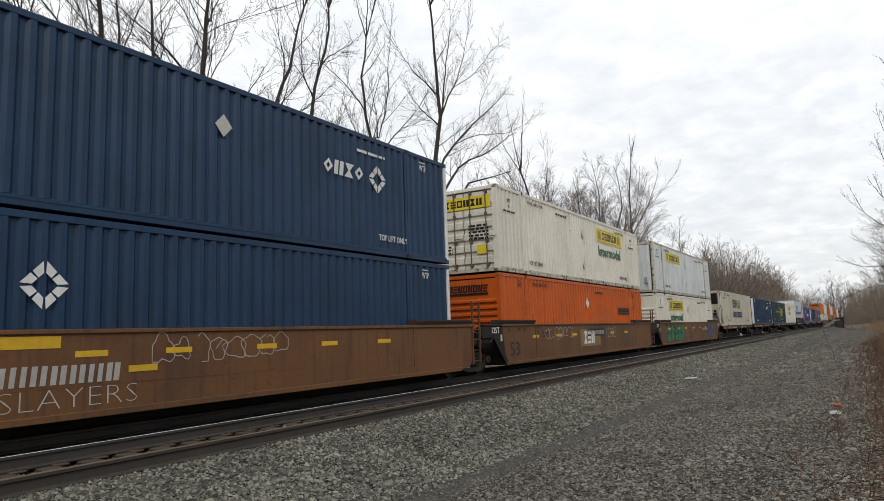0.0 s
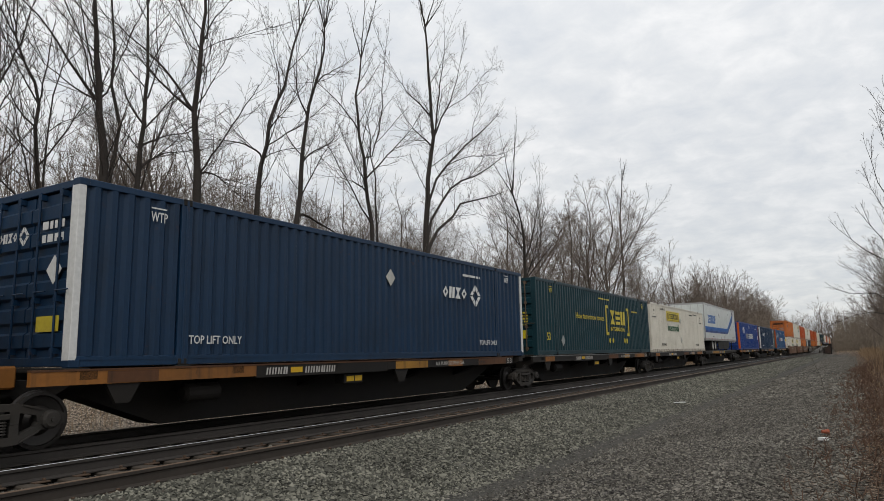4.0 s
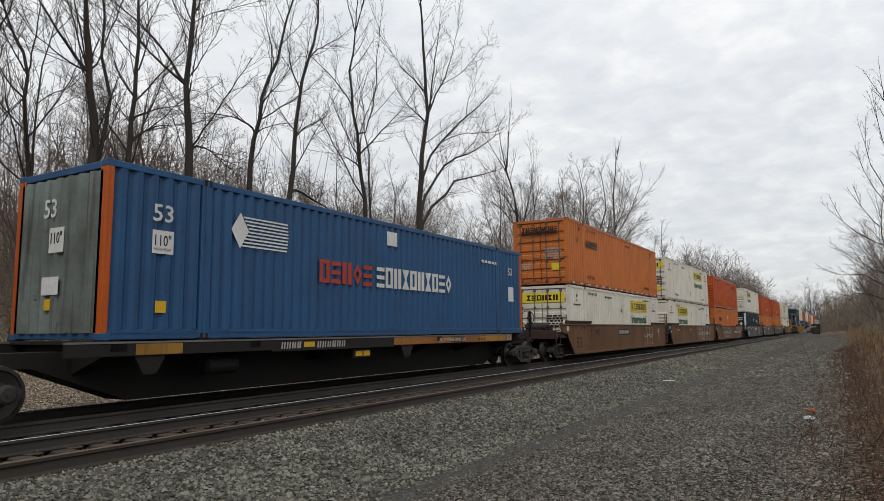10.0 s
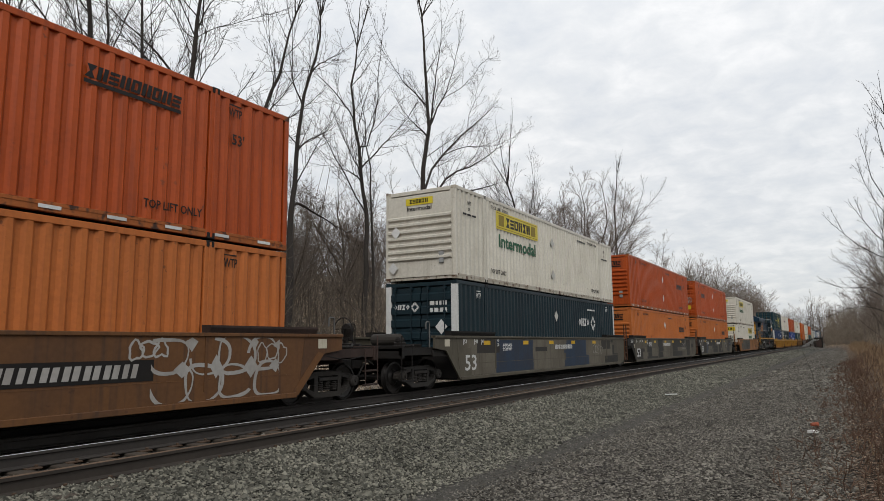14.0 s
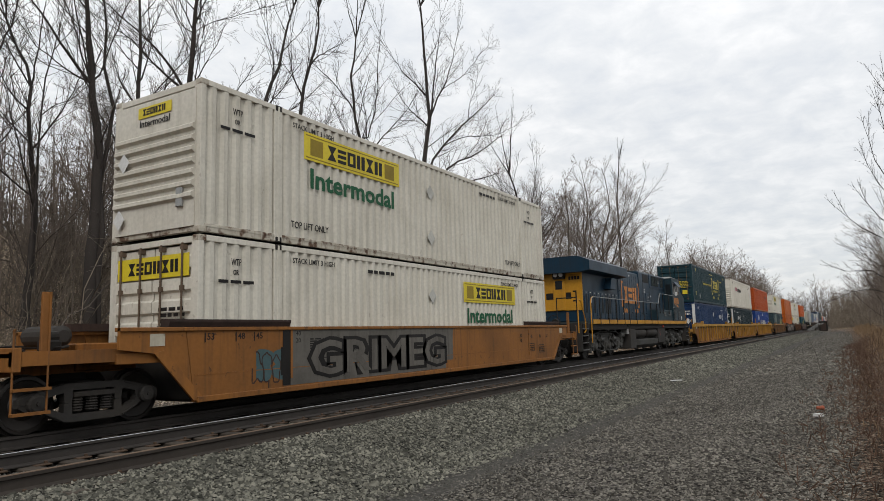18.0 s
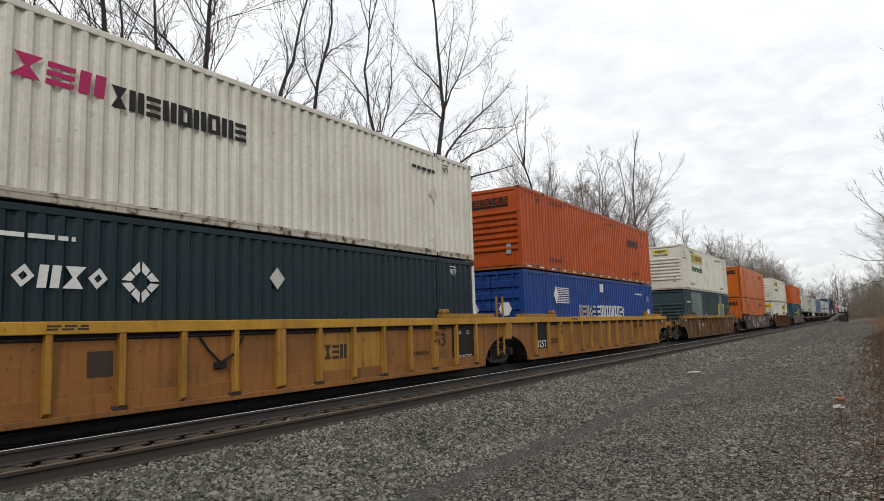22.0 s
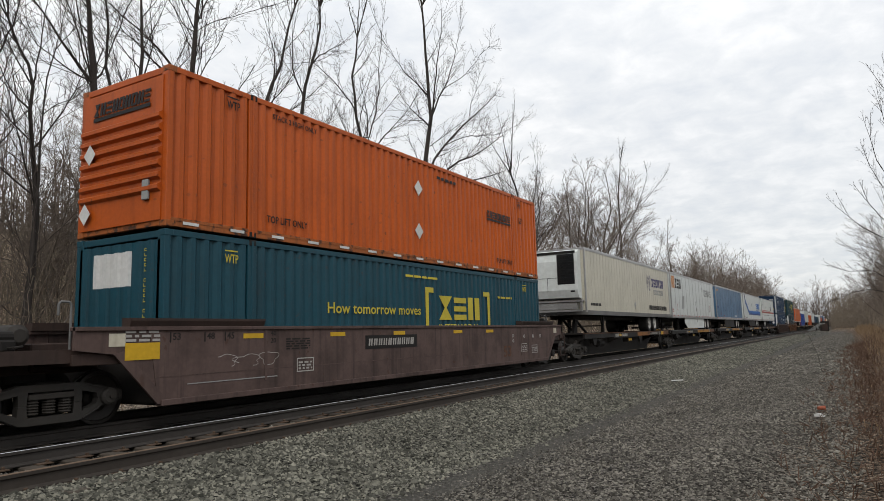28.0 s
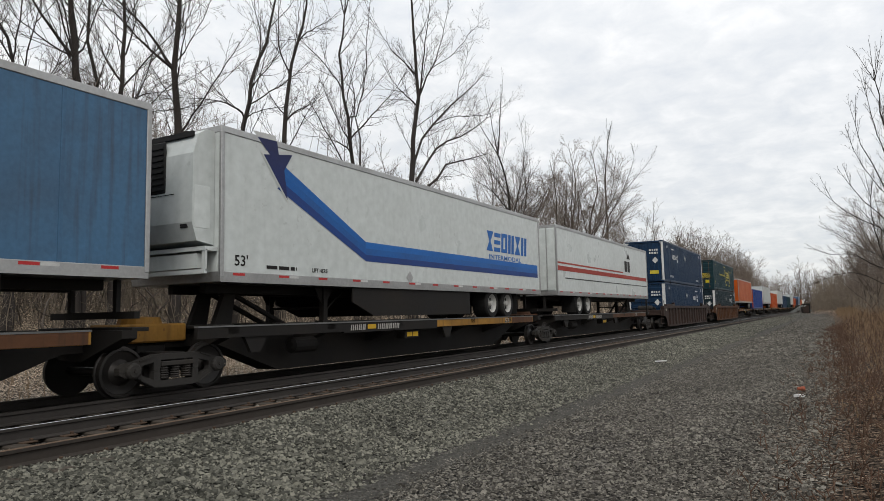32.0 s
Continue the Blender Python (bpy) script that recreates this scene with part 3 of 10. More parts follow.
def brand_shapes(n, w, h, slant=0.0, seed=1, gap=0.14, thick=0.003):
    """A brand word drawn as n plain figures side by side: square frames, lozenges, hourglasses and slabs, w wide and h high."""
    rnd = random.Random(seed * 31 + n)
    g = Geo()
    step = w / n
    gw = step * (1 - gap)
    st = min(gw * 0.34, h * 0.27)
    last = -1
    for i in range(n):
        y0 = i * step

        def bit(poly):
            g.prism([(y0 + y + slant * z, z) for y, z in poly], 0, 0, thick)

        def slab(a, z0, b, z1):
            bit([(a, z0), (b, z0), (b, z1), (a, z1)])

        kind = rnd.choice([q for q in range(5) if q != last])
        last = kind
        if kind == 0:
            slab(0, 0, st, h)
            slab(gw - st, 0, gw, h)
            slab(st, 0, gw - st, st * 0.8)
            slab(st, h - st * 0.8, gw - st, h)
        elif kind == 1:
            c, q = (gw / 2, h / 2), 0.42
            ring = [(gw / 2, 0), (gw, h / 2), (gw / 2, h), (0, h / 2)]
            inner = [(c[0] + (y - c[0]) * q, c[1] + (z - c[1]) * q) for y, z in ring]
            for k in range(4):
                bit([ring[k], ring[(k + 1) % 4], inner[(k + 1) % 4], inner[k]])
        elif kind == 2:
            bit([(0, 0), (gw, 0), (gw / 2 + st * 0.3, h / 2), (gw / 2 - st * 0.3, h / 2)])
            bit([(gw / 2 - st * 0.3, h / 2), (gw / 2 + st * 0.3, h / 2), (gw, h), (0, h)])
        elif kind == 3:
            for z in (0.0, (h - st) / 2, h - st):
                slab(0, z, gw, z + st * 0.85)
        else:
            slab(0, 0, gw * 0.42, h)
            slab(gw * 0.58, 0, gw, h)
    return g


def line_bars(rows, w, h, seed=1):
    """Rows of small unreadable print as plain bars."""
    rnd = random.Random(seed)
    g = Geo()
    step = h / rows
    for i in range(rows):
        y = 0.0
        while y < w:
            l = min(rnd.uniform(0.12, 0.35) * max(w, 0.3), w - y)
            g.box(0, y, i * step, 0.002, y + l, i * step + step * 0.6)
            y += l + 0.05
    return g


def diamond(w, h, t=0.003):
    return Geo().prism([(0, -h / 2), (w / 2, 0), (0, h / 2), (-w / 2, 0)], 0, 0, t)


def ring_mark(r):
    """The round-cornered diamond mark: eight plain facets round an open middle."""
    g = Geo()
    for k in range(8):
        a0, a1 = math.tau * (k / 8 + 0.012), math.tau * ((k + 1) / 8 - 0.012)

        def edge(a, f):
            c, s = math.cos(a), math.sin(a)
            q = r * f / (abs(c) + abs(s))
            return (c * q, s * q)

        g.prism([edge(a0, 0.52), edge(a0, 1), edge((a0 + a1) / 2, 1.0), edge(a1, 1), edge(a1, 0.52)], 0, 0, 0.003)
    return g


def striped_diamond(w, h):
    """A folded square with speed lines trailing to one side."""
    g = Geo()
    g.prism([(0, h / 2), (h * 0.32, h), (h * 0.64, h / 2), (h * 0.32, 0)], 0, 0, 0.003)
    for i in range(9):
        z = h * (0.06 + 0.1 * i)
        off = h * 0.32 * (1 - abs(z - h / 2) / (h / 2)) + h * 0.34
        g.box(0, off, z, 0.003, w - 0.12 * abs(z - h * 0.5), z + h * 0.045)
    return g


def scrawl(w, h, n, seed, width=0.05):
    """Spray-painted letters: wobbly rings, hooks and tails as ribbons inside a w by h field."""
    rnd = random.Random(seed)
    g = Geo()
    lift = 0.0
    for k in range(n):
        cx, cz = w * (k + 0.5) / n, h * rnd.uniform(0.42, 0.58)
        ax, az = w / n * rnd.uniform(0.42, 0.7), h * rnd.uniform(0.3, 0.5)
        p1, turn, kink = rnd.uniform(0, math.tau), rnd.choice((0.55, 0.8, 1.0, 1.0, 1.15)), rnd.uniform(0.05, 0.28)
        m = 22
        mid = []
        for i in range(m):
            a = p1 + math.tau * turn * i / (m - 1)
            q = 1 + kink * math.sin(3 * a + p1) + 0.1 * math.sin(5 * a)
            mid.append(Vector((min(max(cx + ax * q * math.cos(a), 0), w), min(max(cz + az * q * math.sin(a), 0), h))))
        if rnd.random() < 0.4:
            mid += [mid[-1] + Vector((rnd.uniform(-0.5, 0.5) * w / n, rnd.uniform(-0.4, 0.4) * h))]
        n0 = len(g.v)
        for i, p in enumerate(mid):
            d = mid[min(i + 1, len(mid) - 1)] - mid[max(i - 1, 0)]
            d = d.normalized() if d.length > 1e-5 else Vector((1, 0))
            s = Vector((-d[1], d[0])) * width / 2 * rnd.uniform(0.75, 1.15)
            lift += 6e-6
            g.v += [(lift, *(p + s)), (lift, *(p - s))]
        for i in range(len(mid) - 1):
            q = n0 + 2 * i
            g.f.append((q, q + 1, q + 3, q + 2))
    return g


def bubbles(w, h, n, seed, width=0.045):
    """Sprayed bubble letters: two rows of swelling loops, with filled slivers where they meet."""
    rnd = random.Random(seed)
    g = Geo()
    lift = 0.0
    for row in (0, 1):
        for k in range(n):
            cy, cz = w * (k + 0.5 + rnd.uniform(-0.12, 0.12)) / n, h * (0.27 + 0.45 * row)
            ry, rz = w / n * rnd.uniform(0.48, 0.62), h * rnd.uniform(0.25, 0.33)
            a0, m, n0 = rnd.uniform(0, math.tau), 26, len(g.v)
            span = math.tau * rnd.choice((1.0, 1.0, 0.82, 0.7))
            for i in range(m):
                a = a0 + span * i / (m - 1)
                c, q = math.cos(a), math.sin(a)
                f = 1 + 0.07 * math.sin(3 * a + k)
                y, z = cy + ry * f * math.copysign(abs(c) ** 0.8, c), cz + rz * f * math.copysign(abs(q) ** 0.8, q)
                t = width * (0.35 + 0.65 * abs(math.sin(a * 0.5 + k))) * 0.5
                lift += 5e-6
                for d in (-1, 1):
                    g.v.append((lift, min(max(y + d * t * c, 0), w), min(max(z + d * t * q, 0), h)))
            g.f += [(n0 + 2 * i, n0 + 2 * i + 1, n0 + 2 * i + 3, n0 + 2 * i + 2) for i in range(m - 1)]
        for k in range(n):
            y, z, n0 = w * (k + rnd.uniform(0.8, 1.1)) / n, h * (0.5 + rnd.uniform(-0.06, 0.06) + 0.44 * row * rnd.choice((0, 1))), len(g.v)
            l, t = w / n * rnd.uniform(0.12, 0.28), h * rnd.uniform(0.08, 0.2)
            lift += 5e-6
            g.v += [(lift, max(y - l, 0), min(z, h)), (lift, min(y, w), max(z - t, 0)), (lift, min(y + l, w), min(z, h)), (lift, min(y, w), min(z + t, h))]
            g.f.append((n0, n0 + 1, n0 + 2, n0 + 3))
    return g


def blobs(w, h, n, seed):
    """The sprayed filling of bubble letters: rounded overlapping patches."""
    rnd = random.Random(seed)
    g = Geo()
    for row in (0, 1):
        for k in range(n):
            cy, cz = w * (k + 0.5 + rnd.uniform(-0.1, 0.1)) / n, h * (0.3 + 0.4 * row)
            ry, rz, n0, p = w / n * rnd.uniform(0.5, 0.66), h * rnd.uniform(0.27, 0.34), len(g.v), rnd.uniform(0, 6)
            for i in range(18):
                a = math.tau * i / 18
                f = 1 + 0.08 * math.sin(3 * a + p)
                g.v.append((len(g.f) * 2e-5, min(max(cy + ry * f * math.cos(a), 0), w), min(max(cz + rz * f * math.sin(a), 0), h)))
            g.f.append(tuple(range(n0, n0 + 18)))
    return g


def shards(w, h, n, seed, size=1.0):
    """Spray-painted angular patches inside a w by h field."""
    rnd = random.Random(seed)
    g = Geo()
    for k in range(n):
        cx, cz, r = rnd.uniform(0, w), rnd.uniform(0, h), h * rnd.uniform(0.12, 0.38) * size
        m, n0, a0 = rnd.choice((4, 5, 6)), len(g.v), rnd.uniform(0, 6)
        for i in range(m):
            a = a0 + math.tau * i / m
            q = r * rnd.uniform(0.5, 1.3)
            g.v.append((k * 2.5e-5, min(max(cx + q * math.cos(a) * 1.4, 0), w), min(max(cz + q * math.sin(a), 0), h)))
        g.f.append(tuple(range(n0, n0 + m)))
    return g


def block_patches(w, h, n, seed, long=(1.4, 3.6), low=0.35):
    """Large painted blocks with a few stepped notches in their edges inside a w by h field."""
    rnd = random.Random(seed)
    g = Geo()
    lift = 0.0
    for k in range(n):
        l = rnd.uniform(*long)
        y = w * (k + rnd.uniform(0.1, 0.9)) / n - l / 2
        z, top = h * rnd.choice((0, 0, low, low + 0.2)), h * rnd.choice((0.55, 0.75, 1.0, 1.0))
        a, b = y, y + l
        while z < top - 0.03:
            z1 = min(z + h * rnd.choice((0.12, 0.25, 0.38)), top)
            y0, y1, n0 = max(a, 0), min(b, w), len(g.v)
            if y1 > y0 + 0.1:
                g.v += [(lift, y0, z), (lift, y1, z), (lift, y1 + rnd.uniform(-0.04, 0.04), z1), (lift, y0 + rnd.uniform(-0.04, 0.04), z1)]
                g.f.append((n0, n0 + 1, n0 + 2, n0 + 3))
                lift += 4e-6
            a += rnd.choice((0, 0, 0.3, -0.25)) * l * 0.6
            b += rnd.choice((0, 0, -0.3, 0.2)) * l * 0.6
            z = z1
    return g


def from_arrays(name, co, faces):
    """A mesh from an array of places and one of triangles or quads."""
    me = bpy.data.meshes.new(name)
    k = faces.shape[1]
    me.vertices.add(len(co))
    me.vertices.foreach_set("co", np.ascontiguousarray(co, dtype=np.float32).ravel())
    me.loops.add(faces.size)
    me.loops.foreach_set("vertex_index", np.ascontiguousarray(faces, dtype=np.int32).ravel())
    me.polygons.add(len(faces))
    me.polygons.foreach_set("loop_start", np.arange(0, faces.size, k, dtype=np.int32))
    me.update(calc_edges=True)
    return me


def tubes(lines, sides):
    """Tapered tubes along many lines of equal point counts: lines (n, m, 3) and radii (n, m)."""
    P, R = lines
    n, m, _ = P.shape
    d = np.gradient(P, axis=1)
    d /= np.linalg.norm(d, axis=2, keepdims=True) + 1e-9
    ref = np.where(np.abs(d[..., 2:3]) > 0.9, np.array([1.0, 0, 0]), np.array([0, 0, 1.0]))
    u = np.cross(d, ref)
    u /= np.linalg.norm(u, axis=2, keepdims=True) + 1e-9
    w = np.cross(d, u)
    a = np.arange(sides) * math.tau / sides
    ring = P[:, :, None] + R[:, :, None, None] * (u[:, :, None] * np.cos(a)[:, None] + w[:, :, None] * np.sin(a)[:, None])
    co = ring.reshape(-1, 3)
    b = np.arange(n)[:, None, None] * (m * sides) + np.arange(m - 1)[None, :, None] * sides
    k = np.arange(sides)[None, None, :]
    k2 = (k + 1) % sides
    f = np.stack([b + k, b + k2, b + sides + k2, b + sides + k], -1).reshape(-1, 4)
    return co, f


def join_arrays(parts):
    off, cs, fs = 0, [], []
    for c, f in parts:
        cs.append(c)
        fs.append(f + off)
        off += len(c)
    return np.concatenate(cs), np.concatenate(fs)

# ---- the ground: one sheet across the line, out to the horizon ----
XT, XN = -11.185, -8.12          # centre lines of the train's track and of the nearer one
TRACK0, TRACK1 = -640.0, 960.0


def ground_height(x):
    pts = [(-2500, 26), (-300, 14), (-90, 8.0), (-40, 4.6), (-32, 3.3), (-26, 1.7), (-21, 0.5), (-18, -0.35), (-16.5, -0.6), (-13.6, -0.24), (-7.34, -0.235), (-7.2, -0.175), (-6.7, -0.2), (-4.9, -0.44), (-4.2, -0.5), (-3.6, -0.48),
           (-2.8, -0.38), (-0.8, -0.36), (0.4, -0.3), (3, -0.12), (9, 0.35), (40, 2.5), (300, 12), (2500, 22)]
    return float(np.interp(x, [p[0] for p in pts], [p[1] for p in pts]))


GRID = {}


def ground_at(x, y):
    """Heights of the ground sheet itself at many places."""
    i = np.clip(np.searchsorted(GRID["x"], x) - 1, 0, len(GRID["x"]) - 2)
    j = np.clip(np.searchsorted(GRID["y"], y) - 1, 0, len(GRID["y"]) - 2)
    u = (x - GRID["x"][i]) / (GRID["x"][i + 1] - GRID["x"][i])
    v = (y - GRID["y"][j]) / (GRID["y"][j + 1] - GRID["y"][j])
    z = GRID["z"]
    return (z[j, i] * (1 - u) + z[j, i + 1] * u) * (1 - v) + (z[j + 1, i] * (1 - u) + z[j + 1, i + 1] * u) * v


def build_ground():
    xs = [-2500, -1200, -600, -300, -150, -90, -60, -40, -30, -26, -22, -19, -16.5, -15, -13.6, -12, -10, -8, -7.34, -7.2, -6.95, -6.7, -6.3, -6, -5.4, -4.9, -4.55, -4.2, -3.9, -3.6, -3.2, -2.8, -2.2, -1.6, -1.2, -0.8,
          -0.4, 0, 0.4, 1, 2, 3, 5, 9, 15, 25, 40, 80, 150, 300, 600, 1200, 2500]
    ys = [-2500, -1200, -640, -300, -100, -40, -20, -10, -5] + [i * 0.8 for i in range(0, 60)] + [50 + 2.5 * i for i in range(40)] + [160, 180, 210, 250, 300, 400, 550, 800, 1200, 2500]
    V = []
    for y in ys:
        for x in xs:
            z = ground_height(x)
            if -7 < x < 12 and -20 < y < 200:
                z += 0.05 * noise.noise((x * 0.9, y * 0.35, 0)) + 0.02 * noise.noise((x * 3, y * 2, 5))
            if x < -30 or x > 30:
                z += 1.2 * noise.noise((x * 0.02, y * 0.02, 3))
            # a leaf-strewn slope behind the nearer trees
            if x < -26 and y < 80:
                z += float(np.interp(-x, [26, 30, 40, 60, 90], [0, 0.9, 3.0, 5, 4])) * min(1, max(0, (80 - y) / 25)) * min(1, max(0, (2500 + y) / 2000))
            # the straight ends at a low brushy bank on the road's side
            if x > -5.5 and y > 190:
                z += 1.6 * min(1, (y - 190) / 60) * min(1, (x + 5.5) / 2.5)
            V.append((x, y, z))
    GRID.update(x=np.array(xs, float), y=np.array(ys, float), z=np.array([p[2] for p in V]).reshape(len(ys), len(xs)))
    nx = len(xs)
    F = [(j * nx + i, j * nx + i + 1, (j + 1) * nx + i + 1, (j + 1) * nx + i) for j in range(len(ys) - 1) for i in range(nx - 1)]
    g = Geo()
    g.v, g.f = V, F
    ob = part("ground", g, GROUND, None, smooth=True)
    tagged(ob, "grey gravel trackside ground with brown leaf litter", "ground", kind="structure")


build_ground()


# ---- rails and ties ----
def rail_geo(half=0.075):
    """One rail's section drawn out in lengths: base, web and head."""
    s = [(-0.075, -0.185), (0.075, -0.185), (0.075, -0.172), (0.014, -0.150), (0.010, -0.055), (0.036, -0.040), (0.036, -0.006), (-0.036, -0.006), (-0.036, -0.040), (-0.010, -0.055), (-0.014, -0.150), (-0.075, -0.172)]
    return Geo().prism(s, 1, TRACK0, TRACK1)


def head_geo(w=0.03):
    return Geo().prism([(-w, -0.0055), (w, -0.0055), (w * 0.8, 0.0), (-w * 0.8, 0.0)], 1, TRACK0, TRACK1)


def build_track(name, x, label, mats):
    root = new(name)
    root.location = (x, 0, 0)
    tagged(root, label, "railway track", kind="structure")
    for side, (body, head) in zip((-0.7525, 0.7525), mats):
        r = part("rail", rail_geo, body, root, at=(side, 0, 0), key="rail")
        part("rail_head", head_geo, head, r, key="rail_head")
    return root


track_far = build_track("track_far", XT, "main line track under the moving train", ((RAILDARK, RAILDARK), (RAILDARK, RAILDARK)))
track_near = build_track("track_near", XN, "empty nearer track with one shiny and one rusty rail", ((RAILDARK, BRIGHT), (RAILM, RAILTOP)))


# ---- crushed stone ----
def stones(name, n, xr, yr, size, seed, power=1.7, lift=0.35, ragged=0.05):
    """n irregular stones strewn over the ground between xr and yr, denser towards the small y."""
    rs = np.random.RandomState(seed)
    x = rs.uniform(xr[0], xr[1], n)
    y = yr[0] + (yr[1] - yr[0]) * rs.uniform(0, 1, n) ** power
    x = x + rs.normal(0, ragged, n)
    y = y - np.abs(rs.normal(0, 1.6, n)) * (rs.uniform(0, 1, n) < 0.25)
    z = ground_at(x, y)
    s = size * rs.lognormal(0, 0.26, n)
    # a chip: four corners below, a short ridge above
    chip = np.array([(-1, -1, -0.6), (1, -1, -0.6), (1, 1, -0.6), (-1, 1, -0.6), (-0.5, 0.1, 0.9), (0.5, -0.1, 0.9)]) * 0.55
    co = chip[None] + rs.uniform(-0.26, 0.26, (n, 6, 3))
    co = co * (s[:, None, None] * np.stack([rs.uniform(0.8, 1.5, n), rs.uniform(0.7, 1.1, n), rs.uniform(0.62, 1.0, n)], -1)[:, None])
    a, b = rs.uniform(0, math.tau, n), rs.uniform(-0.6, 0.6, n)
    ca, sa, cb, sb = np.cos(a), np.sin(a), np.cos(b), np.sin(b)
    X, Y, Z = co[..., 0], co[..., 1], co[..., 2]
    Y, Z = Y * cb[:, None] - Z * sb[:, None], Y * sb[:, None] + Z * cb[:, None]
    X, Y = X * ca[:, None] - Y * sa[:, None], X * sa[:, None] + Y * ca[:, None]
    co = np.stack([X + x[:, None], Y + y[:, None], Z + (z + s * lift * rs.uniform(-0.2, 1, n))[:, None]], -1).reshape(-1, 3)
    step = (np.arange(n) * 6)[:, None, None]
    quads = (np.array([(0, 1, 5, 4), (2, 3, 4, 5)])[None] + step).reshape(-1, 4)
    tris = (np.array([(1, 2, 5), (3, 0, 4)])[None] + step).reshape(-1, 3)
    me = bpy.data.meshes.new(name)
    me.vertices.add(len(co))
    me.vertices.foreach_set("co", co.ravel())
    loops = np.concatenate([quads.ravel(), tris.ravel()])
    me.loops.add(len(loops))
    me.loops.foreach_set("vertex_index", loops)
    sizes = np.concatenate([np.full(len(quads), 4), np.full(len(tris), 3)])
    me.polygons.add(len(sizes))
    me.polygons.foreach_set("loop_start", np.concatenate([[0], np.cumsum(sizes)[:-1]]))
    me.update(calc_edges=True)
    me.validate()
    return me


def strew(name, label, mat, *args, **kw):
    ob = new(name, stones(name, *args, **kw))
    ob.data.materials.append(mat)
    return tagged(ob, label, "ballast", kind="stuff")


strew("track_ballast", "grey crushed stone ballast beside the rails", BALLAST, 76000, (-7.24, -4.46), (2.0, 50), 0.029, 1, power=1.9, ragged=0.1)
strew("ballast_between", "dark crushed stone between the two tracks", BALLAST, 3000, (-10.2, -9.1), (0.5, 60), 0.04, 8)
strew("ballast_bank", "pale crushed stone on the far side of the train", BALLAST, 9000, (-16.2, -12.3), (0.5, 60), 0.042, 9)
strew("access_road_stone", "fine grey stone of a gravel access road", GRIT, 100000, (-3.93, -0.1), (2.0, 46), 0.0205, 2, power=1.9, ragged=0.12)
strew("path_grit", "dark fine grit of a trodden path", GRIT, 9000, (-4.8, -3.6), (2.0, 46), 0.014, 3, power=1.8, ragged=0.1)
strew("crib_stone", "dark crushed stone between the ties of the empty track", GRIT, 7000, (-8.75, -7.45), (2.0, 46), 0.03, 4)
strew("far_ballast", "crushed stone ballast farther along the track", BALLAST, 14000, (-7.25, -4.58), (30.0, 120), 0.05, 6, power=1.5)
strew("far_road_stone", "coarse stone farther along the access road", GRIT, 16000, (-3.8, 0.2), (26.0, 130), 0.045, 7, power=1.5)

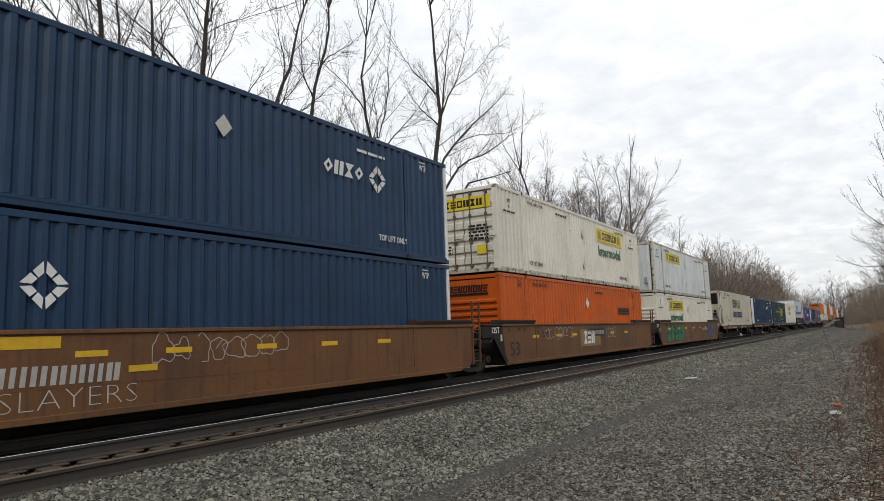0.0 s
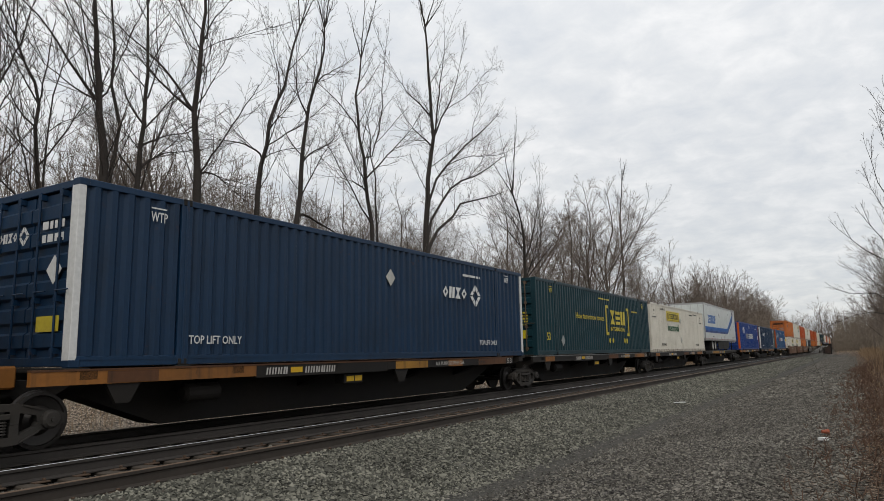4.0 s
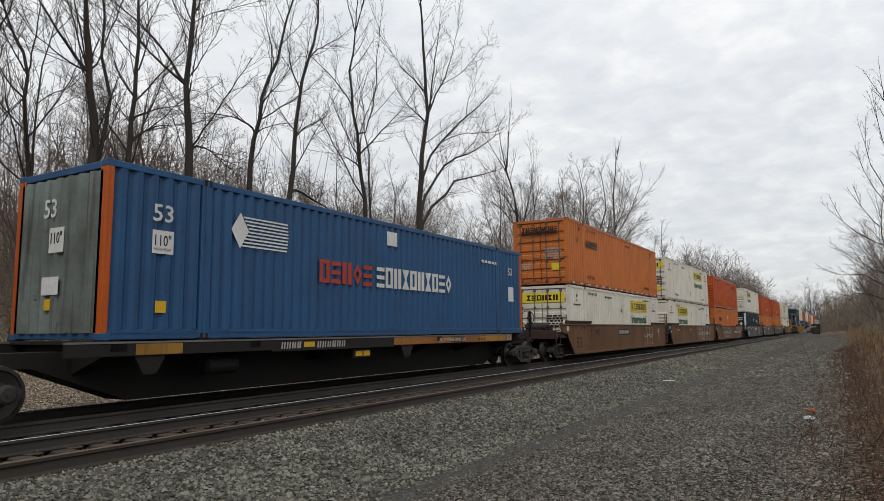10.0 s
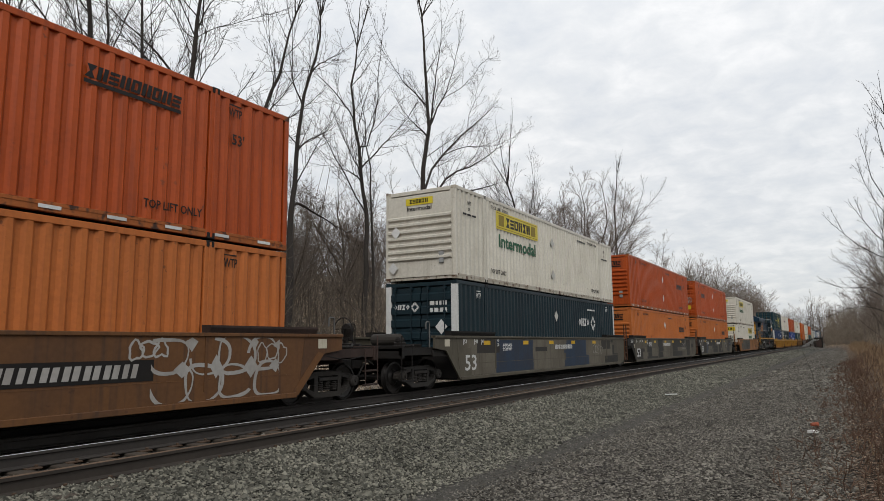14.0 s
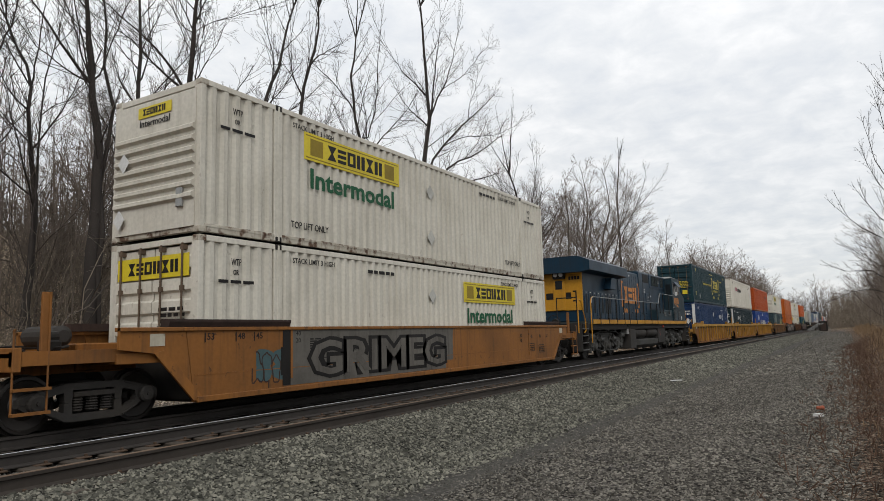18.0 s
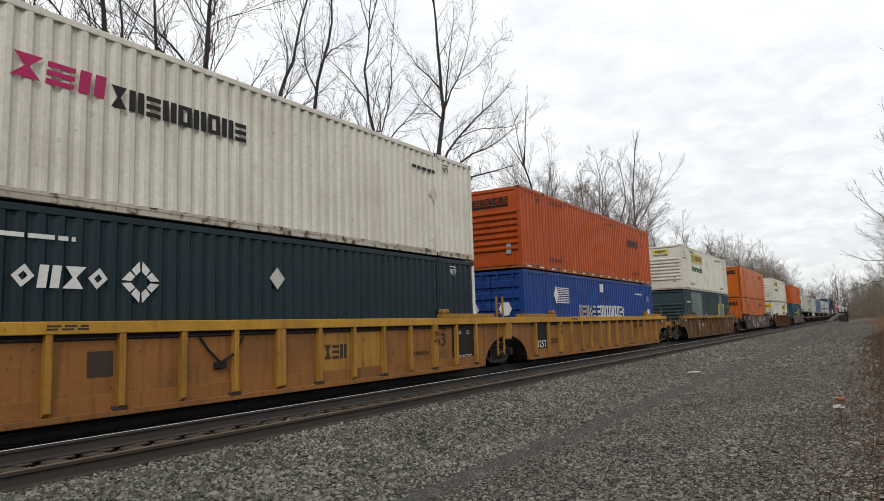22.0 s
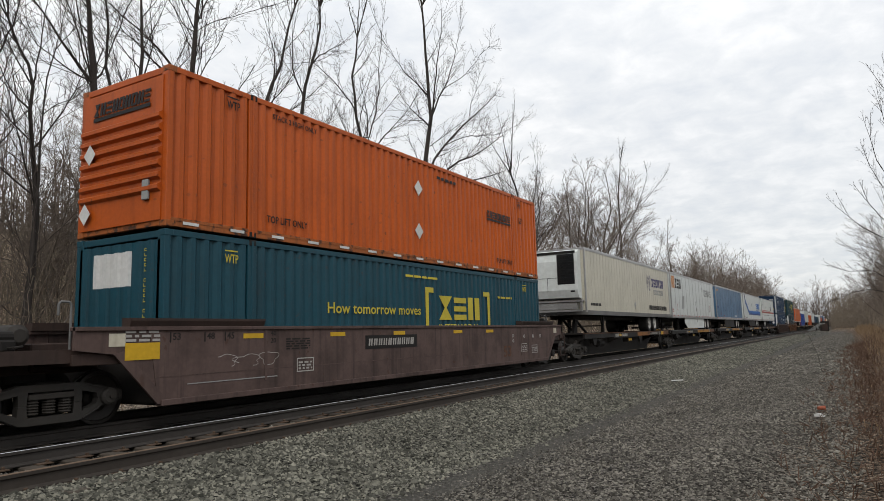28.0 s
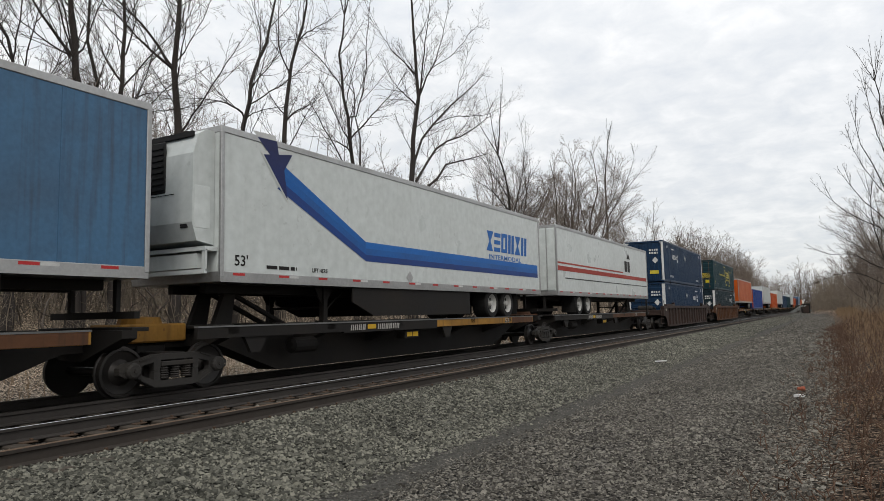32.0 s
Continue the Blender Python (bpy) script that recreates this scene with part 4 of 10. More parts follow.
# ---- bare trees ----
class Wood:
    """Branches of one tree, gathered by how fine they are."""

    def __init__(self, seed, least=0.0065, dense=(7, 6, 3), rate=1.0):
        self.r, self.rate = np.random.RandomState(seed), rate
        self.lines, self.least, self.dense, self.turn = {}, least, dense, 0.0

    def line(self, pts, r0, r1, level):
        """A tapering branch through the points, its corners cut smooth."""
        pts = np.asarray(pts, float)
        if level < 3 and len(pts) > 2:
            for _ in range(2):
                q, p = pts[:-1] * 0.75 + pts[1:] * 0.25, pts[:-1] * 0.25 + pts[1:] * 0.75
                pts = np.concatenate([pts[:1], np.stack([q, p], 1).reshape(-1, 3)[1:-1], pts[-1:]])
        m = {0: 16, 1: 10, 2: 6, 3: 4, 4: 2}[level]
        d = np.concatenate([[0], np.cumsum(np.linalg.norm(np.diff(pts, axis=0), axis=1))])
        q = np.linspace(0, d[-1], m)
        P = np.stack([np.interp(q, d, pts[:, k]) for k in range(3)], -1)
        if m > 3:
            P[1:-1] += self.r.normal(0, (0.045 if level < 2 else 0.06) * d[-1] / m, (m - 2, 3))
        R = r0 + (r1 - r0) * np.linspace(0, 1, m) ** (0.85 if level == 0 else 0.75)
        self.lines.setdefault(level, []).append((P, R))
        return P, R

    def sprout(self, P, R, level, count, reach, angle=42.0, up=0.12, lo=0.12):
        """Side branches along a branch, turned round it step by step, finer by one level, down to twigs."""
        rs = self.r
        m = len(P)
        for k in range(count):
            f = (lo + (1 - lo) * (k + rs.uniform(0.1, 0.9)) / count) * (m - 1)
            i = min(int(f), m - 2)
            w = f - i
            p = P[i] * (1 - w) + P[i + 1] * w
            r = R[i] * (1 - w) + R[i + 1] * w
            d = P[i + 1] - P[i]
            d = d / (np.linalg.norm(d) + 1e-9)
            u = np.cross(d, (0.3, 0.5, 0.81))
            u /= np.linalg.norm(u) + 1e-9
            v = np.cross(d, u)
            self.turn += 2.4 + rs.normal(0, 0.5)
            a = math.radians(angle * rs.uniform(0.65, 1.3))
            way = d * math.cos(a) + (u * math.cos(self.turn) + v * math.sin(self.turn)) * math.sin(a)
            length = reach * rs.uniform(0.5, 1.2) * (1.1 - 0.55 * f / (m - 1))
            pts = [p]
            for q in range(3):
                way = way + np.array([0, 0, up]) + rs.normal(0, 0.05, 3)
                way /= np.linalg.norm(way)
                pts.append(pts[-1] + way * length / 3)
            rr = max(min(r * 0.6, length * (0.0085 if level < 3 else 0.006) + 0.004), self.least)
            Q, S = self.line(pts if level < 4 else [pts[0], pts[-1]], rr, max(rr * 0.35, self.least * 0.8), level)
            if level < 4:
                few = int(length * self.rate * {1: 2.3, 2: 2.9, 3: 3.4}[level] + rs.uniform(0, 1))
                self.sprout(Q, S, level + 1, min(few, self.dense[level - 1]), length * {1: 0.56, 2: 0.5, 3: 0.5}[level], angle=34, up=0.05, lo=0.18)

    def meshes(self):
        thick = [tubes((np.array([p for p, _ in self.lines[l]]), np.array([r for _, r in self.lines[l]])), s) for l, s in ((0, 9), (1, 6)) if l in self.lines]
        fine = [tubes((np.array([p for p, _ in self.lines[l]]), np.array([r for _, r in self.lines[l]])), s) for l, s in ((2, 4), (3, 3), (4, 3)) if l in self.lines]
        out = [from_arrays("trunk", *join_arrays(thick))]
        if fine:
            out.append(from_arrays("twigs", *join_arrays(fine)))
        for me in out:
            me.polygons.foreach_set("use_smooth", [True] * len(me.polygons))
        return out


def plant(name, wood, place, label, bark=None, group="", turn=0.0, fine=None):
    root = new(name)
    root.matrix_basis = pose(*place, 0, 0, turn)
    tagged(root, label, "tree", group)
    ms = wood.meshes()
    part("trunk", ms[0], bark or BARK, root)
    if len(ms) > 1:
        part("crown", ms[1], fine or TWIG, root)
    return root


def shaped_tree(seed, x, stems, radius, label, twig=1.0, count=8, y0=None, turn=0.0, group="trees beyond the track"):
    """A tree with known stems: each a line of (across, height); the first is the trunk and is carried down to the ground."""
    w = Wood(seed, 0.0056, (10, 8, 4))
    mid = stems[0][0][0]
    gz = ground_height(x) - 0.1
    grown = []
    for k, st in enumerate(stems):
        slope = w.r.normal(0, 0.25)
        pts = [np.array((slope * (b - st[0][1]) if k else w.r.normal(0, 0.06), a - mid, b - gz)) for a, b in st]
        low = k and st[0][1] < 8.6 and st[0][1] < st[-1][1] - 1.5 and len(st) > 3
        r0 = radius
        if k == 0:
            pts = [np.array((0, -0.15, 0)), np.array((0, w.r.normal(0, 0.08), pts[0][2] * 0.5))] + pts
        elif low:
            pts = [np.array((0.1, 0.35 * pts[0][1], 0)), np.array((0.1, 0.7 * pts[0][1], pts[0][2] * 0.5))] + pts
            r0 = radius * 0.62
        else:
            # the limb springs from the wood that is nearest to its first known point
            best = min(((float(np.linalg.norm(q - pts[0])), j, i) for j, (Q, _) in enumerate(grown) for i, q in enumerate(Q) if q[2] < pts[0][2] + 0.3), default=None)
            Q, S = grown[best[1]]
            start = Q[best[2]]
            for q in pts:
                q[0] += start[0]
            pts = [start] + ([pts[0]] if best[0] > 0.25 else []) + pts[1:]
            r0 = min(S[best[2]] * 0.6, radius * 0.42)
        P, R = w.line(pts, r0, max(r0 * 0.2, 0.014), 0 if k == 0 else 1)
        grown.append((P, R))
        L = float(np.linalg.norm(np.diff(P, axis=0), axis=1).sum())
        d = P[-1] - P[-3]
        d = d / np.linalg.norm(d)
        for q in range(4 if k == 0 else 2):
            # growth goes on past the last known point
            e = d + w.r.normal(0, 0.26, 3) + np.array([0, 0, 0.12])
            e /= np.linalg.norm(e)
            n = (3.2 if k == 0 else 1.9) * twig * w.r.uniform(0.8, 1.3)
            Q, S = w.line([P[-1], P[-1] + e * n * 0.5, P[-1] + e * n + np.array([0, 0, 0.1])], R[-1], 0.008, 1)
            w.sprout(Q, S, 2, 5, 1.2 * twig, angle=30)
        if k == 0:
            w.sprout(P[5:], R[5:], 1, count + 2, 4.0 * twig, angle=40, up=0.1)
        else:
            flat = 1 - abs(float((P[-1] - P[0])[2])) / (L + 1e-6)
            w.sprout(P[1:], R[1:], 2, int(3 + L * 1.5), (2.1 + 0.5 * flat) * twig, angle=36, up=0.05 + 0.16 * flat)
    return plant("bare_tree", w, (x, mid if y0 is None else y0, gz), label, group=group, turn=turn)


def wild_tree(seed, height, radius, leaders=5, spread=24.0, first=0.3, least=0.008, dense=(7, 8, 4), boughs=17, rate=1.0):
    """A free-grown bare tree of that height: a trunk that parts into steep leaders, each with its own boughs."""
    w = Wood(seed, least, dense, rate)
    rs = w.r
    pts = [(0, 0, -0.2)] + [(rs.normal(0, 0.02) * height, rs.normal(0, 0.02) * height, height * f) for f in (0.25, 0.5, 0.75, 1.0)]
    P, R = w.line(pts, radius, 0.02, 0)
    stems = [(P[5:], R[5:])]
    for k in range(leaders):
        i = min(int((first + rs.uniform(-0.08, 0.22)) * 15), 12)
        a, lean = k * 2.4 + rs.normal(0, 0.4), math.radians(spread * rs.uniform(0.6, 1.6))
        p, n = P[i], (height - P[i][2]) * rs.uniform(0.72, 0.98)
        side = np.array([math.cos(a), math.sin(a), 0.0])
        pts = [p]
        for q in range(4):
            way = side * math.sin(lean) + np.array([0, 0, math.cos(lean)]) + rs.normal(0, 0.06, 3)
            pts.append(pts[-1] + way / np.linalg.norm(way) * n / 4)
            lean *= 0.86
        stems.append(w.line(pts, min(R[i] * 0.7, radius * 0.55), 0.014, 1))
    for Q, S in stems:
        w.sprout(Q, S, 2, boughs, height * 0.22, angle=46, up=0.04)
    # a few weak boughs low on the trunk
    w.sprout(P[3:8], R[3:8], 2, 4, height * 0.12, angle=62, up=0.1)
    return w


T = [
    (0, 0.15, "slim dark bare tree at the wood's edge", [[(11.4, 7.6), (11.2, 8.6), (11.2, 10.1), (10.8, 10.7), (10.4, 11.6)], [(11.5, 7.7), (11.6, 8.9), (11.6, 9.5), (11.8, 11)], [(11.2, 8.6), (10.6, 9.2), (10.1, 10.0)], [(11.6, 8.9), (12.0, 9.2), (12.5, 9.5)], [(11.2, 9.6), (10.7, 10.5), (10.3, 11.5)]]),
    (9, 0.2, "dark bare tree at the near end of the wood", [[(9.9, 6.5), (9.7, 8.2), (9.5, 10.0), (9.4, 12.0)], [(9.7, 8.2), (9.2, 9.4), (8.6, 10.6), (8.2, 12.0)], [(9.6, 8.8), (10.1, 10.2), (10.3, 12.2)], [(9.6, 7.6), (8.8, 8.2), (7.9, 8.6)]]),
    (1, 0.27, "thick bare tree that forks into many steep limbs", [[(13.6, 7.5), (13.5, 8.8), (13.4, 9.5), (13.3, 10.3), (13.1, 11.7), (13.0, 13.2), (12.8, 14.5)], [(13.3, 10.3), (12.5, 10.9), (11.6, 11.9), (10.8, 12.6), (10.0, 12.9)], [(13.3, 10.4), (12.9, 11.2), (12.4, 12.3), (12.0, 13.4), (11.8, 14.0)], [(13.4, 10.5), (13.4, 12.3), (13.3, 13.6), (13.3, 14.7)], [(13.5, 10.5), (13.8, 11.8), (14.3, 13.1), (14.9, 14.7)], [(13.1, 10.2), (12.6, 10.4), (12.0, 10.6), (11.2, 10.9)], [(13.8, 7.9), (14.1, 9.2), (14.1, 10.0), (13.9, 11.2), (13.9, 13.3), (13.9, 14.3)], [(13.2, 10.5), (12.7, 11.6), (12.2, 12.9), (11.0, 14.2)]]),
    (2, 0.18, "crooked bare tree with low side limbs", [[(14.9, 7.6), (15.0, 9.6), (15.1, 11.1), (15.0, 13.1), (15.0, 14.8)], [(15.0, 9.0), (15.9, 9.8), (16.8, 10.1)], [(15.1, 10.8), (15.5, 11.8), (16.0, 12.9), (16.1, 14.5)], [(15.1, 8.5), (16.1, 9.2), (17.1, 9.5)], [(15.0, 9.9), (14.6, 10.6), (14.4, 11.4)]]),
    (3, 0.26, "tall bare tree with a broken stub on its trunk", [[(17.6, 7.6), (17.4, 9.6), (17.3, 10.9), (17.6, 12.8), (17.6, 14.5), (17.5, 16.7)], [(17.2, 11.2), (16.6, 12.4), (15.9, 13.0), (14.7, 13.7), (13.9, 14.1)], [(17.3, 11.1), (16.0, 11.8), (15.2, 12.4), (14.5, 12.7)], [(17.4, 11.5), (17.8, 14.2), (18.5, 15.8), (19.6, 17.3)], [(17.7, 13.9), (18.4, 14.7), (19.3, 15.2), (20.2, 15.8)], [(17.9, 14.5), (18.0, 16.1), (18.1, 17.0)], [(17.3, 14.1), (16.6, 15.0), (15.8, 15.6)], [(17.6, 8.8), (18.6, 8.8), (18.8, 8.6)]]),
    (4, 0.19, "leaning bare tree with a bent trunk", [[(20.7, 7.9), (20.9, 9.2), (21.2, 10.3), (21.4, 11.5), (21.8, 13.0), (22.4, 13.8), (22.8, 15.4), (23.3, 17.4)], [(22.1, 13.6), (21.7, 14.5), (21.2, 15.0)], [(21.2, 10.3), (20.1, 10.6), (18.8, 10.4)], [(21.3, 10.3), (22.3, 10.9), (23.6, 11.3)]]),
    (5, 0.20, "tall slender bare tree", [[(23.3, 7.6), (23.5, 9.5), (23.7, 11.4), (24.1, 13.0), (24.5, 14.9), (25.1, 16.8), (25.2, 18.2)], [(24.1, 13.0), (23.3, 14.1), (23.5, 16.0)], [(23.7, 10.9), (25.4, 12.0)], [(24.6, 15.1), (27.6, 17.3)], [(23.5, 8.1), (25.5, 7.7), (27.8, 7.2)]]),
    (6, 0.19, "many-stemmed bare tree hung with old vines", [[(29.2, 7.6), (28.7, 10.6), (28.1, 13.5), (27.8, 15.7), (28.1, 17.6)], [(29.0, 11.8), (30.0, 14.2), (30.3, 17.0), (30.6, 18.8)], [(28.0, 13.6), (26.4, 14.7), (24.9, 15.2)], [(28.7, 10.3), (27.5, 10.5), (26.7, 10.5)], [(29.9, 7.7), (30.0, 9.1), (30.6, 12.0), (31.2, 14.4)], [(29.1, 11.3), (30.9, 13.0), (32.6, 14.8)]]),
    (7, 0.27, "spreading bare tree with long low limbs to one side", [[(34.8, 7.5), (34.9, 10.0), (35.1, 12.1), (35.6, 14.5), (36.0, 15.7), (35.7, 16.8), (35.4, 18.0), (35.2, 19.4), (35.0, 20.9), (34.8, 22.3)], [(36.0, 15.6), (36.4, 17.5), (36.6, 18.9), (37.0, 20.6), (37.3, 22.4)], [(36.0, 15.5), (37.0, 16.9), (38.0, 18.1), (38.9, 19.5), (39.9, 21.3), (40.7, 23.1)], [(38.0, 18.1), (39.4, 18.7), (41.5, 20.4), (42.9, 22.0), (44.1, 22.9)], [(35.8, 16.6), (34.6, 17.2), (33.5, 17.4), (32.8, 18.2)], [(35.8, 14.6), (34.2, 14.8), (32.7, 15.3)], [(35.1, 10.4), (35.9, 12.1), (36.8, 13.0), (38.3, 14.0), (39.3, 14.9), (40.8, 16.0), (42.4, 17.1), (44.0, 18.2), (46.6, 20.0)], [(41.7, 16.6), (42.7, 18.2), (43.9, 19.4), (45.2, 21.4)], [(38.7, 14.3), (42.1, 15.5), (45.3, 16.3), (47.9, 17.6)], [(35.0, 8.9), (36.6, 10.4), (38.8, 12.1), (41.1, 13.4), (43.3, 14.3), (46.7, 15.6), (49.5, 16.8), (53.3, 19.5)], [(43.1, 14.2), (46.3, 16.1), (49.7, 19.0)], [(34.9, 8.1), (37.0, 9.3), (38.6, 10.6), (40.2, 11.6), (43.2, 12.4), (45.6, 13.3), (47.6, 13.9)]]),
    (8, 0.24, "round-headed bare tree farther down the line", [[(49.7, 7.4), (49.5, 10.0), (48.7, 12.4), (47.8, 13.8)], [(49.7, 8.4), (51.5, 11.6), (52.3, 14.7)], [(50.6, 8.0), (54.9, 10.7), (56.6, 13.9)], [(49.4, 9.4), (45.4, 10.6), (42.8, 10.9)]]),
]
for k, (_, radius, label, stems) in enumerate(T):
    scale = 1.0 if k < 7 else 1.2 if k < 8 else 1.0 if k == 8 else 1.4
    shaped_tree(40 + k, -22.0, stems, radius, label, twig=scale, count=9 if k < 8 else 11)

shaped_tree(58, -25.0, [[(0, 12.6), (-0.1, 16.4), (0, 19.5), (0.4, 22.2), (0.5, 23.6)], [(0.1, 13.7), (1.9, 16), (3.3, 18.7), (4.2, 21.2)], [(2.3, 16.5), (4.6, 18.7), (6.1, 20.2)], [(-0.1, 17.2), (-0.6, 20.2), (-0.8, 22.0)]],
            0.24, "tall bare tree with one wide forked limb", twig=0.85, count=10, y0=88, turn=-90)

# leaning over the road on the camera's own side
shaped_tree(61, 4.4, [[(0, 2), (0.3, 5), (0.1, 8), (0.5, 10.5), (0.3, 12.5)], [(0.2, 3.5), (1.8, 4.0), (2.8, 5.0), (4.2, 4.9)], [(0.3, 5.5), (1.6, 7.0), (2.6, 7.2), (3.8, 8.6)], [(0.2, 8), (1.5, 10), (2.3, 12)], [(0.1, 4), (-2, 6), (-3, 9)], [(0.1, 9), (-1.5, 11.5)]],
            0.15, "bare tree with crooked limbs over the road's edge", twig=0.8, count=13, y0=54, turn=90, group="roadside trees")
shaped_tree(62, 4.6, [[(0, 2), (-0.2, 4), (0.4, 6.5), (0.9, 9), (0.8, 11)], [(0.1, 3), (2.2, 4.4), (4.0, 4.2), (5.4, 3.6)], [(0.2, 5.5), (2.4, 6.9), (3.6, 7.9)], [(0, 4.5), (-2, 6.5), (-2.6, 8.5)]],
            0.13, "low crooked bare tree drooping towards the road", twig=0.85, count=13, y0=72, turn=90, group="roadside trees")

shaped_tree(63, 3.7, [[(0, 2), (0.3, 5), (0.2, 8), (0.6, 11), (0.8, 13.5)], [(0.2, 4.8), (1.0, 6.0), (1.7, 6.6), (2.3, 7.6)], [(0.3, 6.2), (1.0, 8.4), (1.5, 10.2), (1.8, 11.6)], [(0.4, 8), (0.9, 10.4), (1.2, 12.6)], [(0.1, 5), (-2, 8), (-3, 11)]],
            0.12, "bare tree with upswept limbs beside the road", twig=0.7, count=11, y0=43, turn=90, group="roadside trees")

# free-grown kinds, each built once and copied along the line, haze painted in as paler bark and twigs; the far ones
# with fewer, thicker twigs
KINDS, FARKINDS = [], []
for k, (h, r, n, spread, first) in enumerate([(17, 0.2, 8, 32, 0.26), (14, 0.17, 9, 36, 0.2), (20, 0.24, 7, 26, 0.32), (11, 0.10, 5, 24, 0.25)]):
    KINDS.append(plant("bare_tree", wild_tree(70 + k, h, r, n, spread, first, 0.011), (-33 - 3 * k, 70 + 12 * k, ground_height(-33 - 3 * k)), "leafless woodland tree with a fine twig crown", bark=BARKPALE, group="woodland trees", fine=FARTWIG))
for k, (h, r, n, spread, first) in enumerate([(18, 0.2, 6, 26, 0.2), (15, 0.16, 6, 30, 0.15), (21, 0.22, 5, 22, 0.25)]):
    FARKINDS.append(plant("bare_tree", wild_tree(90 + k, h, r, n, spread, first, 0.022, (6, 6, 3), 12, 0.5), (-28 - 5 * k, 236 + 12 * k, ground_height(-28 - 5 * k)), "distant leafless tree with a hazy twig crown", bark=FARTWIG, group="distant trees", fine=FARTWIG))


def grove(kinds, places, seed):
    rnd = random.Random(seed)
    for x, y, s, k in places:
        ob = copy_thing(kinds[k % len(kinds)], pose(x, y, ground_height(x) - 0.1, rnd.uniform(-3, 3), rnd.uniform(-3, 3), rnd.uniform(0, 360)))
        ob.scale = (s, s, s)


rnd = random.Random(5)
spots, far = [], []
# second row behind the near trees
for y in range(-10, 64, 5):
    spots.append((-28 - rnd.uniform(0, 8), y + rnd.uniform(-2, 2), rnd.uniform(0.55, 0.75), rnd.randrange(4)))
for y in range(-12, 90, 4):
    spots.append((-36 - rnd.uniform(0, 16), y + rnd.uniform(-2, 2), rnd.uniform(0.5, 0.68), rnd.randrange(4)))
# young trunks among the thicket
for y in range(-8, 40, 3):
    spots.append((-23.5 - rnd.uniform(0, 4.5), y + rnd.uniform(-1.2, 1.2), rnd.uniform(0.42, 0.6), rnd.choice((0, 2, 3, 3))))
# along the line into the distance
for y, x, s, k in [(68, -25, 0.95, 0), (73.5, -25, 0.93, 2), (81, -25, 1.0, 2), (98, -27, 0.62, 1), (106, -27, 0.66, 0), (117, -25, 1.02, 0), (126, -26, 0.75, 1), (136, -25, 1.2, 1), (149, -26, 0.8, 1), (160, -26, 0.85, 1), (173, -25, 1.02, 0), (192, -27, 0.8, 0), (77, -29, 0.8, 0), (86, -28, 0.85, 1), (92, -25, 0.8, 1), (112, -29, 0.8, 2), (122, -24, 0.85, 1), (131, -28, 0.8, 0), (142, -24, 0.9, 1), (154, -24, 0.95, 0), (166, -28, 0.85, 2), (180, -25, 0.95, 1), (186, -24, 0.85, 2)]:
    spots.append((x, y, s, k))
for y in range(200, 400, 6):
    far.append((-22 - rnd.uniform(0, 16), y + rnd.uniform(-4, 4), rnd.uniform(0.85, 1.15), rnd.randrange(3)))
for y in range(66, 300, 26):
    far.append((-38 - rnd.uniform(0, 14), y + rnd.uniform(-4, 4), rnd.uniform(0.6, 0.8), rnd.randrange(3)))
# the far end of the straight
for k in range(24):
    far.append((-26 + 2.6 * k + rnd.uniform(-2, 2), 420 + rnd.uniform(-30, 70), rnd.uniform(0.9, 1.3), rnd.randrange(3)))
# on the camera's own side
for y, x, s, k in [(66, 6.4, 0.72, 1), (78, 6.0, 0.75, 0), (90, 5.6, 0.7, 2), (104, 5.6, 0.72, 1), (120, 5.2, 0.75, 0), (138, 5.0, 0.72, 2)]:
    spots.append((x, y, s, k))
for y in range(150, 330, 11):
    far.append((5.0 + rnd.uniform(0, 9) - (y - 150) * 0.03, y + rnd.uniform(-3, 3), rnd.uniform(0.6, 0.85), rnd.randrange(3)))
grove(KINDS, spots, 9)
grove(FARKINDS, far, 10)


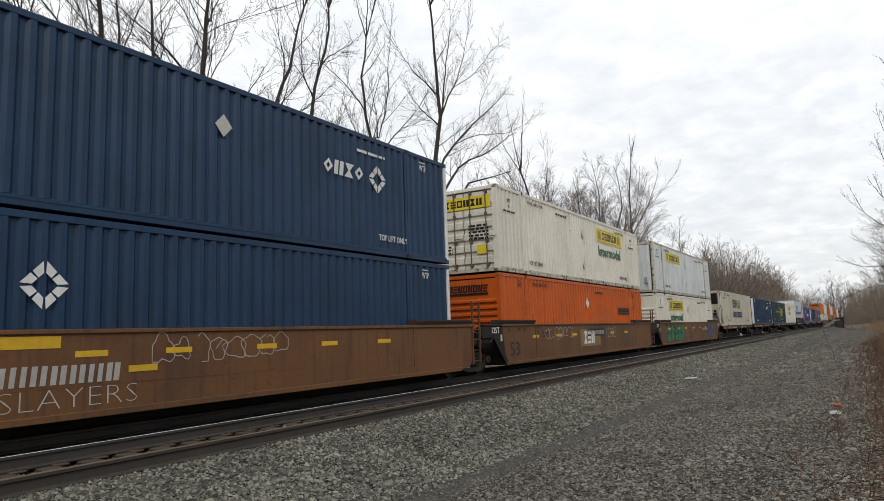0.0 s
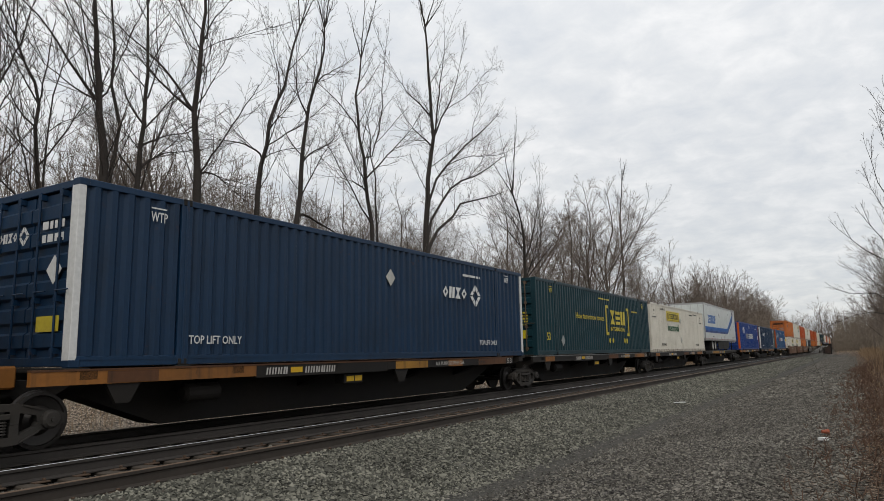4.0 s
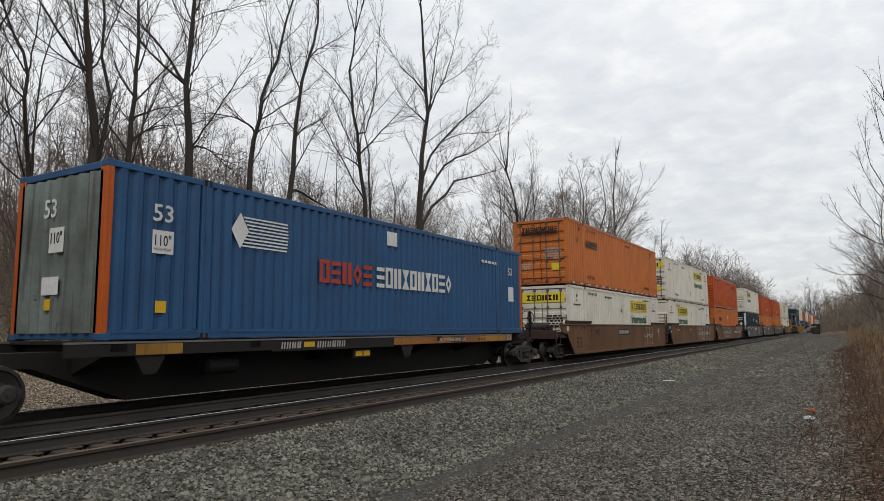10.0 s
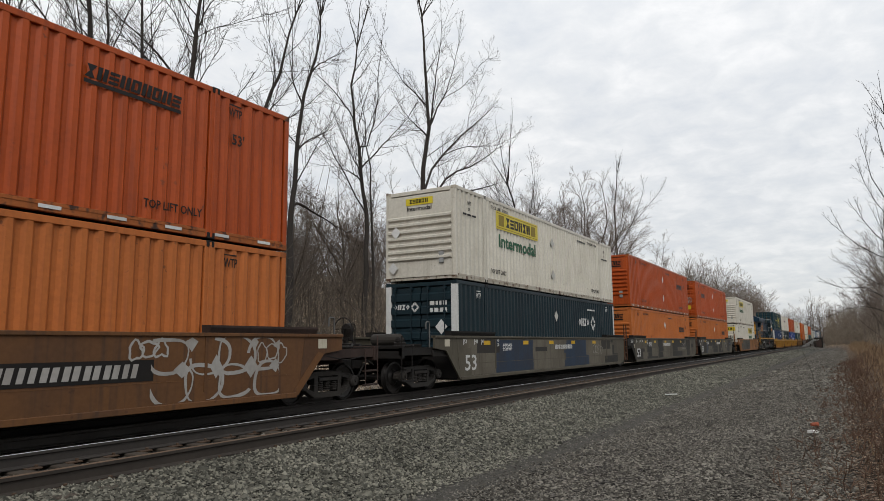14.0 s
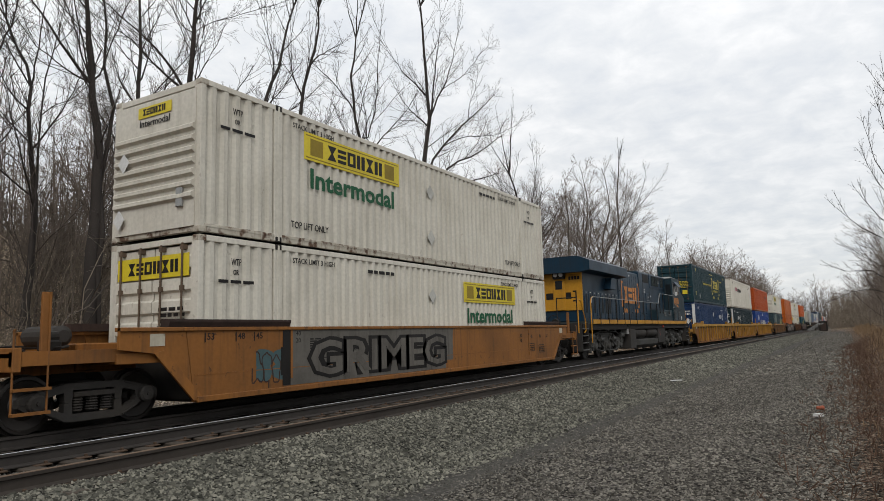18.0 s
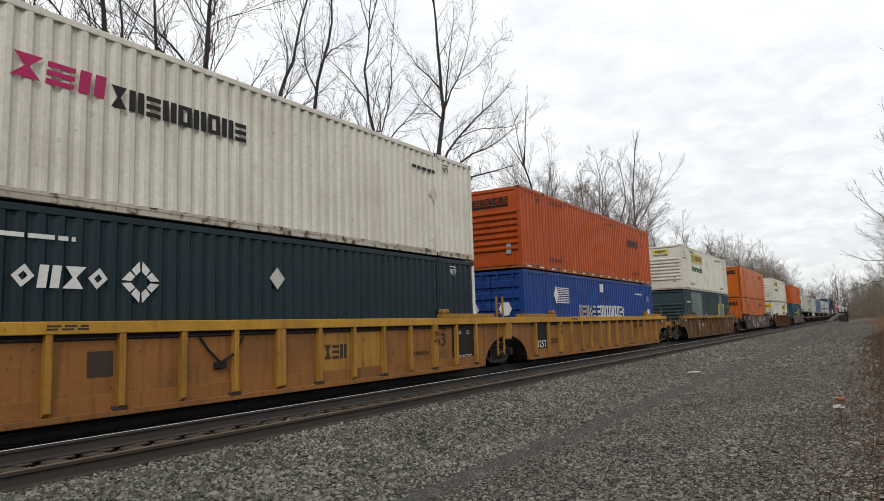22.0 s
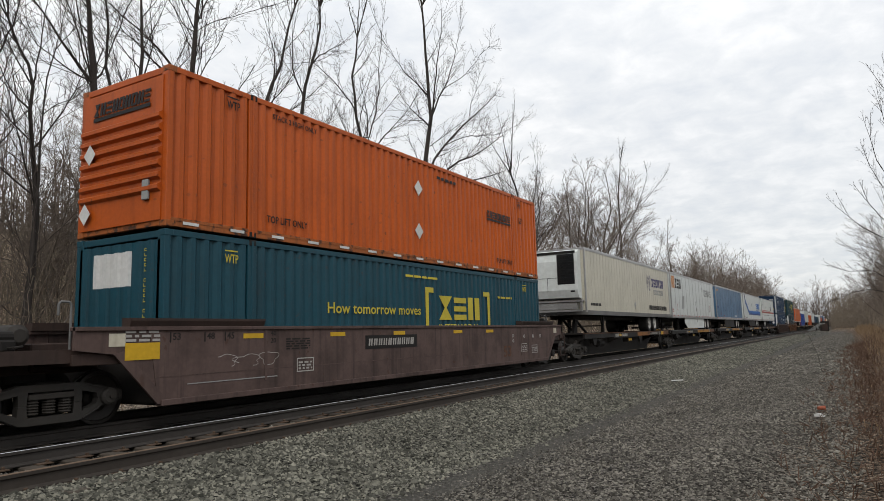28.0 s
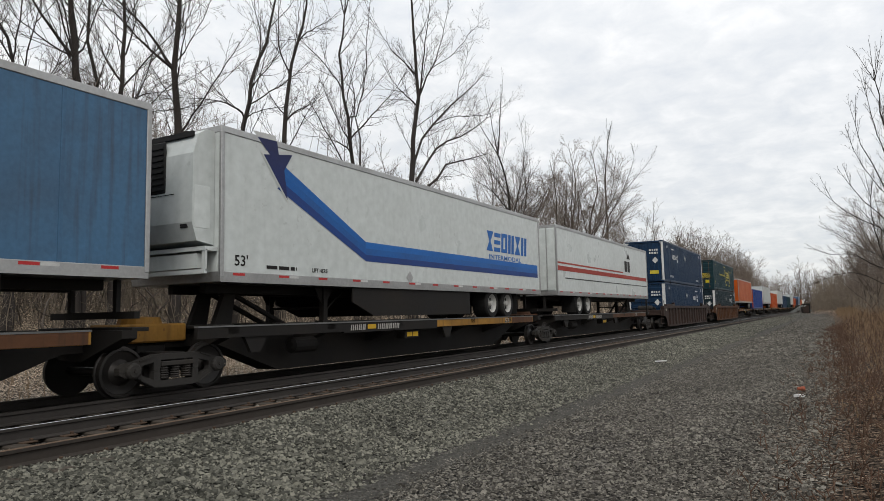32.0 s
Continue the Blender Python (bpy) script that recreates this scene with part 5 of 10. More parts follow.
# ---- undergrowth ----
def thicket_mesh(seed, width, depth, n, low, high, side=4, crooked=True, lean_by=0.16):
    """A tangle of arching stems with crooked side shoots."""
    rs = np.random.RandomState(seed)
    base = np.stack([rs.uniform(-depth / 2, depth / 2, n), rs.uniform(-width / 2, width / 2, n), np.full(n, -0.15)], -1)
    h = low + (high - low) * rs.uniform(0, 1, n) ** 1.35
    lean, arch = rs.normal(0, lean_by, (n, 2)), rs.normal(0, lean_by * 1.4, (n, 2))
    q = np.linspace(0, 1, 5)
    P = np.zeros((n, 5, 3))
    for i, f in enumerate(q):
        P[:, i, :2] = base[:, :2] + (lean * f + arch * f ** 2) * h[:, None] + rs.normal(0, 0.03, (n, 2)) * f * h[:, None]
        P[:, i, 2] = base[:, 2] + h * f * (1 - 0.12 * f)
    R = (0.006 + 0.0032 * h * rs.uniform(0.4, 1.6, n))[:, None] * (1 - 0.78 * q)[None]
    out = [tubes((P, R), 3)]
    m = n * side
    own = np.repeat(np.arange(n), side)
    f = rs.uniform(0.15, 0.97, m)
    i = np.minimum((f * 4).astype(int), 3)
    w = (f * 4 - i)[:, None]
    st = P[own, i] * (1 - w) + P[own, i + 1] * w
    d = np.stack([rs.normal(0, 0.8, m), rs.normal(0, 0.8, m), rs.uniform(-0.1, 1.0, m)], -1)
    d /= np.linalg.norm(d, axis=1, keepdims=True)
    e = d + rs.normal(0, 0.35, (m, 3)) + np.array([0, 0, 0.25])
    l = (h[own] * rs.uniform(0.06, 0.28, m))[:, None]
    S = np.stack([st, st + d * l * 0.5, st + d * l * 0.5 + e * l * 0.5], 1)
    if crooked:
        out.append(tubes((S, np.tile(np.array([0.008, 0.006, 0.004]), (m, 1))), 3))
    else:
        out.append(tubes((S[:, ::2], np.tile(np.array([0.008, 0.004]), (m, 1))), 3))
    return from_arrays("thicket", *join_arrays(out))


def vine_mesh(seed, width, depth, n, low, high):
    """Old climbers: thick crooked stems that wander up, loop and sag."""
    rs = np.random.RandomState(seed)
    m = 15
    P = np.zeros((n, m, 3))
    P[:, 0] = np.stack([rs.uniform(-depth / 2, depth / 2, n), rs.uniform(-width / 2, width / 2, n), np.full(n, -0.2)], -1)
    h = rs.uniform(low, high, n)
    way = np.stack([rs.normal(0, 0.25, n), rs.normal(0, 0.45, n), np.ones(n)], -1)
    for i in range(1, m):
        way += rs.normal(0, 0.42, (n, 3)) * np.array([0.7, 1.0, 0.6])
        way[:, 2] += 0.13 * np.where(P[:, i - 1, 2] < h * 0.7, 1, -1.3)
        way /= np.linalg.norm(way, axis=1, keepdims=True)
        P[:, i] = P[:, i - 1] + way * (h / 11)[:, None]
    R = rs.uniform(0.012, 0.045, n)[:, None] * np.linspace(1, 0.35, m)[None]
    me = from_arrays("vines", *tubes((P, R), 5))
    me.polygons.foreach_set("use_smooth", [True] * len(me.polygons))
    return me


def brushwood(name, label, material, meshes, places, seed):
    rnd = random.Random(seed)
    for k, (x, y, s) in enumerate(places):
        ob = new(name, meshes[k % len(meshes)])
        if not ob.data.materials:
            ob.data.materials.append(material)
        ob.matrix_basis = pose(x, y, ground_height(x), 0, 0, rnd.choice((0, 180)))
        ob.scale = (1, 1, s)
        tagged(ob, label, "undergrowth", kind="stuff")


tangle = [thicket_mesh(200 + k, 10.0, 6.0, 130, 1.0, 6.0, 8, True, 0.17) for k in range(3)]
brushwood("thicket", "dense bare brown thicket behind the track", BRUSH, tangle, [(-22.2 - 2.8 * (k % 2), 4.6 * k - 6, 0.8 + 0.15 * ((k * 7) % 3)) for k in range(18)] + [(-27.5 - 2.5 * (k % 2), 5.0 * k - 8, 1.1) for k in range(7)], 3)
vines = [vine_mesh(230 + k, 10.0, 5.0, 26, 2.0, 5.5) for k in range(2)]
brushwood("vines", "old crooked grey vines climbing in the thicket", BARKPALE, vines, [(-21.8 - 2.2 * (k % 2), 6.0 * k - 6, 0.9 + 0.1 * (k % 3)) for k in range(13)], 8)
saplings = [thicket_mesh(210 + k, 14.0, 7.0, 120, 3, 10.5, 9, True, 0.11) for k in range(2)]
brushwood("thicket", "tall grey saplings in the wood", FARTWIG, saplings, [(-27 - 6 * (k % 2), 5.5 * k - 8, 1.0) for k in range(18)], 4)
hedge = [thicket_mesh(220, 22.0, 8.0, 220, 3, 9, 5, False)]
brushwood("thicket", "grey-brown brush along the wood's edge", BRUSH, hedge, [(-23 - 3 * (k % 2), 98 + 15 * k, 0.9) for k in range(20)], 5)
def far_wood(seed, n, xr, yr, low, high, r):
    """A distant wood: many stems and boughs, only their mass can be told."""
    rs = np.random.RandomState(seed)
    x, y = rs.uniform(*xr, n), rs.uniform(*yr, n)
    z = np.array([ground_height(a) for a in x])
    h = rs.uniform(low, high, n)
    P = np.stack([np.stack([x, y, z], -1), np.stack([x + rs.normal(0, 0.3, n), y, z + h * 0.5], -1), np.stack([x + rs.normal(0, 0.8, n), y, z + h], -1)], 1)
    out = [tubes((P, np.tile(np.array([r, r * 0.7, r * 0.2]), (n, 1))), 3)]
    m = n * 14
    own = np.repeat(np.arange(n), 14)
    f = rs.uniform(0.05, 0.95, m)
    st = np.stack([x[own], y[own], z[own] + h[own] * f], -1)
    d = np.stack([rs.normal(0, 0.9, m), rs.normal(0, 0.5, m), rs.uniform(0.0, 1.0, m)], -1)
    d /= np.linalg.norm(d, axis=1, keepdims=True)
    l = (h[own] * rs.uniform(0.1, 0.3, m) * (1.2 - f))[:, None]
    out.append(tubes((np.stack([st, st + d * l], 1), np.tile(np.array([r * 0.5, r * 0.2]), (m, 1))), 3))
    return from_arrays("far_wood", *join_arrays(out))


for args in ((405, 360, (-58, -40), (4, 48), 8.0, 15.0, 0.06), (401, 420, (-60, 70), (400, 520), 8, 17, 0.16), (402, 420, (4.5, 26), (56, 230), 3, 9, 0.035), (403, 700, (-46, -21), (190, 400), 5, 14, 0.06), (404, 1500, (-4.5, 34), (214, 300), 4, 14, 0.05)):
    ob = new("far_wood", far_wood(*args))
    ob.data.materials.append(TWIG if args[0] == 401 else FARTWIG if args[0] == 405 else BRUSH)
    tagged(ob, "distant bare grey-brown woodland", "woodland", kind="stuff")
brushwood("thicket", "brown roadside brush", BRUSH, tangle, [(6.6 + (k % 2) * 1.8, 36 + 9.5 * k, 0.5) for k in range(11)], 6)
brushwood("thicket", "brown brush across the end of the straight", BRUSH, hedge, [(-0.5 + 4.5 * (k % 5), 212 + 9 * (k // 5), 0.6) for k in range(10)], 7)


def weeds(seed, n, xr, yr, low, high, r=0.004, heads=True):
    rs = np.random.RandomState(seed)
    x = xr[0] + (xr[1] - xr[0]) * rs.uniform(0, 1, n) ** 0.75
    y = yr[0] + (yr[1] - yr[0]) * rs.uniform(0, 1, n) ** 1.6
    z = ground_at(x, y)
    edge = np.clip((x - xr[0]) / 1.1, 0.15, 1) * (1 + 0.35 * np.sin(y * 1.7 + x * 2.1))
    x = x + 0.3 * np.sin(y * 0.9) * rs.uniform(0, 1, n)
    h = (low + (high - low) * rs.uniform(0, 1, n) ** 1.7) * edge
    lean = rs.normal(0, 0.28, (n, 2))
    q = np.linspace(0, 1, 4)
    P = np.zeros((n, 4, 3))
    for i, f in enumerate(q):
        P[:, i, 0] = x + lean[:, 0] * h * f ** 1.5
        P[:, i, 1] = y + lean[:, 1] * h * f ** 1.5
        P[:, i, 2] = z - 0.03 + h * f
    R = np.tile(r * (1 - 0.6 * q), (n, 1)) * (1 + y / 25)[:, None]
    out = [tubes((P, R), 3)]
    if heads:
        m = n * 2
        own = np.repeat(np.arange(n), 2)
        st = P[own, 2] + (P[own, 3] - P[own, 2]) * rs.uniform(-0.6, 1, m)[:, None]
        d = rs.normal(0, 1, (m, 3))
        d[:, 2] = np.abs(d[:, 2]) + 0.3
        d /= np.linalg.norm(d, axis=1, keepdims=True)
        l = rs.uniform(0.05, 0.16, m)[:, None]
        S = np.stack([st, st + d * l], 1)
        out.append(tubes((S, np.tile(np.array([r * 1.4, r * 0.8]), (m, 1)) * (1 + y[own] / 25)[:, None]), 3))
    return from_arrays("weeds", *join_arrays(out))


for nm, lb, mt, args in (("dry_weeds", "reddish-brown dry weed stalks beside the road", WEED, (301, 1700, (0.1, 5.0), (3.2, 60), 0.3, 1.25)),
                         ("tan_weeds", "tan dry weed stalks beside the road", STRAW, (306, 1500, (0.2, 5.0), (3.2, 60), 0.2, 1.0)),
                         ("dry_grass", "tan dead grass on the bank beside the road", STRAW, (302, 9000, (0.6, 9.0), (10, 210), 0.3, 1.0, 0.006, False)),
                         ("low_weeds", "low dead weeds spreading over the road's edge", WEED, (305, 1600, (-0.5, 0.7), (3.0, 60), 0.06, 0.4)),
                         ("road_edge_weeds", "sparse dead stalks along the road's edge", WEED, (303, 110, (-1.1, -0.3), (4.0, 50), 0.06, 0.45)),
                         ("bank_grass", "dead grass behind the far track", STRAW, (304, 5000, (-21.0, -16.5), (0.5, 90), 0.15, 0.7, 0.005, False))):
    ob = new(nm, weeds(*args))
    ob.data.materials.append(mt)
    tagged(ob, lb, "dry weeds", kind="stuff")


def cedar(seed, x, y, h, label):
    """A dark evergreen: a stem under ragged tiers of needle sprays."""
    rs = np.random.RandomState(seed)
    ob = new("evergreen_tree")
    z = ground_height(x)
    ob.matrix_basis = pose(x, y, z)
    tagged(ob, label, "tree", "evergreens")
    part("trunk", Geo().rod((0, 0, -0.1), (0, 0, h * 0.95), h * 0.018, 7, 0.01), BARK, ob)
    n = 2600
    f = rs.uniform(0.12, 1, n) ** 0.8
    a = rs.uniform(0, math.tau, n)
    r = h * 0.2 * (1.05 - f) * rs.uniform(0.25, 1.15, n) * (1 + 0.3 * np.sin(f * 40) + 0.25 * np.sin(3 * a + f * 9))
    c = np.stack([r * np.cos(a), r * np.sin(a), h * f - 0.12 * r], -1)
    w = h * 0.028 * rs.uniform(0.6, 1.5, n)[:, None, None]
    tri = c[:, None] + rs.normal(0, 1, (n, 3, 3)) * w
    part("foliage", from_arrays("foliage", tri.reshape(-1, 3), np.arange(n * 3).reshape(-1, 3)), EVERGREEN, ob)


for k, (x, y, h) in enumerate([(-33, 60, 6.0), (-36, 66, 7.0), (-34, 76, 6.5), (-40, 52, 6.5)]):
    cedar(500 + k, x, y, h, "dark evergreen among the bare trees")

# ---- the train: every unit is keyed along the straight track ----
SPEED = 18.013
ROLLING = []            # (thing, offset from the track's centre line, metres along the train, height)


def rolling(ob, s, z=0.0):
    ob.location = (XT, s, z)
    ROLLING.append((ob, s, z))
    return ob


HW, HC, LC = 1.295, 2.896, 16.15      # half width, height and length of a 53-foot container


def corrugated(length, z0, z1, pitch, deep, x, flip=1):
    """A ribbed sheet in the y-z plane, its outer face at x."""
    g = Geo()
    n = max(1, round(length / pitch))
    p = length / n
    prof = []
    for i in range(n):
        a = i * p
        prof += [(x - deep, a), (x - deep, a + p * 0.26), (x, a + p * 0.47), (x, a + p * 0.79)]
    prof.append((x - deep, length))
    prof = [(q * flip, y) for q, y in prof]
    v = [(q, y, z0) for q, y in prof] + [(q, y, z1) for q, y in prof]
    m = len(prof)
    f = [(i, i + 1, m + i + 1, m + i) for i in range(m - 1)]
    g.add(v, f if flip > 0 else [q[::-1] for q in f])
    return g


def flat_side(length, z0, z1, x, flip=1, seam=1.22):
    """A smooth sheet side with a narrow groove at each joint, in one piece."""
    out = [(x - 0.03, 0), (x, 0)]
    y = seam
    while y < length - 0.3:
        out += [(x, y - 0.024), (x - 0.026, y - 0.017), (x - 0.026, y + 0.017), (x, y + 0.024)]
        y += seam
    out += [(x, length), (x - 0.03, length)]
    if flip < 0:
        out = [(-a, b) for a, b in out[::-1]]
    return Geo().prism(out, 2, z0, z1)


def pressed(z0, z1, ribs, flat, proud, base):
    """The section of a pressed sheet with level ribs, as a closed outline of (y, z)."""
    out = [(base, z0), (flat, z0)]
    for a, b in ribs:
        out += [(flat, a), (proud, a + 0.045), (proud, b - 0.045), (flat, b)]
    return out + [(flat, z1), (base, z1)]


def door_leaf():
    ribs = [(z, z + 0.29) for z in (0.12, 0.52, 0.92, 1.32, 1.72, 2.12)]
    return Geo().prism(pressed(0, 2.58, ribs, -0.03, -0.085, 0.0), 0, 0.0, 1.17)


def lock_rod():
    g = Geo().rod((0, -0.115, 0.0), (0, -0.115, 2.62), 0.02, 6)
    for z in (0.06, 0.85, 1.75, 2.5):
        g.box(-0.045, -0.13, z, 0.045, -0.03, z + 0.09)
    g.rod((0, -0.135, 1.02), (0.34, -0.135, 1.02), 0.013, 5)
    return g


def ribbed_end():
    """A bulkhead with level ribs below a smooth name panel."""
    ribs = [(0.62 + i * 0.215, 0.775 + i * 0.215) for i in range(7)]
    return Geo().prism(pressed(0.12, 2.72, ribs, -0.02, -0.09, 0.03), 0, -1.17, 1.17)


def upright_end():
    out = [(-1.17, 0.03), (-1.17, 0.0)]
    for i in range(7):
        x = -1.0 + i * 0.31
        out += [(x, 0.0), (x + 0.03, -0.045), (x + 0.13, -0.045), (x + 0.16, 0.0)]
    return Geo().prism(out + [(1.17, 0.0), (1.17, 0.03)], 2, 0.12, 2.72)


def casting():
    return Geo().box(-0.09, -0.09, -0.06, 0.09, 0.09, 0.06, 0.012)


def corner_at(sx, y, z):
    return (sx * (HW - 0.085), y, z)


def words(parent, text, y, z, h, mat, width=None, x=HW + 0.004, name="lettering"):
    part(name, lambda: fit_words(text_geo(text, h, 0.026 if text == "Intermodal" else 0.012), width, h), mat, parent, at=(x, y, z), key=("w", text, h, width))


def brand(parent, n, y, z, w, h, mat, slant=0.0, x=HW + 0.004, name="brand_mark"):
    part(name, lambda: brand_shapes(n, w, h, slant, n), mat, parent, at=(x, y, z), key=("b", n, w, h, slant))


def plate(parent, y, z, w, h, mat, x=HW + 0.002, name="sign_panel"):
    return part(name, lambda: Geo().box(0, 0, 0, 0.003, w, h), mat, parent, at=(x, y, z), key=("p", w, h))


def on_end(parent, geo, x, z, mat, key, name="end_marking", y=-0.04):
    def make():
        g = geo()
        g.v = [(p[1], -p[0], p[2]) for p in g.v]
        return g
    return part(name, make, mat, parent, at=(x, y, z), key=key)


def jb_sign(ob, y, z=1.93, short=False):
    """A yellow name panel with black marks and a green word below it."""
    plate(ob, y, z, 3.65, 0.62, PANELYEL)
    part("sign_border", lambda: Geo().box(0, 0.06, 0.05, 0.002, 3.59, 0.075).box(0, 0.06, 0.545, 0.002, 3.59, 0.57).box(0, 0.2, 0.12, 0.002, 0.62, 0.5).box(0, 3.0, 0.12, 0.002, 3.42, 0.5),
         paint("ochre_sign_pattern", (0.38, 0.27, 0.02), 0.5), ob, at=(HW + 0.006, y, z), key="jbborder")
    brand(ob, 6, y + 0.78, z + 0.14, 2.15, 0.34, LETBLACK, x=HW + 0.008)
    if not short:
        words(ob, "Intermodal", y + 0.2, z - 0.63, 0.46, LETGREEN, 3.2)


def container(s, z, side, style="door", frame=None, post=None, pitch=0.27, signs=(), label="", sheet=0.0, white_post=False, end=None):
    """A 53-foot container; s: metres along the train of its leading end; style of the leading end: door, ribbed or upright."""
    ob = new("shipping_container")
    rolling(ob, s, z)
    tagged(ob, label, "container", "containers on the train")
    fr = frame or side
    low = {WHITE: WHITEWORN, ORANGE: ORANGEWORN, REDORANGE: ORANGEWORN, PALEORANGE: ORANGEWORN}.get(fr, fr)
    inner0, inner1 = 1.98, LC - 1.98
    for fl in (1, -1):
        for a, b in ((0.12, inner0 - 0.11), (inner0 + 0.11, inner1 - 0.11), (inner1 + 0.11, LC - 0.12)):
            if sheet:
                part("side_wall", lambda: flat_side(b - a, 0.17, 2.79, HW - 0.012, fl, sheet), side, ob, at=(0, a, 0), key=("flat", round(b - a, 2), fl, sheet))
            else:
                part("side_wall", lambda: corrugated(b - a, 0.17, 2.79, pitch, 0.052, HW - 0.006, fl), side, ob, at=(0, a, 0), key=("corr", round(b - a, 2), pitch, fl))
    for sx in (1, -1):
        part("top_rail", lambda: Geo().box(-0.05, 0.1, -0.055, 0.05, LC - 0.1, 0.055, 0.008), fr, ob, at=(sx * (HW - 0.05), 0, 2.84), key="toprail")
        part("bottom_rail", lambda: Geo().box(-0.05, 0.1, -0.08, 0.05, LC - 0.1, 0.08, 0.008).box(-0.06, 0.1, 0.02, 0.058, LC - 0.1, 0.045), low, ob, at=(sx * (HW - 0.056), 0, 0.09), key="botrail")
        for y in (0.06, LC - 0.06):
            m = LETWHITE if white_post else (post or fr)
            part("corner_post", lambda: Geo().box(-0.10, -0.06, 0.1, 0.10, 0.06, 2.8, 0.01), m, ob, at=(sx * (HW - 0.10), y, 0), key="cpost")
        for y in (inner0, inner1):
            part("lift_post", lambda: Geo().box(-0.05, -0.115, 0.02, 0.055, 0.115, 2.88, 0.012).box(-0.05, -0.03, 0.02, 0.068, 0.03, 2.88, 0.008), fr, ob, at=(sx * (HW - 0.05), y, 0), key="lpost")
            for zz in (0.055, HC - 0.055) if sx > 0 and s < 660 else ():
                part("corner_casting", casting, STEEL, ob, at=(sx * (HW - 0.075), y, zz), key="cast")
        for y in (0.085, LC - 0.085):
            for zz in (0.06, HC - 0.06) if sx > 0 or y < 1 else ():
                part("corner_casting", casting, low, ob, at=corner_at(sx, y, zz), key="cast")
    part("roof", lambda: Geo().box(-1.2, 0.1, 2.83, 1.2, LC - 0.1, 2.87), side, ob, key="croof")
    part("floor_frame", lambda: Geo().box(-1.2, 0.1, 0.05, 1.2, LC - 0.1, 0.16), STEEL, ob, key="cfloor")
    for y in (0.06, LC - 0.06):
        part("end_rail", lambda: Geo().box(-1.2, -0.05, -0.06, 1.2, 0.05, 0.06, 0.008), fr, ob, at=(0, y, 2.82), key="erail")
        part("end_sill", lambda: Geo().box(-1.2, -0.05, -0.07, 1.2, 0.05, 0.07, 0.008), low, ob, at=(0, y, 0.09), key="esill")
    part("rear_wall", lambda: Geo().box(-1.19, -0.03, 0.12, 1.19, 0.0, 2.78), side, ob, at=(0, LC - 0.03, 0), key="crear")
    if style == "door":
        for x in (-1.19, 0.02):
            d = part("door", door_leaf, side, ob, at=(x, 0.09, 0.15), key="cdoor")
            for xx in (0.26, 0.86):
                part("lock_rod", lock_rod, RODRUST if side in (WHITE, PALEORANGE, GREEN) else fr, d, at=(xx, 0, 0), key="lockrod")
    elif style == "ribbed":
        part("front_wall", ribbed_end, side, ob, key="ribend")
    else:
        part("front_wall", upright_end, end or side, ob, key="upend")
    for kind, *a in signs:
        sign(ob, kind, *a)
    return ob


def tiny(ob, mat, seed=1, y=13.9, z=2.52):
    part("small_print", lambda: line_bars(1, 1.1, 0.11, seed), mat, ob, at=(HW + 0.004, y, z), key=("lp1", seed % 3))


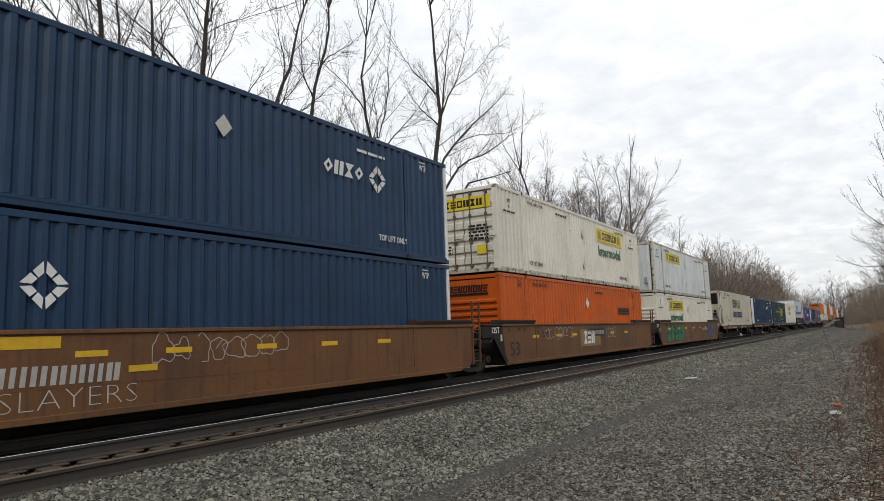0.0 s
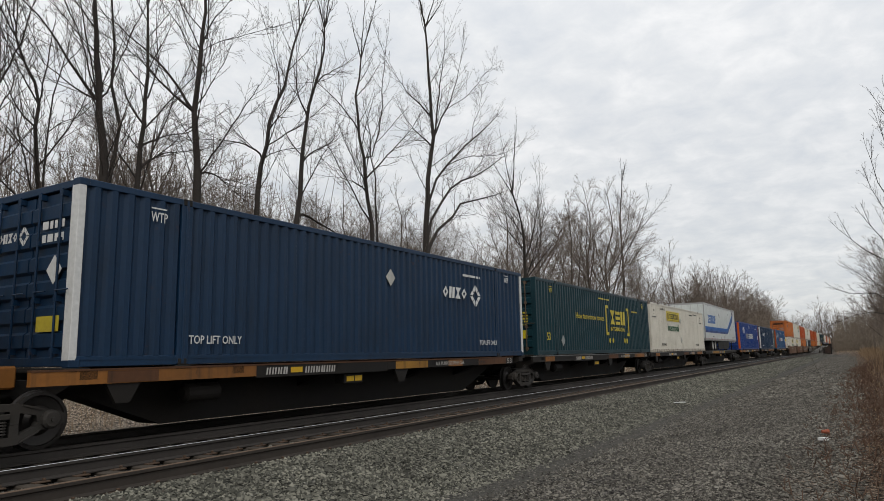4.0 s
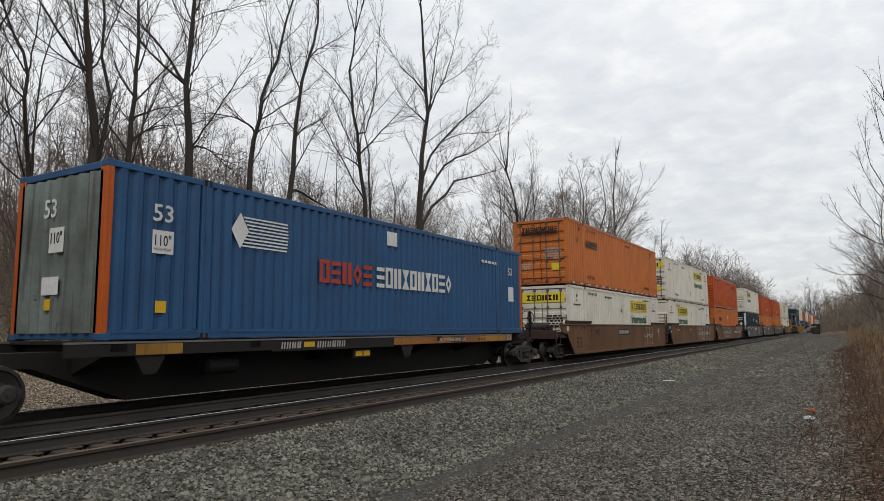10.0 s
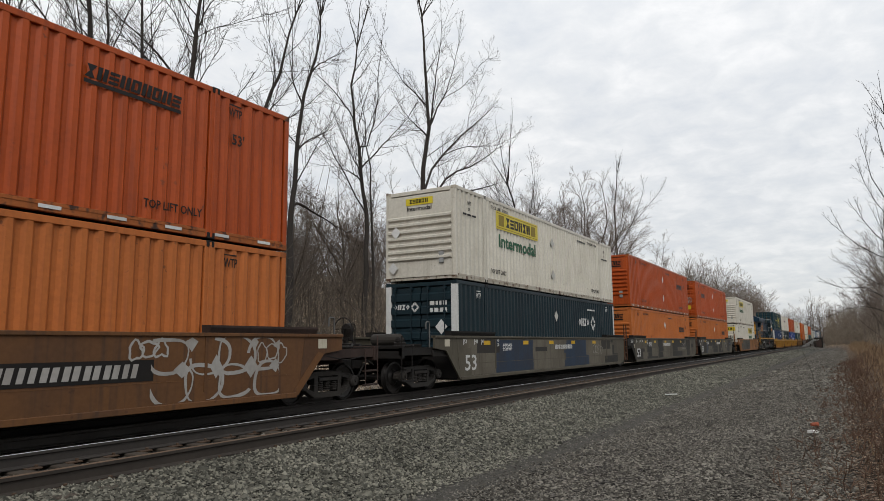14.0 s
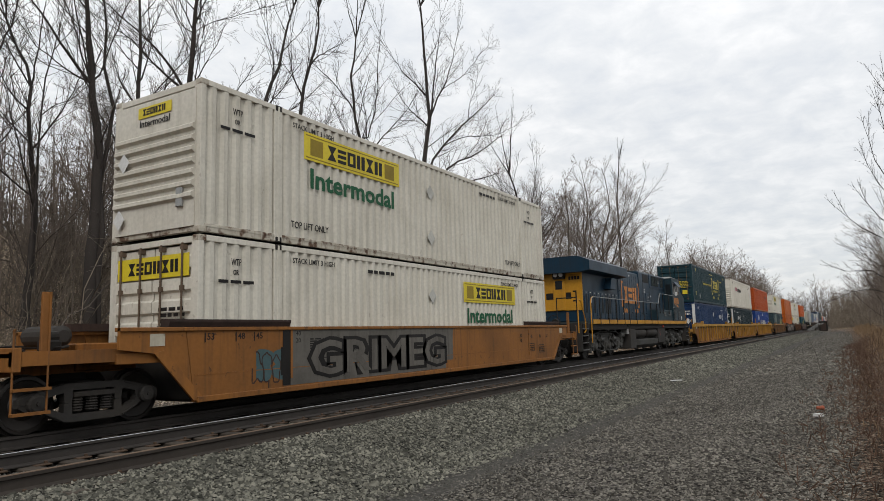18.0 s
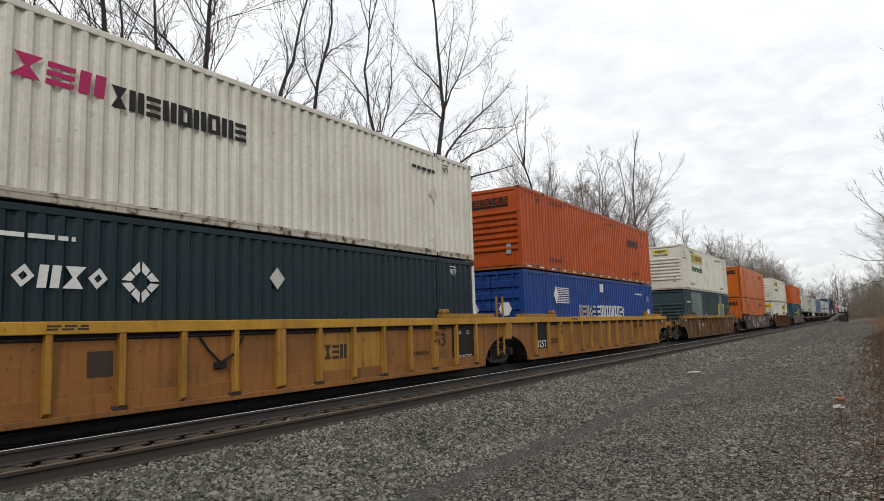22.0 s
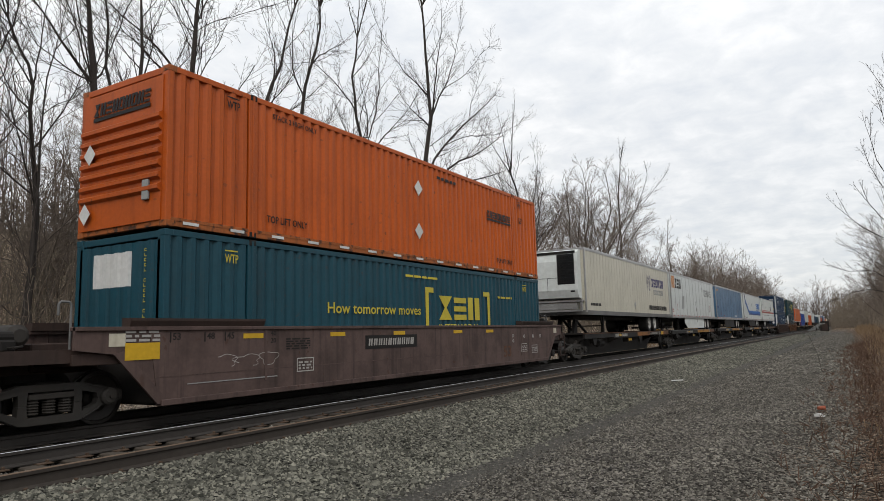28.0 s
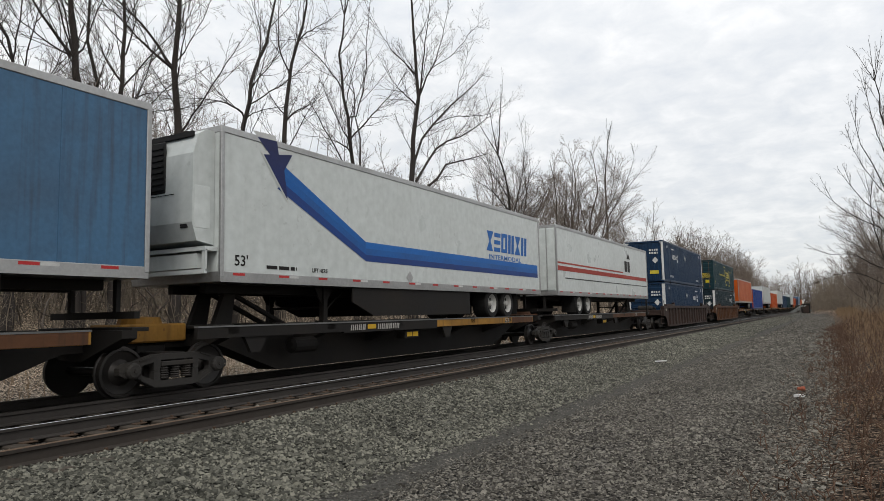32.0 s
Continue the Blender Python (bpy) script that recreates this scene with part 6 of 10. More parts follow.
def sign(ob, kind, *a):
    if kind == "jb":
        jb_sign(ob, *a)
    elif kind == "umax":
        y, mat = a
        brand(ob, 4, y, 1.72, 1.45, 0.33, mat, 0.12)
        part("ring_mark", lambda: ring_mark(0.36), mat, ob, at=(HW + 0.004, y + 1.98, 1.86), key="ring36")
        tiny(ob, mat, 2, y - 0.2 if y < 8 else y + 1.2, 2.42)
    elif kind == "bigmark":
        y, mat = a
        brand(ob, 4, y - 1.6, 1.72, 1.4, 0.35, mat, 0.12)
        part("ring_mark", lambda: ring_mark(0.37), mat, ob, at=(HW + 0.004, y + 0.4, 1.85), key="ring37")
    elif kind == "dia":
        y, z, mat = a
        part("placard_holder", lambda: diamond(0.40, 0.44, 0.012), mat, ob, at=(HW + 0.004, y, z), key="dia44")
    elif kind == "tlo":
        y, mat = a
        words(ob, "TOP LIFT ONLY", y, 0.36, 0.15, mat, 1.2)
    elif kind == "wtp":
        y, z, mat = a
        words(ob, "WTP", y, z, 0.17, mat, 0.32)
        plate(ob, y, z + 0.22, 0.3, 0.025, mat, x=HW + 0.004, name="small_print")
    elif kind == "stack":
        y, mat, n = a
        words(ob, "STACK LIMIT 3 HIGH" if n == 3 else "STACK 2 HIGH ONLY", y, 2.55, 0.115, mat, 1.35)
    elif kind == "pin":
        y, mat = a
        words(ob, "WTP", y, 2.38, 0.13, mat, 0.25)
        words(ob, "OR", y + 0.05, 2.2, 0.1, mat, 0.14)
        part("small_print", lambda: line_bars(1, 0.9, 0.1, 5), mat, ob, at=(HW + 0.004, y - 0.3, 2.04), key="pinbar")
    elif kind == "sch":
        y, z = a
        brand(ob, 9, y, z, 1.8, 0.22, LETBLACK, 0.18)
        plate(ob, y, z - 0.1, 1.8, 0.065, LETBLACK, x=HW + 0.004, name="underline")
    elif kind == "csx":
        (mat,) = a
        words(ob, "How tomorrow moves", 4.2, 1.5, 0.25, mat, 3.8)
        part("bracket", lambda: Geo().box(0, 0, 0, 0.003, 0.16, 1.42).box(0, 0.16, 1.28, 0.003, 0.42, 1.42).box(0, 0.16, 0, 0.003, 0.42, 0.14), mat, ob, at=(HW + 0.004, 8.25, 0.85), key="brl")
        part("bracket", lambda: Geo().box(0, -0.16, 0, 0.003, 0, 1.42).box(0, -0.42, 1.28, 0.003, -0.16, 1.42).box(0, -0.42, 0, 0.003, -0.16, 0.14), mat, ob, at=(HW + 0.004, 12.1, 0.85), key="brr")
        brand(ob, 3, 8.95, 1.38, 2.55, 0.68, mat)
        words(ob, "INTERMODAL", 8.95, 1.06, 0.2, mat, 2.4)
        part("small_print", lambda: line_bars(1, 1.6, 0.1, 9), mat, ob, at=(HW + 0.004, 7.3, 2.5), key="csxbar")
        tiny(ob, mat, 1, 12.7, 2.1)
    elif kind == "dots":
        (mat,) = a
        for y in (8.75, 9.25, 11.2, 11.6):
            part("round_mark", lambda: Geo().lathe([(0, 0.13), (0.003, 0.13)], 0, 16), mat, ob, at=(HW + 0.004, y, 0.6), key="dot")
    elif kind == "pacer":
        y, m1, m2 = a
        brand(ob, 5, y, 1.2, 2.0, 0.52, m1)
        brand(ob, 10, y + 2.15, 1.2, 3.8, 0.52, m2)
    elif kind == "fold":
        y, mat = a
        part("folded_square_mark", lambda: striped_diamond(1.55, 0.7), mat, ob, at=(HW + 0.004, y, 1.72), key="fold")
    elif kind == "words":
        t, y, z, h, mat, w = a
        words(ob, t, y, z, h, mat, w)
    elif kind == "brand":
        n, y, z, w, h, mat, sl = a
        brand(ob, n, y, z, w, h, mat, sl)
    elif kind == "plate":
        y, z, w, h, mat = a
        plate(ob, y, z, w, h, mat)
    elif kind == "num":
        y, z, mat = a
        part("small_print", lambda: line_bars(1, 1.1, 0.14, 4), mat, ob, at=(HW + 0.004, y, z), key="numbar")
    elif kind == "low_tape":
        for k in range(15):
            plate(ob, 0.35 + k * 1.07, 0.06, 0.34, 0.055, LETWHITE, x=HW + 0.005, name="reflector")
    # leading-end marks
    elif kind == "e_panel":
        on_end(ob, lambda: Geo().box(0, 0, 0, 0.004, 2.1, 0.42), -1.05, 2.16, PANELYEL, "ejb", "sign_panel", 0.0)
        on_end(ob, lambda: brand_shapes(6, 1.5, 0.24, 0, 6), -0.72, 2.25, LETBLACK, "ejb2", "brand_mark", -0.005)
    elif kind == "e_small_panel":
        on_end(ob, lambda: Geo().box(0, 0, 0, 0.004, 1.0, 0.22), -0.5, 2.4, PANELYEL, "ejs", "sign_panel", -0.036)
        on_end(ob, lambda: brand_shapes(6, 0.7, 0.13, 0, 6), -0.36, 2.45, LETBLACK, "ejs2", "brand_mark", -0.042)
        on_end(ob, lambda: fit_words(text_geo("Intermodal", 0.14), 0.9, 0.14), -0.45, 2.22, LETBLACK, "ejs3", "lettering", -0.036)
    elif kind == "e_sch":
        (yy,) = a
        on_end(ob, lambda: brand_shapes(9, 1.7, 0.24, 0.18, 9), -0.85, 2.3, LETBLACK, "esch", "brand_mark", yy)
        on_end(ob, lambda: Geo().box(0, 0, 0, 0.003, 1.7, 0.07), -0.85, 2.2, LETBLACK, "esch2", "underline", yy)
    elif kind == "e_boxes":
        mat, mat2 = a
        on_end(ob, lambda: Geo().box(0, 0, 0, 0.05, 0.17, 0.36, 0.01), 0.72, 0.5, mat, "ebox", "document_box", -0.03)
        for x, z in ((-0.95, 0.42), (-0.85, 1.55)):
            on_end(ob, lambda: diamond(0.36, 0.4, 0.006), x, z, mat2, "edia", "placard_holder", -0.09)
    elif kind == "e_umax":
        (mat,) = a
        front = 0.0 if any(c.name.startswith("door") for c in ob.children) else -0.05
        on_end(ob, lambda: brand_shapes(4, 0.62, 0.16, 0.12, 4), -1.0, 2.05, mat, "eum", "brand_mark", front)
        on_end(ob, lambda: ring_mark(0.17), -0.2, 2.12, mat, "eum2", "ring_mark", front)
        on_end(ob, lambda: line_bars(2, 0.6, 0.42, 3), 0.35, 1.95, mat, "eum3", "small_print", front)
        on_end(ob, lambda: diamond(0.42, 0.46, 0.006), 0.75, 1.5, mat, "eum4", "placard_holder", front)
        on_end(ob, lambda: Geo().box(0, 0, 0, 0.004, 0.62, 0.24), 0.35, 0.55, LOGOYEL, "eum5", "sign_panel", front)
    elif kind == "e_hex":
        (mat,) = a
        for x, z, r in ((-0.75, 1.55, 0.26), (0.55, 1.55, 0.26)):
            on_end(ob, lambda: Geo().prism([(r * math.cos(q * math.tau / 6), r * math.sin(q * math.tau / 6)) for q in range(6)], 0, 0, 0.004), x, z, mat, ("ehex", r), "brand_mark", 0.0)
        on_end(ob, lambda: line_bars(3, 0.6, 0.3, 8), 0.3, 0.75, mat, "ehex2", "small_print", 0.0)
    elif kind == "e_print":
        (mat,) = a
        on_end(ob, lambda: line_bars(5, 0.75, 0.55, 7), 0.2, 1.1, mat, "epr", "small_print", 0.0)
        on_end(ob, lambda: line_bars(3, 0.5, 0.3, 8), -0.95, 0.7, mat, "epr2", "small_print", 0.0)
        on_end(ob, lambda: Geo().box(0, 0, 0, 0.004, 0.4, 0.3), 0.5, 0.62, PANELYEL, "epr3", "sign_panel", 0.0)
    elif kind == "e_white":
        def pleat():
            out = []
            for i in range(1, 5):
                x = -1.0 + i * 0.31
                out += [(x + 0.03, -0.045), (x + 0.13, -0.045), (x + 0.16, 0.0), (x + 0.31, 0.0)]
            out = out[:-1]
            return Geo().prism([(x, y - 0.004) for x, y in out] + [(x, y - 0.001) for x, y in out[::-1]], 2, 1.95, 2.57)
        part("sign_panel", pleat, LETWHITE, ob, key="ewh", label="white patch painted over the corrugation")
        for x, n, h, b in ((-0.95, 11, 1.75, 0.1), (0.82, 17, 1.5, 0.055)):
            def upright(n=n, h=h, b=b):
                g = Geo()
                for i in range(n):
                    z, e = h * i / n, h * 0.62 / n
                    if i % 6 != 5:
                        g.box(0, 0, z, 0.002, 0.2 * b, z + e).box(0, 0.2 * b, z, 0.002, b, z + 0.25 * e)
                        if i % 3:
                            g.box(0, 0.2 * b, z + 0.75 * e, 0.002, b, z + e)
                return g
            on_end(ob, upright, x, 2.62 - h, LOGOYEL, ("ewr", n), "number_bar", -0.049 if x > 0 else -0.003)
    elif kind == "e_words":
        t, x, z, h, mat, w = a
        on_end(ob, lambda: fit_words(text_geo(t, h), w, h), x, z, mat, ("ew", t, h), "lettering", -0.055)


# ---- running gear ----
WHEEL_R = 0.42
WHEELSETS = ([], [])


def side_frame():
    """A cast side frame: one plate with sloping arms round two windows and a spring gap, and a bearing box at each end."""
    g = Geo()
    # rows of one half from the middle out: across, then the heights of the foot's and the top's lower and upper edge
    cols = [(0.0, 0.13, 0.245, 0.60, 0.70), (0.335, 0.13, 0.245, 0.60, 0.70), (0.345, 0.13, 0.41, 0.415, 0.70), (0.46, 0.14, 0.41, 0.415, 0.70), (0.47, 0.145, 0.27, 0.57, 0.695),
            (0.60, 0.20, 0.32, 0.545, 0.665), (0.70, 0.26, 0.36, 0.52, 0.64), (0.72, 0.27, 0.43, 0.435, 0.635), (0.78, 0.32, 0.43, 0.435, 0.615), (1.02, 0.34, 0.43, 0.435, 0.57), (1.12, 0.40, 0.43, 0.435, 0.51)]
    half = 0.07
    for s in (-1, 1):
        for lo, hi in ((1, 2), (3, 4)):
            n = len(cols)
            v = []
            for c in cols:
                for x in (-half, half):
                    # arms are thinner than the columns by their bevel
                    v += [(x, s * c[0], c[lo]), (x, s * c[0], c[hi])]
            f = []
            for i in range(n - 1):
                o, p = i * 4, i * 4 + 4
                f += [(o, o + 1, p + 1, p), (o + 2, p + 2, p + 3, o + 3), (o, p, p + 2, o + 2), (o + 1, o + 3, p + 3, p + 1)]
            e = (n - 1) * 4
            f.append((e, e + 1, e + 3, e + 2))
            if s < 0:
                f = [q[::-1] for q in f]
            g.add(v, f)
        g.lathe([(0.05, 0.14), (0.13, 0.135), (0.16, 0.1)], 0, 14, (0, s * 0.89, 0.45))
        g.lathe([(0.16, 0.035), (0.19, 0.035)], 0, 6, (0, s * 0.89, 0.45))
        # ribs along the sloping arms
        g.prism([(s * 0.5, 0.665), (s * 0.5, 0.685), (s * 0.76, 0.61), (s * 0.76, 0.59)][::s], 0, 0.07, 0.088)
        g.prism([(s * 0.48, 0.155), (s * 0.48, 0.175), (s * 0.74, 0.305), (s * 0.74, 0.285)][::s], 0, 0.07, 0.088)
    return g


def spring_nest():
    g = Geo()
    for y in (-0.24, 0.0, 0.24):
        g.lathe([(0.27 + k * 0.02, 0.1 if k % 2 else 0.075) for k in range(12)], 2, 8, (0, y, 0))
    g.box(-0.1, -0.33, 0.49, 0.1, 0.33, 0.57, 0.01)
    return g


def wheel_set():
    g = Geo()
    g.rod((-0.98, 0, 0), (0.98, 0, 0), 0.075, 10)
    for s in (-1, 1):
        prof = [(0.675, 0.12), (0.675, WHEEL_R + 0.028), (0.70, WHEEL_R + 0.026), (0.712, WHEEL_R + 0.002), (0.80, WHEEL_R - 0.004), (0.805, WHEEL_R - 0.05), (0.775, WHEEL_R - 0.065), (0.745, 0.22), (0.80, 0.15), (0.81, 0.0)]
        g.lathe([(s * a, r) for a, r in (prof if s > 0 else prof)], 0, 28)
    return g


def truck(parent, y):
    t = part("truck", lambda: Geo().box(-1.0, -0.22, 0.5, 1.0, 0.22, 0.72, 0.02).box(-0.35, -0.3, 0.68, 0.35, 0.3, 0.85, 0.02).rod((-0.7, -0.45, 0.4), (0.7, -0.45, 0.4), 0.05).rod((-0.7, 0.45, 0.4), (0.7, 0.45, 0.4), 0.05),
             STEEL, parent, at=(0, y, 0), key="bolster")
    for sx in (1, -1):
        part("side_frame", side_frame, TRUCKM, t, at=(sx * 0.99, 0, 0), key="sframe")
        part("spring_nest", spring_nest, TRUCKM, t, at=(sx * 0.99, 0, 0), key="springs")
    for k, dy in enumerate((-0.89, 0.89)):
        w = part("wheelset", wheel_set, WHEELM, t, at=(0, dy, WHEEL_R), key="wset", smooth=False)
        WHEELSETS[k].append(w)
    return t


def coupler(parent, y, way):
    """A knuckle coupler with its draft box; way: -1 towards the leading end."""
    part("coupler", lambda: Geo().box(-0.12, 0, 0.72, 0.12, 0.75 * way, 0.92, 0.02).box(-0.2, 0.6 * way, 0.66, 0.2, 0.95 * way, 1.0, 0.03).pipe([(0.25, 0.1 * way, 0.8), (0.3, 0.4 * way, 0.5), (0.2, 0.8 * way, 0.42)], 0.025),
         STEEL, parent, at=(0, y, 0), key=("coup", way))


def ladder(parent, y, z0, z1, mat, x=1.44, wide=0.42):
    def make():
        g = Geo()
        for d in (-wide / 2, wide / 2):
            g.box(-0.02, d - 0.03, z0, 0.02, d + 0.03, z1)
        k = z0 + 0.08
        while k < z1:
            g.rod((0, -wide / 2, k), (0, wide / 2, k), 0.013, 6)
            k += 0.3
        return g
    part("ladder", make, mat, parent, at=(x, y, 0), key=("lad", z0, z1, wide))


def hand_wheel(parent, x, y, z):
    part("brake_wheel", lambda: Geo().pipe([(0.28 * math.cos(a * math.tau / 14), 0, 0.28 * math.sin(a * math.tau / 14)) for a in range(15)], 0.014, 5).rod((-0.28, 0, 0), (0.28, 0, 0), 0.01, 5).rod((0, 0, -0.28), (0, 0, 0.28), 0.01, 5).rod((0, 0, 0), (0, 0.25, 0), 0.03),
         STEEL, parent, at=(x, y, z), key="bwheel")


def brake_gear(car, y):
    """A hand brake: its wheel, gear housing and stand on the end deck."""
    hand_wheel(car, 0.55, y - 0.25, 1.68)
    part("brake_stand", lambda: Geo().box(-0.05, -0.06, 1.18, 0.05, 0.06, 1.42, 0.015).lathe([(-0.02, 0.05), (0.0, 0.15), (0.1, 0.17), (0.16, 0.12), (0.2, 0.04)], 1, 14, (0, 0, 1.66)).box(-0.13, 0.02, 1.38, 0.13, 0.16, 1.6, 0.03).rod((0.2, 0.1, 1.2), (0.1, 0.1, 1.5), 0.018), STEEL, car, at=(0.55, y - 0.14, 0), key="estand")


def end_platform(car, y, way, mat):
    """The deck over an end truck, with its sill, grab irons and uncoupling lever; y is the outer end."""
    part("end_deck", lambda: Geo().box(-1.35, -2.3, 1.12, 1.35, 0.0, 1.18).box(-0.35, -2.4, 0.82, 0.35, 0.0, 1.12).box(-1.4, -0.12, 0.92, 1.4, 0.0, 1.26, 0.01).box(-1.38, -2.3, 1.0, -1.3, 0, 1.2).box(1.3, -2.3, 1.0, 1.38, 0, 1.2),
         mat, car, at=(0, y, 0), key="edeck").rotation_euler = (0, 0, 0 if way > 0 else math.pi)
    for sx in (1, -1):
        part("grab_iron", lambda: Geo().pipe([(0, -0.02, 0.35), (0.03, -0.02, 0.35), (0.03, -0.02, 1.5), (0, -0.02, 1.5)], 0.016, 5).pipe([(0, -0.5, 0.35), (0.03, -0.5, 0.35), (0.03, -0.5, 1.2)], 0.016, 5).box(-0.05, -0.52, 0.33, 0.03, 0.0, 0.37).box(-0.05, -0.52, 0.66, 0.03, 0.0, 0.7),
             WELLDARK if mat is WELLRUST else mat, car, at=(sx * 1.4, y, 0), key="grab").rotation_euler = (0, 0, 0 if way > 0 else math.pi)
        if mat is WELLORANGE:
            part("deck_post", lambda: Geo().box(-0.03, -0.06, 1.18, 0.03, 0.06, 2.05, 0.008).box(-0.05, 0.03, 1.18, 0.05, 0.06, 2.05, 0.004), mat, car, at=(sx * 1.25, y - way * 0.5, 0), key="dpost")
        else:
            part("hand_rail", lambda: Geo().pipe([(0, 0, 1.15), (0, 0, 1.86), (0, -0.03, 1.9), (0, -0.16, 1.9), (0, -0.19, 1.86), (0, -0.19, 1.7)], 0.018, 6), RIMGREY if sx > 0 and mat is not WELLYELLOW else mat, car, at=(sx * 1.3, y - way * 1.5, 0), key="drail")
    y -= way * 1.15
    part("air_reservoir", lambda: Geo().lathe([(-0.5, 0.1), (-0.44, 0.17), (0.44, 0.17), (0.5, 0.1)], 0, 14), TRUCKM, car, at=(0.1, y, 1.42), key="eres")
    part("valve_box", lambda: Geo().box(-0.14, -0.12, 1.18, 0.14, 0.12, 1.36, 0.03).lathe([(-0.12, 0.04), (-0.1, 0.09), (0.1, 0.09), (0.12, 0.04)], 1, 12, (0, 0, 1.4)).pipe([(0.14, 0, 1.24), (0.4, 0.06, 1.26), (0.5, -0.1, 1.24)], 0.018, 6), STEEL, car, at=(0.75, y + way * 0.3, 0), key="evalve")
    y += way * 1.15
    if way > 0:
        brake_gear(car, y)
    part("brake_pipe", lambda: Geo().pipe([(1.32, -2.2, 1.24), (1.32, -0.9, 1.24), (1.2, -0.7, 1.3), (0.4, -0.6, 1.3), (0.2, -0.2, 1.1)], 0.025, 6).pipe([(1.05, -2.2, 1.27), (1.05, -0.5, 1.27), (0.3, -0.3, 1.2)], 0.018, 6).pipe([(1.41, -1.9, 1.05), (1.43, -1.2, 0.95), (1.41, -0.6, 1.02), (1.38, -0.1, 0.8)], 0.014, 5).rod((-1.3, -0.2, 1.22), (1.36, -0.2, 1.22), 0.02, 6), STEEL, car, at=(0, y, 0), key="ebpipe").rotation_euler = (0, 0, 0 if way > 0 else math.pi)
    part("label_plate", lambda: Geo().box(0, -0.14, 1.22, 0.004, 0.14, 1.42), CREAM, car, at=(1.501, -0.95 if way < 0 else LC + 0.95, 0), key="elabel")
    coupler(car, y, way)


def well_smooth(car, mat, dark, coupled=(False, False)):
    """A smooth-sided well: deep sheet sides with a raised lip at both ends.
    A coupled end slopes up to its platform; at a shared truck the trailing end is cut upright and the leading end is a dark casting."""
    prof = [(-0.4, 1.52), (-0.2, 0.28), (LC + 0.2, 0.28), (LC + 0.4, 1.52)]
    slope = [(-1.62, 1.52), (-1.62, 1.18), (-0.98, 1.1), (-0.21, 0.29), (-0.41, 1.52)]
    edge = [(-1.0, 1.1), (-0.21, 0.28), (0.02, 0.28), (-0.82, 1.15)]
    tail_end = [(LC + 0.405, 1.52), (LC + 0.205, 0.29), (LC + 0.62, 0.33), (LC + 0.86, 0.55), (LC + 0.94, 1.52)]
    for sx in (1, -1):
        a, b = sorted((sx * 1.44, sx * 1.50))
        lo, hi = sorted((sx * 1.36, sx * 1.535))
        part("well_side", lambda: Geo().prism(prof, 0, a, b), mat, car, key=("wside", sx))
        for far_end in (0, 1):
            if far_end and not coupled[1]:
                part("end_panel", lambda: Geo().prism(tail_end, 0, a, b - 0.004), mat, car, key=("wtail", sx))
                part("end_chord", lambda: Geo().box(lo, LC + 0.45, 1.46, hi, LC + 0.95, 1.525, 0.008), mat, car, key=("wtailtop", sx))
                part("end_plate", lambda: Geo().box(*sorted((sx * 1.1, sx * 1.49))[:1], LC + 0.9, 0.6, sorted((sx * 1.1, sx * 1.49))[1], LC + 0.93, 1.45), STEEL, car, key=("wtailpl", sx))
                continue
            m = mat if coupled[far_end] else STEEL
            part("end_slope", lambda: Geo().prism(slope if not far_end else [(LC - y, z) for y, z in slope[::-1]], 0, a, b - 0.004), m, car, key=("wslope", sx, far_end))
            part("slope_flange", lambda: Geo().prism(edge if not far_end else [(LC - y, z) for y, z in edge[::-1]], 0, *sorted((sx * 1.47, sx * 1.506))), m, car, key=("wflange", sx, far_end))
            y0, y1 = (-1.62, -0.45) if not far_end else (LC + 0.45, LC + 1.62)
            part("end_chord", lambda: Geo().box(lo, y0, 1.46, hi, y1, 1.525, 0.008), m, car, key=("wchord", sx, far_end))
            if not coupled[far_end] and sx > 0:
                part("end_casting", lambda: Geo().box(1.30, -1.75, 1.1, 1.52, -1.15, 1.46, 0.02).box(1.2, -1.9, 0.95, 1.45, -1.7, 1.3, 0.02), STEEL, car, key="wcast")
                part("label_plate", lambda: Geo().box(0, 0, 0, 0.004, 0.12, 0.2), CREAM, car, at=(1.505, -0.55, 1.0), key="wlabel")
                part("air_hose", lambda: Geo().pipe([(1.5, -1.9, 1.3), (1.54, -1.7, 1.05), (1.54, -1.3, 1.0), (1.52, -0.9, 1.2)], 0.02, 6), STEEL, car, key="whose")
        part("top_chord", lambda: Geo().box(lo, -0.45, 1.46, hi, LC + 0.45, 1.525, 0.008), mat, car, key=("wtop", sx))
        part("bottom_chord", lambda: Geo().box(*sorted((sx * 1.36, sx * 1.53))[:1], -0.15, 0.24, sorted((sx * 1.36, sx * 1.53))[1], LC + 0.15, 0.34, 0.008), mat, car, key=("wbot", sx))
        part("side_fold", lambda: Geo().box(-0.004, -0.2, 0.7, 0.004, LC + 0.2, 0.715), mat, car, at=(sx * 1.5, 0, 0), key="wfold")
        for y0, y1 in ((-0.75, 2.1), (LC - 2.1, LC + 0.75)):
            part("end_lip", lambda: Geo().prism([(1.30, 1.525), (1.50, 1.525), (1.54, 1.62), (1.54, 1.66), (1.30, 1.67)] if sx > 0 else [(-1.30, 1.525), (-1.30, 1.67), (-1.54, 1.66), (-1.54, 1.62), (-1.50, 1.525)], 1, 0, y1 - y0), WELLDARK if dark is mat else dark, car, at=(0, y0, 0), key=("lip", sx))
        for y in (-0.05, LC + 0.05):
            part("weld_strap", lambda: Geo().box(-0.008, -0.03, 0.5, 0.008, 0.03, 1.46), mat, car, at=(sx * 1.505, y + (2.2 if y < 1 else -2.2), 0), key="wstrap")
